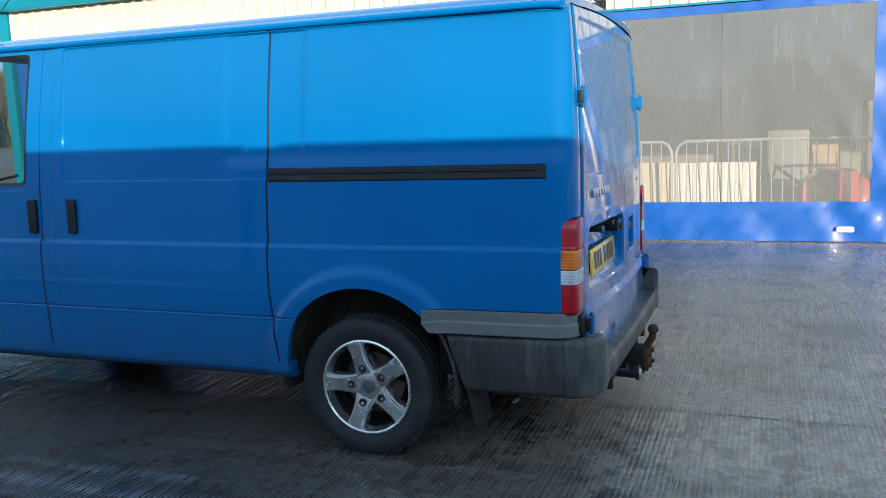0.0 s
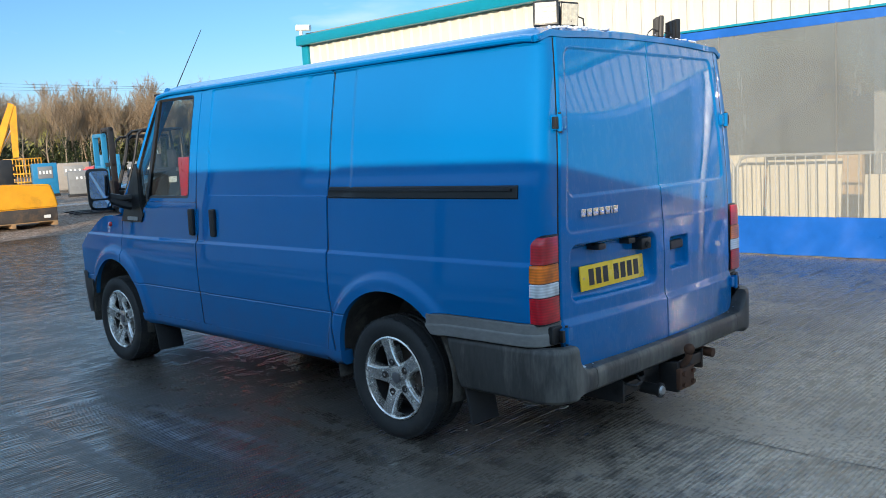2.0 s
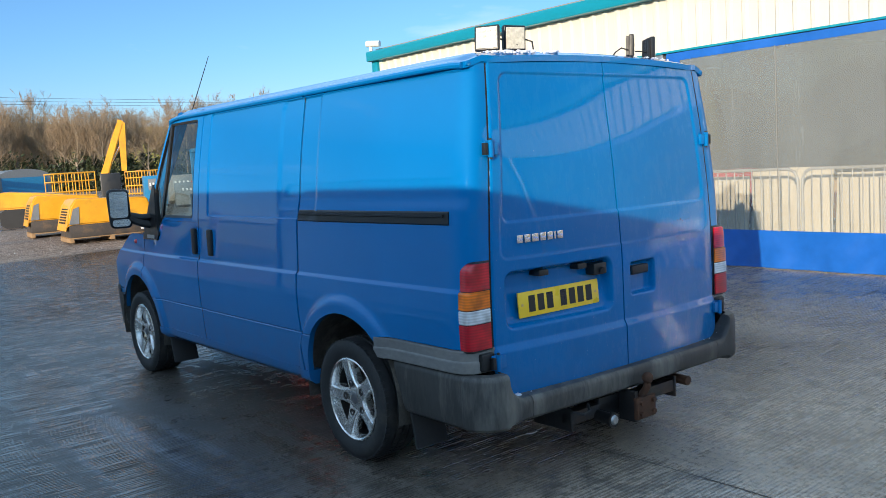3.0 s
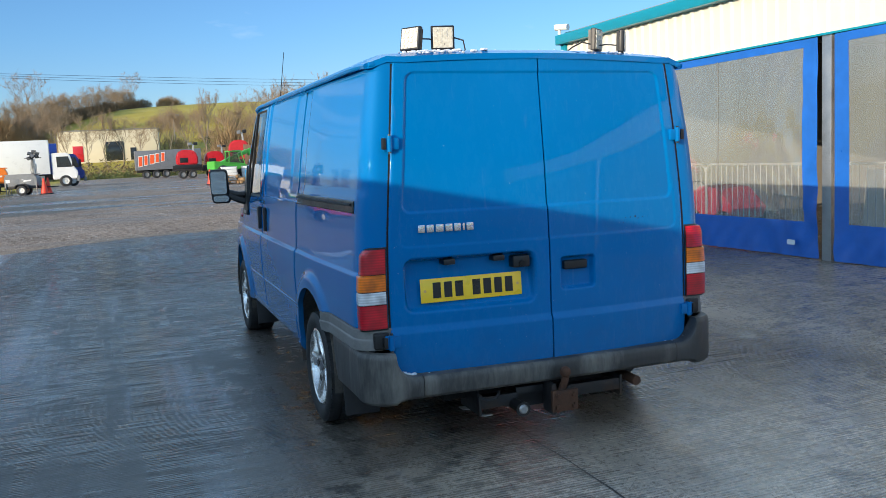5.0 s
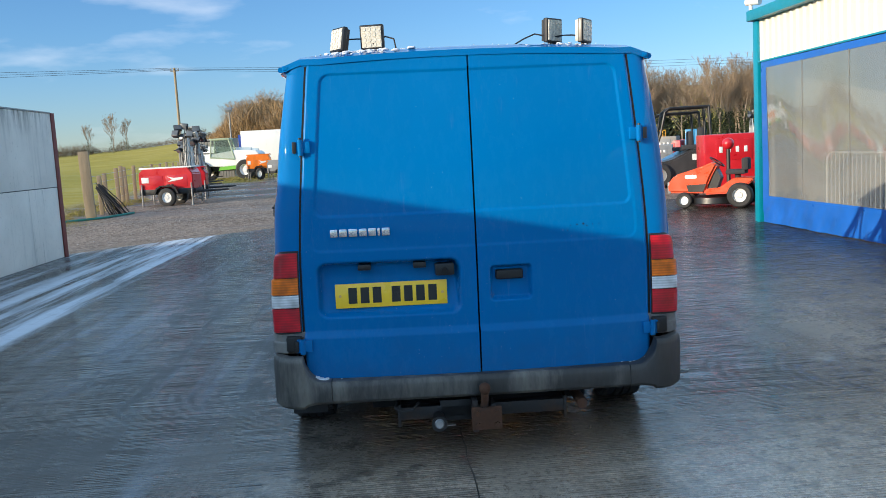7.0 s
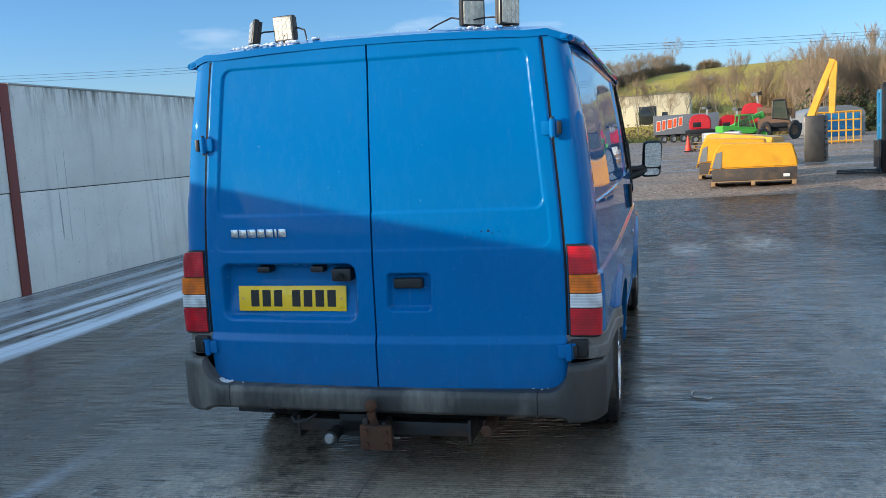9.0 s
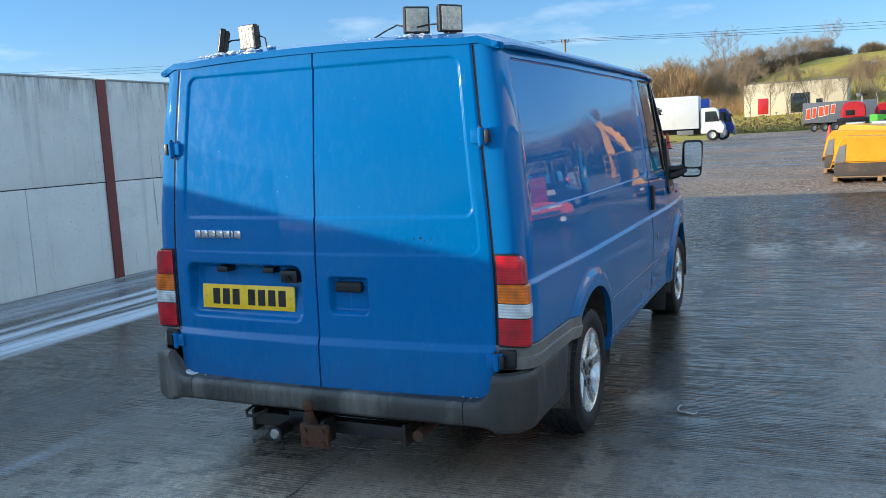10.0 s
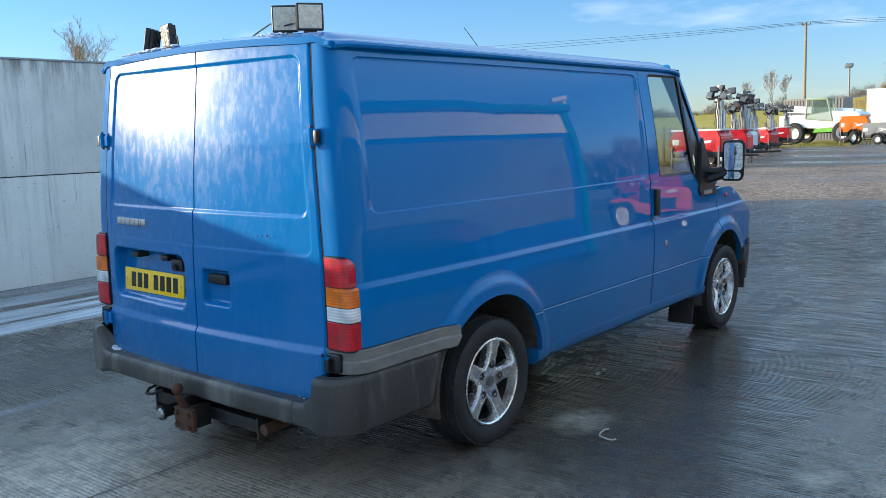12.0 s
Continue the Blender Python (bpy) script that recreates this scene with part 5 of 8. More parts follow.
# tow bar
bm = bmesh.new()
box(bm, -0.02, 0.04, -0.40, 0.40, 0.228, 0.288, 0.006)
for yy in (-0.40, 0.385):
    box(bm, -0.20, 0.045, yy, yy + 0.014, 0.198, 0.303, 0.003)
bar = part("tow_bar", bm, STEEL_D, van, "dark rusty tow bar under the bumper")
bm = bmesh.new()
box(bm, 0.04, 0.14, -0.055, -0.03, 0.183, 0.333, 0.004)
box(bm, 0.04, 0.14, 0.03, 0.05, 0.203, 0.313, 0.004)
box(bm, -0.1, 0.04, -0.20, -0.04, 0.213, 0.313, 0.006)
part("bracket", bm, STEEL_D, bar)
bm = bmesh.new()
box(bm, 0.135, 0.16, -0.062, 0.078, 0.198, 0.303, 0.006)
part("tow_plate", bm, RUST, bar, "rusty tow plate")
for yy in (-0.035, 0.055):
    for zz in (0.223, 0.278):
        bm = bmesh.new()
        tube(bm, (0.16, yy, zz), (0.174, yy, zz), 0.013, seg=6)
        part("bolt", bm, RUST, bar)
bm = bmesh.new()
sweep(bm, [(0.13, 0.0, 0.298), (0.155, 0.0, 0.328), (0.17, 0.0, 0.353), (0.175, 0.0, 0.375)], 0.018, 12)
ball(bm, (0.176, 0.0, 0.398), 0.027, 20)
part("tow_ball", bm, RUST, bar, "rusty tow ball")
bm = bmesh.new()
tube(bm, (0.03, -0.21, 0.235), (0.125, -0.21, 0.232), 0.028, seg=16)
tube(bm, (0.125, -0.21, 0.232), (0.14, -0.21, 0.232), 0.036, seg=18)
part("socket", bm, BLACK, bar, "black electric socket")
bm = bmesh.new()
tube(bm, (0.14, -0.21, 0.232), (0.150, -0.21, 0.232), 0.024, 0.018, seg=16)
part("socket_lid", bm, GALV, bar)
bm = bmesh.new()
sweep(bm, [(0.06, -0.30, 0.315), (0.10, -0.33, 0.295), (0.105, -0.38, 0.29), (0.07, -0.41, 0.30), (0.02, -0.40, 0.315)], 0.007, 6)
part("cable", bm, RUBBER, bar)
bm = bmesh.new()
tube(bm, (-0.3, 0.47, 0.285), (0.07, 0.47, 0.268), 0.025, seg=14)
part("exhaust_pipe", bm, RUST, van, "rusty exhaust tail pipe")


# ---- roof work lamps ----
def work_lamp(x, y, yaw, lean, name="work_lamp"):
    z = roof_z(x, y)
    bm = bmesh.new()
    box(bm, -0.012, 0.014, -0.057, 0.057, 0.022, 0.136, 0.008, 3)
    fins = []
    for i in range(7):
        fin = bmesh.new()
        box(fin, -0.026, -0.0125, -0.049 + i * 0.0155, -0.045 + i * 0.0155, 0.03, 0.128)
        fins.append(fin)
    m = pose(x, y, z - 0.010, 0, 0, yaw) @ pose(0, 0, 0.03, 0, lean, 0) @ pose(0, 0, -0.03)
    bmesh.ops.transform(bm, matrix=m, verts=bm.verts[:])
    lamp = part(name, bm, BLACK, roof, "square black LED work lamp")
    for fin in fins:
        bmesh.ops.transform(fin, matrix=m, verts=fin.verts[:])
        part("cooling_fin", fin, BLACK, lamp)
    bm = bmesh.new()
    box(bm, 0.0135, 0.0165, -0.048, 0.048, 0.031, 0.127, 0.001)
    for i in range(4):
        for j in range(4):
            lathe(bm, [(0.011, 0.016), (0.0105, 0.0185), (0.006, 0.0185), (0.0, 0.0165)], 10, 'x', (0, -0.036 + i * 0.024, 0.043 + j * 0.024), False)
    bmesh.ops.transform(bm, matrix=m, verts=bm.verts[:])
    part("lamp_glass", bm, LAMP_W, lamp, "pale ribbed lamp lens")
    bm = bmesh.new()
    box(bm, -0.02, 0.02, -0.03, 0.03, 0.0, 0.010, 0.003)
    box(bm, -0.008, 0.008, -0.028, 0.028, 0.004, 0.034, 0.002)
    bmesh.ops.transform(bm, matrix=pose(x, y, z - 0.006, 0, 0, yaw), verts=bm.verts[:])
    part("lamp_foot", bm, STEEL_D, lamp)


work_lamp(-0.19, -0.595, -56, -10)
work_lamp(-0.19, -0.430, -14, 4)
work_lamp(-0.20, 0.428, 40, 2)
work_lamp(-0.20, 0.583, 54, 2)
for pts in ([(-0.19, -0.60, 1.99), (-0.21, -0.55, 2.02), (-0.21, -0.49, 2.02), (-0.18, -0.43, 1.99)],
            [(-0.17, -0.43, 1.99), (-0.19, -0.37, 2.025), (-0.17, -0.33, 2.01), (-0.17, -0.32, 1.955)],
            [(-0.18, 0.58, 1.99), (-0.2, 0.52, 2.0), (-0.2, 0.48, 2.0), (-0.18, 0.42, 1.99)],
            [(-0.17, 0.42, 1.99), (-0.19, 0.34, 2.01), (-0.18, 0.28, 1.985), (-0.16, 0.22, 1.95)]):
    bm = bmesh.new()
    sweep(bm, pts, 0.0035, 6)
    part("lamp_wire", bm, RUBBER, roof)
bm = bmesh.new()
tube(bm, (-3.40, -0.66, 1.86), (-3.37, -0.662, 1.915), 0.014)
tube(bm, (-3.37, -0.662, 1.91), (-2.915, -0.69, 2.285), 0.0035, 0.0022, seg=6)
part("aerial", bm, RUBBER, roof, "thin black whip aerial")


# ---- door mirrors ----
def mirror(s):
    bm = bmesh.new()
    y0 = s * 0.93
    sweep(bm, [(-3.55, y0, 1.13), (-3.58, s * 1.01, 1.155), (-3.62, s * 1.10, 1.20)], 0.030, 10)
    sweep(bm, [(-3.55, y0, 1.20), (-3.58, s * 1.01, 1.195), (-3.62, s * 1.10, 1.22)], 0.024, 10)
    arm = part("door_mirror", bm, BLACK, van, "tall black door mirror with two glasses")
    bm = bmesh.new()
    vs = box(bm, -0.095, 0.018, -0.080, 0.080, -0.148, 0.148, 0.045, 6)
    for v in bm.verts:
        deep = sm((0.01 - v.co.x) / 0.10)
        v.co.y *= 1 - 0.30 * deep
        v.co.z *= 1 - 0.22 * deep
        v.co.y += s * 0.018 * sm((-0.02 - v.co.z) / 0.14) * -1
    m = pose(-3.60, s * 1.165 if s < 0 else 1.125, 1.268, 0, 6, s * 9)
    bmesh.ops.transform(bm, matrix=m, verts=bm.verts[:])
    shell = part("mirror_shell", bm, BLACK, arm)
    for z0, z1 in ((-0.062, 0.128), (-0.126, -0.074)):
        bm = bmesh.new()
        off = -s * 0.012 if z0 < -0.1 else 0.0
        prism(bm, rrect(off - 0.062, off + 0.062, z0, z1, 0.024), 0.004, lambda a, b, d: tuple(m @ Vector((0.0205 - d, a, b))))
        part("mirror_glass", bm, MIRROR, arm, "mirror glass")


for s in (-1, 1):
    mirror(s)

# ---- nose: bonnet, screen, grille, lamps, bumper ----
bm = bmesh.new()


def bonnet_pt(x, y):
    t = (-4.02 - x) / 0.60
    half = 0.86 - 0.10 * t * t
    z = 1.105 - 0.20 * t ** 1.4 - 0.05 * (abs(y) / 0.86) ** 3
    return (x + 0.12 * (y / 0.86) ** 2 * t, y / 0.86 * half, z)


sheet(bm, lines(-4.62, -4.02, 0.05), lines(-0.86, 0.86, 0.08), bonnet_pt, None, None, (0, 0, -0.03), False)
part("bonnet", bm, BLUE, van)
bm = bmesh.new()


def screen_pt(t, y):
    x = -4.02 + 0.68 * t + 0.10 * (abs(y) / 0.83) ** 2.2
    z = 1.10 + 0.79 * t
    return (x, y * (1 - 0.07 * t), z)


sheet(bm, lines(0.03, 0.97, 0.1), lines(-0.80, 0.80, 0.1), screen_pt)
pane = part("windscreen", bm, GLASS, van, "raked clear windscreen")
pane.visible_shadow = False
for s in (-1, 1):
    bm = bmesh.new()
    pts = [screen_pt(t, s * 0.83) for t in np.linspace(-0.02, 1.02, 12)]
    for i, (a, b) in enumerate(zip(pts, pts[1:])):
        tube(bm, a, b, 0.042, seg=10)
    part("a_pillar", bm, BLUE, van)
bm = bmesh.new()
for t in (0.0, 1.0):
    pts = [screen_pt(t, y) for y in np.linspace(-0.8, 0.8, 12)]
    for a, b in zip(pts, pts[1:]):
        tube(bm, a, b, 0.03, seg=8)
part("screen_seal", bm, BLACK, van)
bm = bmesh.new()
for y0 in (-0.45, 0.25):
    sweep(bm, [screen_pt(0.03, y0), tuple(Vector(screen_pt(0.10, y0 + 0.55)) + Vector((-0.02, 0, 0.02)))], 0.010, 6)
part("wiper", bm, BLACK, van)
bm = bmesh.new()


def nose_pt(y, z):
    t = (z - 0.30) / 0.62
    x = -4.66 - 0.055 * math.sin(min(1, max(0, t)) * math.pi) + 0.22 * (abs(y) / 0.93) ** 3.2
    return (x, y, z)


sheet(bm, lines(-0.93, 0.93, 0.07), lines(0.30, 0.62, 0.04), nose_pt, None, None, (0.06, 0, 0), True)
part("front_bumper", bm, PLASTIC, van, "grey plastic front bumper")
bm = bmesh.new()
sheet(bm, lines(-0.55, 0.55, 0.07), lines(0.63, 0.90, 0.03), nose_pt, None, None, (0.06, 0, 0), True)
part("grille", bm, BLACK, van, "black front grille")
for s in (-1, 1):
    bm = bmesh.new()
    ys2 = lines(0.56, 0.90, 0.04)
    sheet(bm, ys2, lines(0.64, 0.90, 0.03), lambda y, z, s=s: nose_pt(s * y, z), None, None, (0.08, 0, 0), s > 0)
    part("headlamp", bm, LENS_W, van, "clear headlamp")
    bm = bmesh.new()
    pts = []
    sheet(bm, lines(-4.62, -4.27, 0.035), lines(0.32, 0.56, 0.04), lambda x, z, s=s: skin(s, 0.012)(max(x, -4.50), z) if x > -4.50 else (x, s * (side_half(-4.50, z, s) + 0.012 - 1.2 * (-4.50 - x) ** 1.2), z),
          None, None, (0, -s * 0.05, 0), s > 0)
    part("bumper_end", bm, PLASTIC, van)
    bm = bmesh.new()
    ball(bm, (-3.93, s * (side_half(-3.93, 1.0, s) + 0.0), 1.0), 0.022, 10, (1.3, 0.5, 0.8))
    part("side_repeater", bm, LENS_R, van, "small side marker lens")

# ---- cab inside ----
bm = bmesh.new()
box(bm, -3.98, -3.52, -0.80, 0.80, 0.85, 1.10, 0.07, 3)
part("dashboard", bm, SEAT, van)
bm = bmesh.new()
ringp = [(0.19 * math.cos(a), 0.19 * math.sin(a)) for a in np.linspace(0, 2 * math.pi, 25)]
m = pose(-3.40, 0.42, 1.10, 0, 55, 0)
sweep(bm, [tuple(m @ Vector((a, b, 0))) for a, b in ringp], 0.015, 6)
box(bm, -0.17, 0.17, -0.02, 0.02, -0.01, 0.01, m=m)
tube(bm, tuple(m @ Vector((0, 0, 0))), tuple(m @ Vector((0, 0, -0.35))), 0.03)
part("steering_wheel", bm, BLACK, van)
for y0, w in ((0.42, 0.24), (-0.25, 0.24), (-0.66, 0.17)):
    bm = bmesh.new()
    box(bm, -3.30, -2.82, y0 - w, y0 + w, 0.70, 0.88, 0.05, 3)
    box(bm, -0.07, 0.07, y0 - w, y0 + w, 0.0, 0.62, 0.05, 3, m=pose(-2.86, 0, 0.84, 0, 10, 0))
    seat = part("cab_seat", bm, SEAT, van, "dark cloth cab seat")
    bm = bmesh.new()
    box(bm, -0.05, 0.05, y0 - 0.12, y0 + 0.12, 0.64, 0.84, 0.04, 3, m=pose(-2.86, 0, 0.84, 0, 10, 0))
    part("headrest", bm, SEAT, seat)
bm = bmesh.new()
box(bm, -3.9, -2.7, -0.9, 0.9, 0.36, 0.42)
part("cab_floor", bm, DARK, van)
bm = bmesh.new()
box(bm, -3.40, -2.70, -0.80, 0.80, 1.885, 1.90)
part("headlining", bm, DARK, van)

# ---- workshop inside ----
BEIGE = mat("cardboard", (0.42, 0.30, 0.17), 0.8, vary=0.15)
WHITE_P = mat("white_paint", (0.72, 0.73, 0.72), 0.4, vary=0.1, scale=2, stain=(0.5, 0.49, 0.46))
RED_P = mat("red_paint", (0.52, 0.012, 0.02), 0.35, vary=0.2, scale=3, coat=0.5)
MOWER_P = mat("mower_paint", (0.70, 0.07, 0.012), 0.35, vary=0.15, coat=0.5)
TRUCK_W = mat("clean_white_paint", (0.80, 0.80, 0.79), 0.35, vary=0.05, scale=1.5, coat=0.3)
ORANGE_P = mat("orange_paint", (0.80, 0.19, 0.01), 0.4, vary=0.2, scale=3, coat=0.3)
YELLOW_P = mat("yellow_paint", (0.78, 0.36, 0.012), 0.45, vary=0.2, scale=2.5, stain=(0.45, 0.22, 0.02), coat=0.3)
GREEN_P = mat("green_paint", (0.08, 0.42, 0.05), 0.4, vary=0.2, coat=0.3)
BLUE_P = mat("blue_machine_paint", (0.02, 0.20, 0.40), 0.4, vary=0.2, coat=0.3)
NAVY_P = mat("navy_paint", (0.01, 0.04, 0.28), 0.35, vary=0.2, coat=0.4)
GREY_P = mat("grey_paint", (0.20, 0.21, 0.22), 0.5, vary=0.2)
WOOD = mat("weathered_wood", (0.33, 0.25, 0.16), 0.85, vary=0.35, scale=3, relief=0.004, stretch=(6, 6, 0.6))
PALLET = mat("pallet_wood", (0.32, 0.20, 0.10), 0.85, vary=0.35, scale=4, relief=0.003)
WIN = mat("dark_window", (0.02, 0.025, 0.03), 0.08, vary=0.2, coat=0.6)
CONE_R = mat("cone_red", (0.72, 0.05, 0.02), 0.5, vary=0.15)
CONT = mat("container_grey", (0.24, 0.22, 0.20), 0.6, vary=0.25)
BARN = mat("cream_barn", (0.62, 0.56, 0.42), 0.8, vary=0.12, scale=0.4)
SLATE = mat("slate_dark", (0.10, 0.10, 0.11), 0.8, vary=0.2)


def solid(name, parent, material, *boxes, label="", bev=0.02):
    bm = bmesh.new()
    for b in boxes:
        box(bm, *b, bev, 2)
    return part(name, bm, material, parent, label)


def wheel_on(parent, x, y, z, r, w, rim=GREY_P, name="wheel", ax='y', label=""):
    bm = bmesh.new()
    c = (x, y, z)
    h = w / 2
    lathe(bm, [(r * 0.55, -h), (r * 0.85, -h * 1.05), (r * 0.97, -h * 0.8), (r, -h * 0.4), (r, h * 0.4), (r * 0.97, h * 0.8), (r * 0.85, h * 1.05), (r * 0.55, h)], 28, ax, c, True)
    t = part(name, bm, TYRE, parent, label)
    bm = bmesh.new()
    lathe(bm, [(0.0, -h * 0.55), (r * 0.2, -h * 0.6), (r * 0.25, -h * 0.4), (r * 0.5, -h * 0.45), (r * 0.57, -h * 0.95), (r * 0.57, h * 0.95), (r * 0.5, h * 0.45), (r * 0.25, h * 0.4), (r * 0.2, h * 0.6), (0.0, h * 0.55)], 24, ax, c, False)
    part("rim", bm, rim, t)
    return t


BARRIER = mat("dull_galvanised", (0.42, 0.42, 0.41), 0.6, 0.3, vary=0.3)


def barrier(m):
    """A crowd barrier: bent tube frame, bars and feet."""
    e = thing("crowd_barrier", "grey steel crowd barrier standing behind the clear curtain", "barrier", "barriers in the workshop", m)
    bm = bmesh.new()
    sweep(bm, [(0.0, 0, 0.15), (0, 0, 0.95), (0.04, 0, 1.04), (0.12, 0, 1.08), (2.08, 0, 1.08), (2.16, 0, 1.04), (2.2, 0, 0.95), (2.2, 0, 0.15), (0, 0, 0.15)], 0.019, 8)
    part("frame", bm, BARRIER, e)
    for i in range(1, 18):
        bm = bmesh.new()
        x = 2.2 * i / 18
        tube(bm, (x, 0, 0.15), (x, 0, 1.07), 0.007, seg=6)
        part("bar", bm, BARRIER, e)
    for x in (0.35, 1.85):
        bm = bmesh.new()
        sweep(bm, [(x, -0.28, 0.01), (x, 0, 0.12), (x, 0.28, 0.01)], 0.014, 6)
        part("foot", bm, BARRIER, e)
    return e


first_barrier = barrier(F @ pose(4.95, 1.0, 0))
for x in (0.2, 2.45, 7.2, 9.45, 11.7):
    copy_thing(first_barrier, F @ pose(x, 1.0 + 0.03 * math.sin(x * 3), 0, 0, 0, 1.5 * math.sin(x * 5)))

e = thing("white_panel", "white ribbed panel leaning behind a barrier", "panel", at=F @ pose(9.36, 1.4, 0) @ Matrix.Diagonal((0.74, 1, 0.81, 1)))
bm = bmesh.new()
for i in range(12):
    box(bm, i * 0.115, i * 0.115 + 0.108, -0.02 + (0.008 if i % 2 else 0), 0.02, 0.0, 0.98, 0.004, m=pose(0, 0.0, 0, -6, 0, 0))
part("sheet", bm, WHITE_P, e)
for x, y, w, h, mt, nm, lb in ((5.3, 4.3, 1.2, 0.75, BEIGE, "cardboard_box", "brown cardboard box on the workshop floor"), (9.9, 4.0, 0.8, 0.95, BEIGE, "cardboard_box", "brown cardboard box on the workshop floor"),
                               (7.4, 3.4, 0.55, 1.0, BEIGE, "cardboard_box", "tall brown cardboard box on the workshop floor"), (11.9, 4.4, 1.4, 1.5, GREY_P, "steel_cabinet", "dark grey steel cabinet in the workshop"),
                               (10.5, 3.1, 0.55, 1.13, GREY_P, "steel_cabinet", "low dark steel cabinet in the workshop"), (11.08, 3.1, 0.34, 0.92, BEIGE, "cardboard_box", "narrow brown cardboard box in the workshop")):
    e = thing(nm, lb, nm.split("_")[1], at=F @ pose(x, y, 0))
    solid("carton" if nm[0] == "c" else "body", e, mt, (0, w, 0, 0.7, 0, h))
    solid("lid" if nm[0] == "c" else "door", e, mt, (0.02, w - 0.02, -0.012, 0.0, 0.03, h * 0.9))


e = thing("office_chair", "black office chair standing behind the white panel", "chair", at=F @ pose(10.27, 2.9, 0))
bm = bmesh.new()
box(bm, -0.22, 0.22, -0.22, 0.22, 0.44, 0.52, 0.04)
part("seat", bm, BLACK, e)
bm = bmesh.new()
prism(bm, rrect(-0.15, 0.15, 0.58, 0.92, 0.11), 0.06, lambda a, b, d: (a, 0.2 + d, b))
part("backrest", bm, BLACK, e)
bm = bmesh.new()
tube(bm, (0, 0, 0.06), (0, 0, 0.45), 0.03)
tube(bm, (0, 0.2, 0.48), (0, 0.24, 0.66), 0.02)
part("column", bm, STEEL_D, e)
for i in range(5):
    bm = bmesh.new()
    a = i * 2 * math.pi / 5
    tube(bm, (0, 0, 0.10), (0.26 * math.cos(a), 0.26 * math.sin(a), 0.06), 0.022, 0.016)
    ball(bm, (0.26 * math.cos(a), 0.26 * math.sin(a), 0.03), 0.03, 8)
    part("leg", bm, BLACK, e)


def compact_machine(m, paint, label):
    """A small workshop machine: sloped body, wheels, handle."""
    e = thing("site_machine", label, "machine", at=m)
    bm = bmesh.new()
    prism(bm, [(0, 0.25), (1.5, 0.25), (1.6, 0.5), (1.1, 0.95), (0.5, 1.0), (0, 0.7)], 0.8, lambda a, b, d: (a, d, b))
    part("body", bm, paint, e)
    for x in (0.3, 1.3):
        for y in (-0.06, 0.86):
            wheel_on(e, x, y, 0.22, 0.22, 0.14)
    bm = bmesh.new()
    sweep(bm, [(0.1, 0.1, 0.7), (-0.4, 0.1, 1.05), (-0.4, 0.7, 1.05), (0.1, 0.7, 0.7)], 0.02, 8)
    part("handle", bm, STEEL_D, e)
    return e


compact_machine(F @ pose(10.85, 1.5, 0) @ Matrix.Diagonal((0.62, 0.7, 0.68, 1)), RED_P, "red compact site machine behind the barriers")
compact_machine(F @ pose(1.3, 1.5, 0) @ Matrix.Diagonal((0.76, 0.8, 0.7, 1)), RED_P, "red compact site machine behind the barriers")
compact_machine(F @ pose(3.9, 3.5, 0, 0, 0, -15), RED_P, "red compact site machine behind the barriers")
compact_machine(F @ pose(6.6, 2.6, 0, 0, 0, 10) @ Matrix.Diagonal((0.6, 0.6, 0.75, 1)), ORANGE_P, "small orange site machine behind the barriers")
for x0, x1, hh in ((5.0, 6.15, 0.98), (6.2, 7.3, 1.08), (7.35, 8.28, 1.0), (8.55, 9.33, 0.80), (12.2, 13.6, 1.05)):
    e = thing("board", "pale beige board leaning behind the barriers", "board", "leaning boards", F @ pose(x0, 1.5, 0, -5, 0, 0))
    bm = bmesh.new()
    box(bm, 0, x1 - x0, 0, 0.03, 0, hh, 0.004)
    part("panel", bm, mat("beige_board", (0.62, 0.56, 0.44), 0.7, vary=0.12, scale=1.5), e)
for x in (4.4, 8.3, 13.0):
    bm = bmesh.new()
    box(bm, x - 0.08, x + 0.08, 3.0, 3.16, 0, EAVE + 0.15, 0.01)
    part("inner_post", bm, GREY_P, shop)
bm = bmesh.new()
for x in np.arange(1.0, LONG, 4.0):
    box(bm, x, x + 0.1, 0.15, 9.0, EAVE - 0.1, EAVE + 0.14)
part("roof_beam", bm, GREY_P, shop)

# camera on the workshop corner
e = thing("security_camera", "white bullet security camera on the workshop corner", "camera", at=F @ pose(0.02, -0.14, EAVE + 0.17))
bm = bmesh.new()
tube(bm, (0.0, 0.0, 0.0), (0, 0, 0.09), 0.03)
part("mount", bm, WHITE_P, e)
bm = bmesh.new()
tube(bm, (-0.06, -0.04, 0.13), (0.16, 0.08, 0.11), 0.055, seg=16)
ball(bm, (0.0, 0.0, 0.12), 0.06, 14)
part("housing", bm, WHITE_P, e)

# label plates on the curtain hems
for x, y, z, w in ((11.28, -0.075, 0.15, 0.17), (5.42, -0.075, 0.185, 0.13)):
    e = thing("hem_label", "small cream label stuck on the blue hem", "label", at=F @ pose(x, y, z))
    bm = bmesh.new()
    prism(bm, rrect(-w / 2, w / 2, -0.03, 0.03, 0.02), 0.004, lambda a, b, d: (a, d, b))
    part("plate", bm, WHITE_P, e)


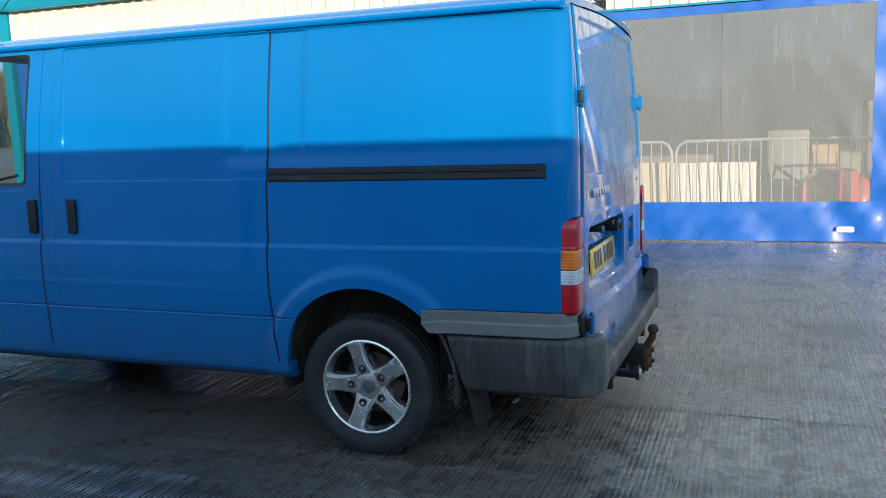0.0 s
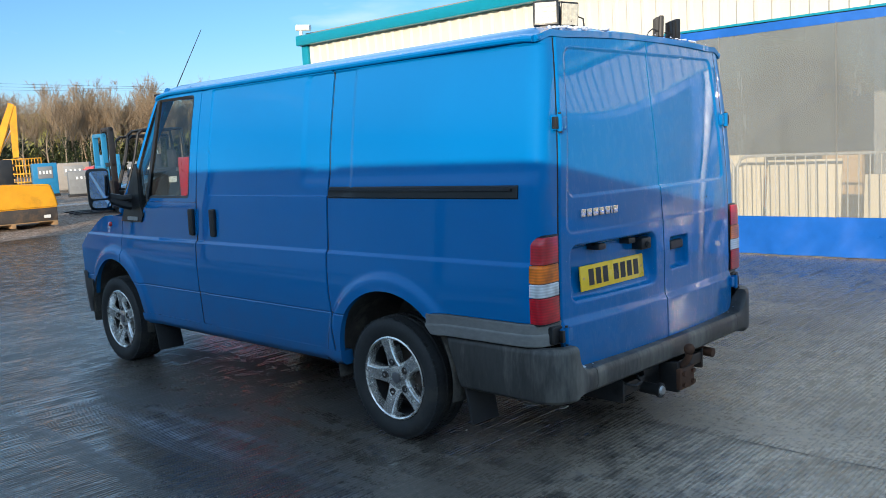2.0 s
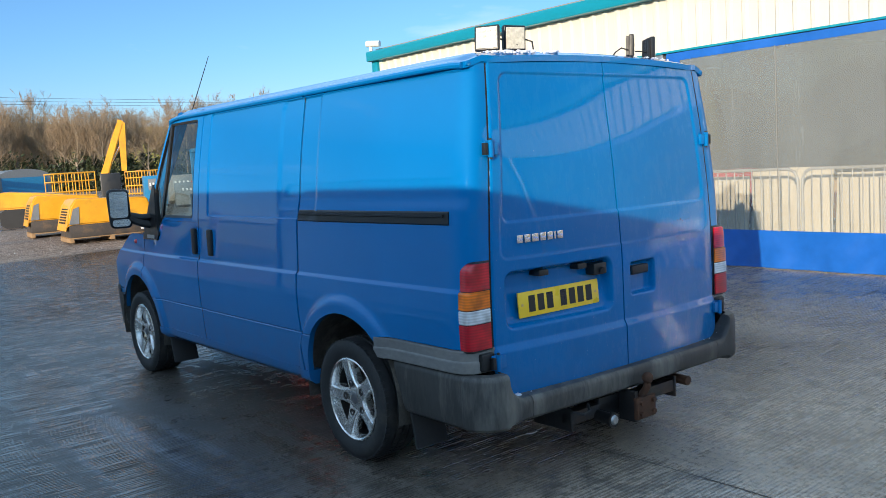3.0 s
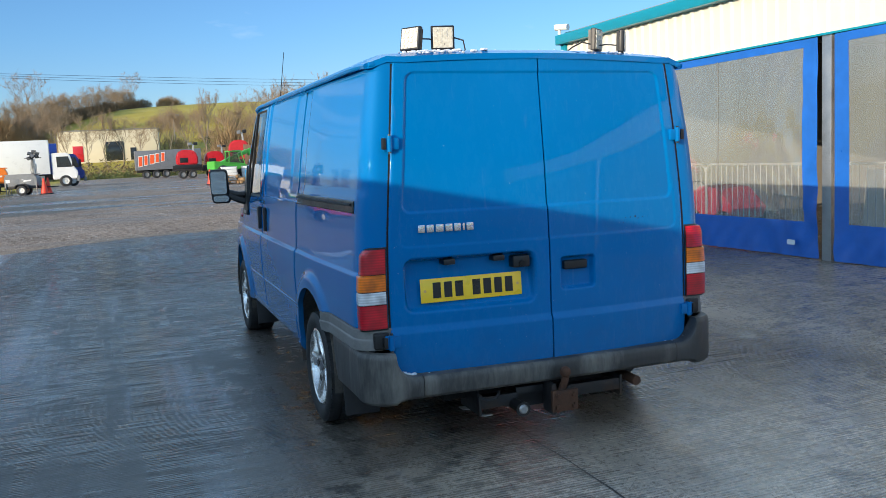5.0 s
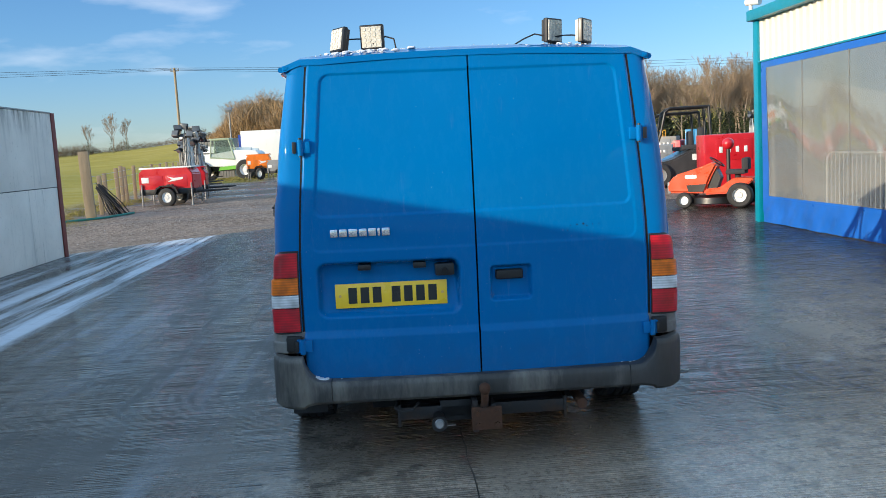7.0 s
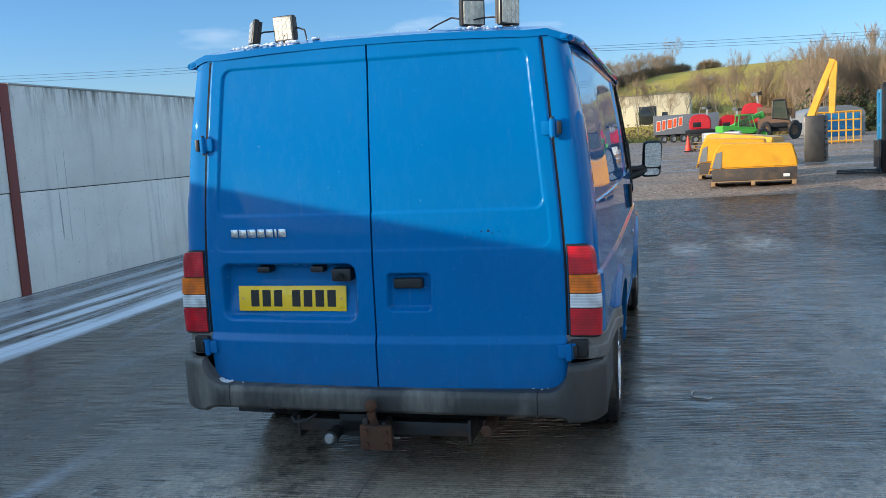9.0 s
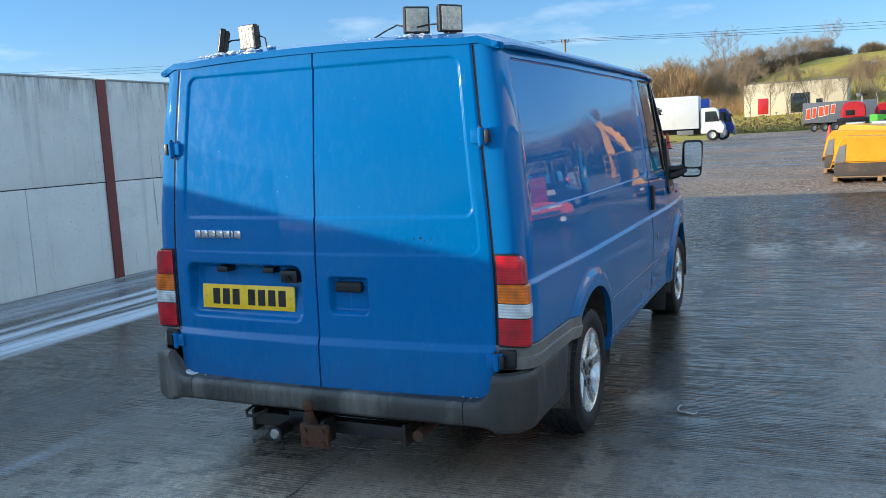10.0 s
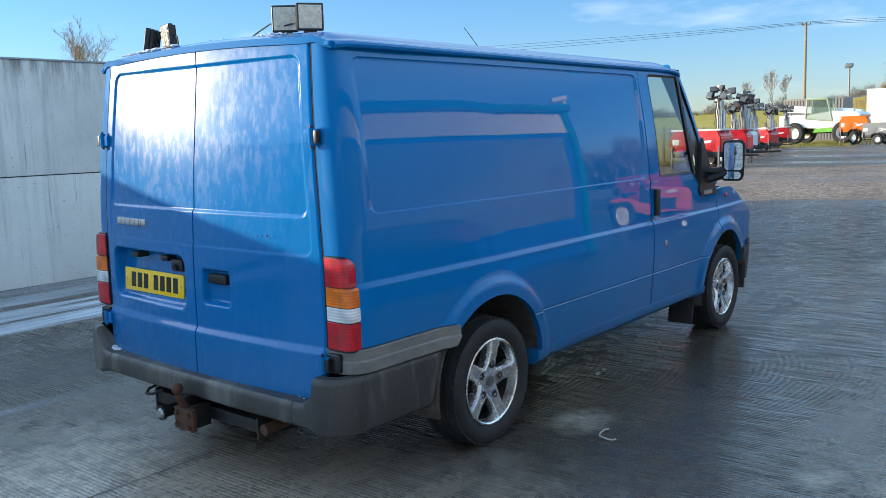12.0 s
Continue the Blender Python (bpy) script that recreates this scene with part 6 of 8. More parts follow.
# ---- light towers ----
FLOOD = mat("flood_glass", (0.10, 0.105, 0.11), 0.15, vary=0.3, coat=0.5)
MAST = mat("pale_grey_steel", (0.42, 0.43, 0.42), 0.5, 0.2, vary=0.3, scale=4)
JACK = mat("worn_steel", (0.26, 0.25, 0.24), 0.6, 0.3, vary=0.3)
def light_tower(m, paint, label, heads=4):
    """A towable light tower: hooded generator body on wheels, jacks, drawbar, folded mast with floodlights. Long side along local x."""
    e = thing("light_tower", label, "light tower", "parked light towers", m)
    bm = bmesh.new()
    prism(bm, [(-0.95, 0.55), (0.95, 0.55), (0.95, 1.05), (0.80, 1.25), (-0.80, 1.25), (-0.95, 1.12)], 0.95, lambda a, b, d: (a, d - 0.475, b))
    bmesh.ops.bevel(bm, geom=bm.edges[:], offset=0.03, segments=2, affect='EDGES')
    hood = part("hood", bm, paint, e)
    for x0, x1 in ((-0.80, -0.10), (0.0, 0.75)):
        bm = bmesh.new()
        box(bm, x0, x1, -0.483, -0.470, 0.62, 1.02, 0.006)
        part("door", bm, paint, hood)
    bm = bmesh.new()
    box(bm, -0.85, -0.60, -0.488, -0.474, 0.80, 0.98, 0.004)
    part("placard", bm, WHITE_P, hood, "small white placard")
    bm = bmesh.new()
    prism(bm, [(0.05, 0.80), (0.60, 0.88), (0.62, 0.95), (0.30, 0.93), (0.05, 0.99), (0.22, 0.89)], 0.006, lambda a, b, d: (a, d - 0.492, b))
    part("emblem", bm, WHITE_P, hood, "white emblem")
    bm = bmesh.new()
    box(bm, -0.93, 0.93, -0.45, 0.45, 1.245, 1.30, 0.02)
    part("lid", bm, WHITE_P if heads == 4 else paint, hood, "faded top lid")
    bm = bmesh.new()
    for x in (0.02, 0.16):
        box(bm, x, x + 0.10, -0.492, -0.478, 0.66, 0.73, 0.004)
    part("latch", bm, BLACK, hood)
    bm = bmesh.new()
    box(bm, -0.96, 0.96, -0.482, -0.46, 0.40, 0.585, 0.01)
    part("skirt", bm, BLACK, e, "black lower skirt")
    bm = bmesh.new()
    box(bm, -0.98, 1.0, -0.40, 0.40, 0.40, 0.56, 0.02)
    sweep(bm, [(0.95, 0.25, 0.45), (1.75, 0.0, 0.45), (0.95, -0.25, 0.45)], 0.035, 8)
    tube(bm, (1.7, 0, 0.45), (2.05, 0, 0.46), 0.03)
    part("chassis", bm, STEEL_D, e)
    for s in (-1, 1):
        wheel_on(e, 0.05, s * 0.60, 0.31, 0.31, 0.17, WHITE_P, label="small trailer wheel")
        bm = bmesh.new()
        prism(bm, [(-0.38, 0.42), (-0.30, 0.62), (-0.15, 0.70), (0.25, 0.70), (0.40, 0.62), (0.48, 0.42), (0.43, 0.42), (0.36, 0.58), (0.23, 0.66), (-0.13, 0.66), (-0.26, 0.58), (-0.33, 0.42)], 0.2, lambda a, b, d, s=s: (a, s * (0.50 + d), b))
        part("mudguard", bm, BLACK, e)
    for x in (-0.85, 0.9):
        for y in (-0.52, 0.52):
            bm = bmesh.new()
            tube(bm, (x, y, 0.02), (x, y, 0.75), 0.03, seg=8)
            tube(bm, (x, y, 0.0), (x, y, 0.03), 0.09, seg=10)
            part("jack_leg", bm, JACK, e)
    if not heads:
        return e
    bm = bmesh.new()
    box(bm, 0.60, 0.78, -0.08, 0.08, 0.55, 2.20, 0.01)
    box(bm, 0.79, 0.87, -0.05, 0.05, 0.6, 1.9, 0.01)
    box(bm, 0.56, 0.60, -0.05, 0.05, 1.2, 2.0, 0.01)
    box(bm, 0.60, 0.80, -0.10, 0.10, 1.75, 1.95, 0.02)
    part("mast", bm, MAST, e, "grey folded mast")
    lr = random.Random(heads * 7 + 1)
    for k in range(2):
        for i in range(heads):
            a = (i - (heads - 1) / 2) * 0.23 + lr.uniform(-0.05, 0.05)
            q = pose(0.69 + a, -0.05 + 0.24 * k + lr.uniform(-0.08, 0.08), 2.32 + 0.24 * k + lr.uniform(-0.08, 0.08), lr.uniform(-50, 40), lr.uniform(-20, 20), lr.uniform(-45, 45))
            bm = bmesh.new()
            box(bm, -0.135, 0.135, -0.05, 0.05, -0.10, 0.10, 0.02, 2, m=q)
            tube(bm, tuple(q @ Vector((0, 0.05, -0.06))), (0.69 + a * 0.8, 0.05, 2.25), 0.014, seg=6)
            lamp = part("floodlight", bm, MAST if (i + k) % 4 == 3 else BLACK, e, "floodlight head")
            bm = bmesh.new()
            box(bm, -0.12, 0.12, -0.062, -0.05, -0.085, 0.085, 0.006, 2, m=q)
            part("glass", bm, FLOOD, lamp, "grey floodlight glass")
    bm = bmesh.new()
    sweep(bm, [(0.69 - 0.48, 0.05, 2.25), (0.69 + 0.48, 0.05, 2.25)], 0.022, 6)
    tube(bm, (0.69, 0, 2.15), (0.69, 0.1, 2.6), 0.025)
    part("cross_bar", bm, STEEL_D, e)
    for i in range(3):
        bm = bmesh.new()
        sweep(bm, [(0.60 + 0.05 * i, -0.10, 0.9), (0.56 + 0.06 * i, -0.16, 1.5), (0.62 + 0.05 * i, -0.09, 2.3)], 0.012, 5)
        part("cable", bm, RUBBER, e)
    return e


t_red = light_tower(pose(-23.8, -7.2, 0.167, 0, 0, 84) @ Matrix.Diagonal((0.9, 0.9, 0.95, 1)), RED_P, "red towable light tower with folded mast, parked on gravel")
t_red2 = light_tower(pose(-26.4, -7.45, 0.206, 0, 0, 96) @ Matrix.Diagonal((0.884, 0.884, 0.884, 1)), RED_P, "red towable light tower with folded mast, parked on gravel", 3)
for i, (x, y, k) in enumerate(((-27.74, -8.13, 0.86), (-31.91, -8.88, 0.82), (-33.96, -8.86, 0.81), (-35.85, -9.43, 0.79), (-37.78, -10.03, 0.77), (-39.57, -9.94, 0.76))):
    copy_thing(t_red if i % 2 else t_red2, pose(x, y, hill(x, y), 0, 0, 84 + 16 * math.sin(i * 1.7)) @ Matrix.Diagonal((k, k, k * (1 + 0.06 * math.sin(i * 3.1)), 1)))
light_tower(pose(-29.91, -8.46, 0.259, 0, 0, 86) @ Matrix.Diagonal((0.842, 0.842, 0.842, 1)), WHITE_P, "white towable light tower with folded mast, parked on gravel")
light_tower(pose(-41.29, -5.75, 0.407, 0, 0, 80) @ Matrix.Diagonal((0.766, 0.766, 0.766, 1)), GREY_P, "grey towable light tower with folded mast, parked on gravel", 3)
light_tower(pose(-42.11, -7.06, 0.405, 0, 0, 92) @ Matrix.Diagonal((0.652, 0.767, 1.035, 1)), ORANGE_P, "orange towable generator with a hinged hood, parked on gravel", 0)


# ---- fence and cable bundle by the field ----
def fence_post(x, y, h, w, d):
    e = thing("fence_post", "weathered timber fence post beside the field", "fence post", "field fence posts", pose(x, y, hill(x, y) - 0.05, random.uniform(-2, 2), random.uniform(-2, 2), 12))
    bm = bmesh.new()
    vs = box(bm, -w / 2, w / 2, -d / 2, d / 2, 0, h, 0.015)
    part("post", bm, WOOD, e)
    return e


fence_post(-19.35, -8.25, 1.85, 0.14, 0.26)
for x, y, h in ((-21.0, -8.5, 1.15), (-21.95, -8.65, 1.2), (-24.3, -9.0, 1.3), (-25.4, -9.2, 1.35), (-26.3, -9.33, 1.3), (-28.2, -9.6, 1.3), (-31.0, -10.05, 1.2), (-34.2, -10.5, 1.25), (-37.5, -11.0, 1.2), (-41.0, -11.6, 1.25), (-44.6, -12.1, 1.2), (-48.2, -12.7, 1.2)):
    fence_post(x, y, h, 0.12, 0.12)
bm = bmesh.new()
for z in (0.35, 0.65, 0.95, 1.15):
    sweep(bm, [(-19.35, -8.25, z + 0.1), (-28.2, -9.6, z + 0.24), (-41.0, -11.6, z + 0.43), (-48.2, -12.7, z + 0.47)], 0.005, 4)
tagged(link_mesh("fence_wire", bm, GALV), "thin wires strung along the field fence", "wire")
bm = bmesh.new()
rng = random.Random(9)
for i in range(44):
    a, w = rng.uniform(0, 0.35), rng.gauss(0, 0.05)
    x0, y0 = -20.85 + rng.uniform(-0.08, 0.12), -8.42 + rng.uniform(-0.06, 0.08)
    pts = [(x0, y0 - 0.05, 0.95 + w), (x0 + 0.05, y0 + 0.05 + 0.3 * a, 0.75 + w), (x0 + 0.12, y0 + 0.15 + a, 0.42 + w), (x0 + 0.15, y0 + 0.25 + 1.3 * a, 0.17), (x0 + 0.1, y0 + 0.15 + a, 0.12)]
    sweep(bm, pts, 0.014, 5)
tagged(link_mesh("cable_bundle", bm, RUBBER), "bundle of black cables hung on a fence post", "cables")
bm = bmesh.new()
sweep(bm, [(x, y, hill(x, y) + 0.03) for x, y in ((-17.6, -9.6), (-18.2, -9.1), (-18.7, -8.7), (-19.4, -7.9), (-20.6, -7.5))], 0.03, 6)
tagged(link_mesh("hose", bm, mat("green_hose", (0.02, 0.22, 0.18), 0.5)), "green hose lying in the grass by the post", "hose")


# ---- road vehicles far off ----
def box_truck(m, paint_cab, paint_box, label, length=7.6, box_h=3.35):
    """Local x ahead, wheels on z = 0."""
    e = thing("box_truck", label, "truck", at=m)
    solid("cargo_box", e, paint_box, (-length + 2.0, 0.0, -1.15, 1.15, 0.95, box_h), bev=0.03)
    bm = bmesh.new()
    prism(bm, [(0.12, 0.55), (1.75, 0.55), (1.82, 1.05), (1.62, 1.35), (1.35, 2.25), (1.15, 2.42), (0.12, 2.42)], 2.1, lambda a, b, d: (a, d - 1.05, b))
    bmesh.ops.bevel(bm, geom=bm.edges[:], offset=0.05, segments=2, affect='EDGES')
    cab = part("cab", bm, paint_cab, e)
    bm = bmesh.new()
    prism(bm, [(1.66, 1.38), (1.40, 2.20), (1.37, 2.20), (1.63, 1.38)], 1.8, lambda a, b, d: (a + 0.03, d - 0.9, b))
    part("windscreen", bm, WIN, cab)
    for s in (-1, 1):
        bm = bmesh.new()
        prism(bm, [(0.45, 1.40), (1.45, 1.40), (1.22, 2.15), (0.45, 2.15)], 0.02, lambda a, b, d, s=s: (a, s * (1.045 + d), b))
        part("side_window", bm, WIN, cab)
        bm = bmesh.new()
        box(bm, 1.45, 1.6, s * 1.12, s * 1.30, 1.45, 2.0, 0.03)
        part("mirror", bm, BLACK, cab)
        wheel_on(e, 0.95, s * 0.95, 0.42, 0.42, 0.24, WHITE_P)
        wheel_on(e, -length + 3.6, s * 0.95, 0.42, 0.42, 0.30, GREY_P)
        bm = bmesh.new()
        box(bm, -1.6, -0.4, s * 0.75, s * 1.0, 0.5, 0.85, 0.03)
        part("fuel_tank", bm, GREY_P, e)
    bm = bmesh.new()
    box(bm, -length + 2.0, 1.3, -0.45, 0.45, 0.55, 0.92, 0.02)
    part("chassis", bm, STEEL_D, e)
    bm = bmesh.new()
    box(bm, 1.70, 1.90, -1.03, 1.03, 0.35, 0.75, 0.05)
    part("bumper", bm, GREY_P, cab)
    return e


box_truck(pose(-65.6, -5.89, 0.31, 0, 0, 92) @ Matrix.Diagonal((1.018, 1.018, 1.018, 1)), TRUCK_W, TRUCK_W, "white box lorry parked at the far edge of the yard")
box_truck(pose(-69.8, -5.55, 0.26, 0, 0, 92) @ Matrix.Diagonal((1.02, 1.02, 1.02, 1)), NAVY_P, NAVY_P, "blue box lorry parked behind the white lorry", 8.8, 3.25)


def trailer(m):
    e = thing("curtain_trailer", "grey curtain-sided trailer with orange lettering blocks", "trailer", at=m)
    solid("body", e, mat("trailer_curtain", (0.15, 0.16, 0.18), 0.35, vary=0.2), (-4.2, 4.2, -1.25, 1.25, 1.05, 3.5), bev=0.04)
    for i, w in enumerate((0.55, 0.5, 0.62, 0.5, 0.5)):
        bm = bmesh.new()
        a, z0, z1 = -3.9 + i * 0.72, 1.45 + 0.14 * i, 2.85 + 0.10 * i
        prism(bm, [(a, z0), (a + w, z0 + 0.06), (a + w + 0.1, z1), (a + 0.1, z1 - 0.04)], 0.02, lambda p, q, d: (p, -1.275 + d, q))
        block = part("lettering_block", bm, mat("sign_white", (0.75, 0.74, 0.72), 0.5), e, "white-edged orange block")
        bm = bmesh.new()
        prism(bm, [(a + 0.06, z0 + 0.08), (a + w - 0.05, z0 + 0.13), (a + w + 0.03, z1 - 0.1), (a + 0.14, z1 - 0.13)], 0.01, lambda p, q, d: (p, -1.285 + d, q))
        part("block_face", bm, mat("sign_orange", (0.80, 0.10, 0.02), 0.5), block)
    bm = bmesh.new()
    lathe(bm, [(0.0, 0.0), (0.38, 0.0), (0.38, 0.02), (0.0, 0.02)], 20, 'y', (2.4, -1.28, 2.3), False)
    part("emblem", bm, WHITE_P, e, "white round emblem")
    for i in range(3):
        for s in (-1, 1):
            wheel_on(e, -2.9 + i * 1.25, s * 1.0, 0.5, 0.5, 0.3)
    for s in (-1, 1):
        bm = bmesh.new()
        box(bm, 2.4, 2.6, s * 0.7, s * 0.85, 0.0, 1.1)
        part("landing_leg", bm, STEEL_D, e)
    solid("chassis", e, STEEL_D, (-4.1, 4.1, -0.5, 0.5, 0.75, 1.06))
    return e


trailer(pose(-103.0, 4.7, 0.10, 0, 0, 91) @ Matrix.Diagonal((0.88, 0.95, 0.92, 1)))


def telehandler(m, paint, trim, label, boom=8, frame_paint=None, body=None, stripe=None, reach=3.0):
    """Boom lift truck, local x ahead."""
    e = thing("telehandler", label, "telehandler", at=m)
    solid("chassis", e, STEEL_D, (-1.9, 2.0, -0.6, 0.6, 0.55, 0.95))
    bm = bmesh.new()
    prism(bm, body or [(-2.1, 0.75), (-0.9, 0.65), (-0.7, 0.95), (0.6, 0.95), (0.8, 0.7), (1.0, 1.1), (0.4, 1.35), (-2.1, 1.55)], 1.9, lambda a, b, d: (a, d - 0.95, b))
    bmesh.ops.bevel(bm, geom=bm.edges[:], offset=0.04, segments=2, affect='EDGES')
    part("body", bm, paint, e)
    bm = bmesh.new()
    prism(bm, stripe or [(-0.75, 0.80), (0.55, 0.80), (0.80, 1.0), (0.45, 1.05), (-0.75, 1.05)], 0.03, lambda a, b, d: (a, -0.98 + d, b))
    part("side_stripe", bm, trim, e)
    bm = bmesh.new()
    posts4 = [(-0.75, 1.35), (0.75, 1.2), (0.45, 2.35), (-0.65, 2.35)]
    for y in (-0.95, -0.05):
        for a, b in zip(posts4, posts4[1:] + posts4[:1]):
            tube(bm, (a[0], y, a[1]), (b[0], y, b[1]), 0.045, seg=8)
    box(bm, -0.72, 0.52, -1.0, 0.0, 2.34, 2.42, 0.03)
    cab = part("cab_frame", bm, frame_paint or trim, e)
    for y0 in (-0.955, -0.045):
        bm = bmesh.new()
        prism(bm, [(-0.7, 1.38), (0.70, 1.25), (0.42, 2.32), (-0.62, 2.32)], 0.01, lambda a, b, d: (a, y0 + d, b))
        part("cab_glass", bm, GLASS, cab)
    bm = bmesh.new()
    box(bm, -2.2, reach, 0.05, 0.45, -0.18, 0.18, 0.03, m=pose(0, 0, 1.75, 0, boom, 0))
    box(bm, reach, reach + 0.4, 0.1, 0.4, -0.45, 0.14, 0.03, m=pose(0, 0, 1.75, 0, boom, 0))
    part("boom", bm, paint, e)
    for x in (-1.35, 1.35):
        for y in (-0.95, 0.95):
            wheel_on(e, x, y, 0.58, 0.58, 0.4, paint)
    for y in (-0.4, 0.4):
        bm = bmesh.new()
        box(bm, reach, reach + 1.1, y - 0.06, y + 0.06, 0.15, 0.2)
        box(bm, reach - 0.05, reach + 0.02, y - 0.06, y + 0.06, 0.15, 0.95)
        part("fork", bm, STEEL_D, e)
    return e


LIME = mat("lime_paint", (0.18, 0.50, 0.06), 0.4, vary=0.15)
telehandler(pose(-45.49, -9.35, 0.398, 0, 0, 86) @ Matrix.Diagonal((0.895, 0.895, 0.972, 1)), TRUCK_W, LIME, "white and lime telehandler parked by the light towers", 4, mat("pale_green_frame", (0.34, 0.42, 0.30), 0.5), [(-2.3, 0.95), (-0.75, 0.85), (0.2, 0.80), (1.5, 0.85), (2.3, 1.45), (2.1, 1.62), (0.7, 1.72), (-0.75, 1.55), (-2.3, 1.55)], [(-0.3, 0.60), (1.45, 0.66), (2.2, 1.38), (2.0, 1.38), (1.35, 0.86), (-0.2, 0.80)], 1.6)
telehandler(pose(-76.0, 8.6, 0.10, 0, 0, 105), GREEN_P, GREEN_P, "green telehandler parked among plant", -22, reach=1.6)
LOADER_P = mat("rusty_brown_paint", (0.16, 0.09, 0.055), 0.7, vary=0.4)
telehandler(pose(-80.0, 12.2, 0.08, 0, 0, 80) @ Matrix.Diagonal((0.9, 1.0, 1.5, 1)), LOADER_P, BLACK, "rusty brown loader with a tall black cab at the yard's back", 3, reach=1.0)


def loaded_trailer(m, label, lean=0.0):
    """A dark drop-side trailer carrying a round-hooded red machine with a short mast, long side along local x."""
    e = thing("plant_trailer", label, "trailer", "loaded plant trailers", m)
    solid("bed", e, STEEL_D, (-1.45, 1.45, -0.9, 0.9, 0.75, 0.98))
    solid("side_board", e, BLACK, (-1.45, 1.45, -0.95, -0.90, 0.98, 1.35), bev=0.01)
    for x in (-0.5, 0.45):
        for y in (-0.85, 0.85):
            wheel_on(e, x, y, 0.42, 0.42, 0.26, GREY_P)
    bm = bmesh.new()
    prism(bm, [(-1.05, 1.36), (1.05, 1.36), (1.10, 1.8), (1.05, 2.35), (0.80, 2.75), (0.2, 2.9), (-0.6, 2.85), (-0.95, 2.6), (-1.10, 2.0)], 1.3, lambda a, b, d: (a, d - 0.65, b))
    bmesh.ops.bevel(bm, geom=bm.edges[:], offset=0.12, segments=3, affect='EDGES')
    hood = part("hood", bm, RED_P, e, "rounded red hood")
    solid("hood_vent", hood, BLACK, (-0.7, 0.1, -0.67, -0.64, 1.6, 2.1), bev=0.01)
    solid("skid", e, BLACK, (-1.2, 1.2, -0.6, 0.6, 0.98, 1.40))
    bm = bmesh.new()
    box(bm, 0.62, 0.80, -0.1, 0.1, 1.4, 3.45, 0.02, m=pose(0, 0, 0, 0, lean, 0))
    part("mast", bm, MAST, e)
    for k in (-0.3, 0.25):
        bm = bmesh.new()
        box(bm, 0.5 + k, 0.9 + k, -0.2, 0.1, 3.35, 3.62, 0.03, m=pose(0, 0, 0, 0, lean, 0))
        part("floodlight", bm, BLACK if k > 0 else GREY_P, e)
    return e


loaded_trailer(pose(-88.0, 5.6, 0.08, 0, 0, 88), "dark trailer carrying a red round-hooded machine")
loaded_trailer(pose(-88.6, 8.4, 0.08, 0, 0, 91) @ Matrix.Diagonal((0.9, 0.95, 0.92, 1)), "dark trailer carrying a red machine with a short mast", 4)
loaded_trailer(pose(-81.5, 10.0, 0.08, 0, 0, 84) @ Matrix.Diagonal((0.95, 0.95, 1.22, 1)), "tall dark trailer carrying a red machine with a mast", -5)


def traffic_cone(x, y):
    e = thing("traffic_cone", "plain red traffic cone on the stony yard", "traffic cone", "traffic cones", pose(x, y, yard_z(x) - 0.02))
    bm = bmesh.new()
    box(bm, -0.22, 0.22, -0.22, 0.22, 0, 0.05, 0.02)
    part("base", bm, BLACK, e)
    bm = bmesh.new()
    tube(bm, (0, 0, 0.04), (0, 0, 0.78), 0.17, 0.03, seg=18)
    part("cone", bm, CONE_R, e)


for x, y in ((-40.46, 2.75), (-40.85, -4.83), (-41.29, -4.68)):
    traffic_cone(x, y)


# ---- yellow hoods on pallets ----
def pallet(e, x0, x1, y0, y1):
    for i in range(5):
        bm = bmesh.new()
        a = y0 + (y1 - y0) * i / 4.6
        box(bm, x0, x1, a, a + 0.11, 0.12, 0.145, 0.003)
        part("deck_board", bm, PALLET, e)
    for i in range(3):
        bm = bmesh.new()
        a = x0 + (x1 - x0 - 0.1) * i / 2
        box(bm, a, a + 0.10, y0, y1, 0.02, 0.12, 0.003)
        part("bearer", bm, PALLET, e)


def plant_hood(m, label):
    """A big engine hood: sloped yellow shell over a dark lower body on a pallet; its broad side towards local -y."""
    e = thing("engine_hood", label, "engine hood", "yellow hoods on pallets", m)
    pallet(e, -1.0, 1.0, -0.6, 0.6)
    bm = bmesh.new()
    box(bm, -0.98, 1.02, -0.58, 0.58, 0.147, 0.48, 0.02)
    part("lower_body", bm, mat("grimy_steel", (0.06, 0.05, 0.045), 0.7, vary=0.5, scale=4, stain=(0.14, 0.09, 0.05)), e)
    bm = bmesh.new()
    prism(bm, [(-1.08, 0.30), (-1.0, 0.48), (1.05, 0.48), (1.02, 0.72), (0.92, 1.08), (-0.78, 1.16), (-0.92, 0.95)], 1.2, lambda a, b, d: (a, d - 0.6, b))
    bmesh.ops.bevel(bm, geom=bm.edges[:], offset=0.035, segments=3, affect='EDGES')
    shell = part("shell", bm, YELLOW_P, e)
    bm = bmesh.new()
    for i in range(6):
        box(bm, -1.04 + 0.02 * i, -1.0 + 0.02 * i, -0.35, 0.35, 0.52 + 0.07 * i, 0.56 + 0.07 * i)
    part("louvre", bm, BLACK, shell)
    bm = bmesh.new()
    prism(bm, [(-0.98, 0.50), (-0.75, 0.50), (-0.72, 0.95), (-0.86, 0.90)], 0.02, lambda a, b, d: (a, -0.61 + d, b))
    part("side_vent", bm, GREY_P, shell)
    bm = bmesh.new()
    box(bm, 0.70, 0.85, -0.59, -0.575, 0.22, 0.30)
    part("placard", bm, WHITE_P, e)
    return e


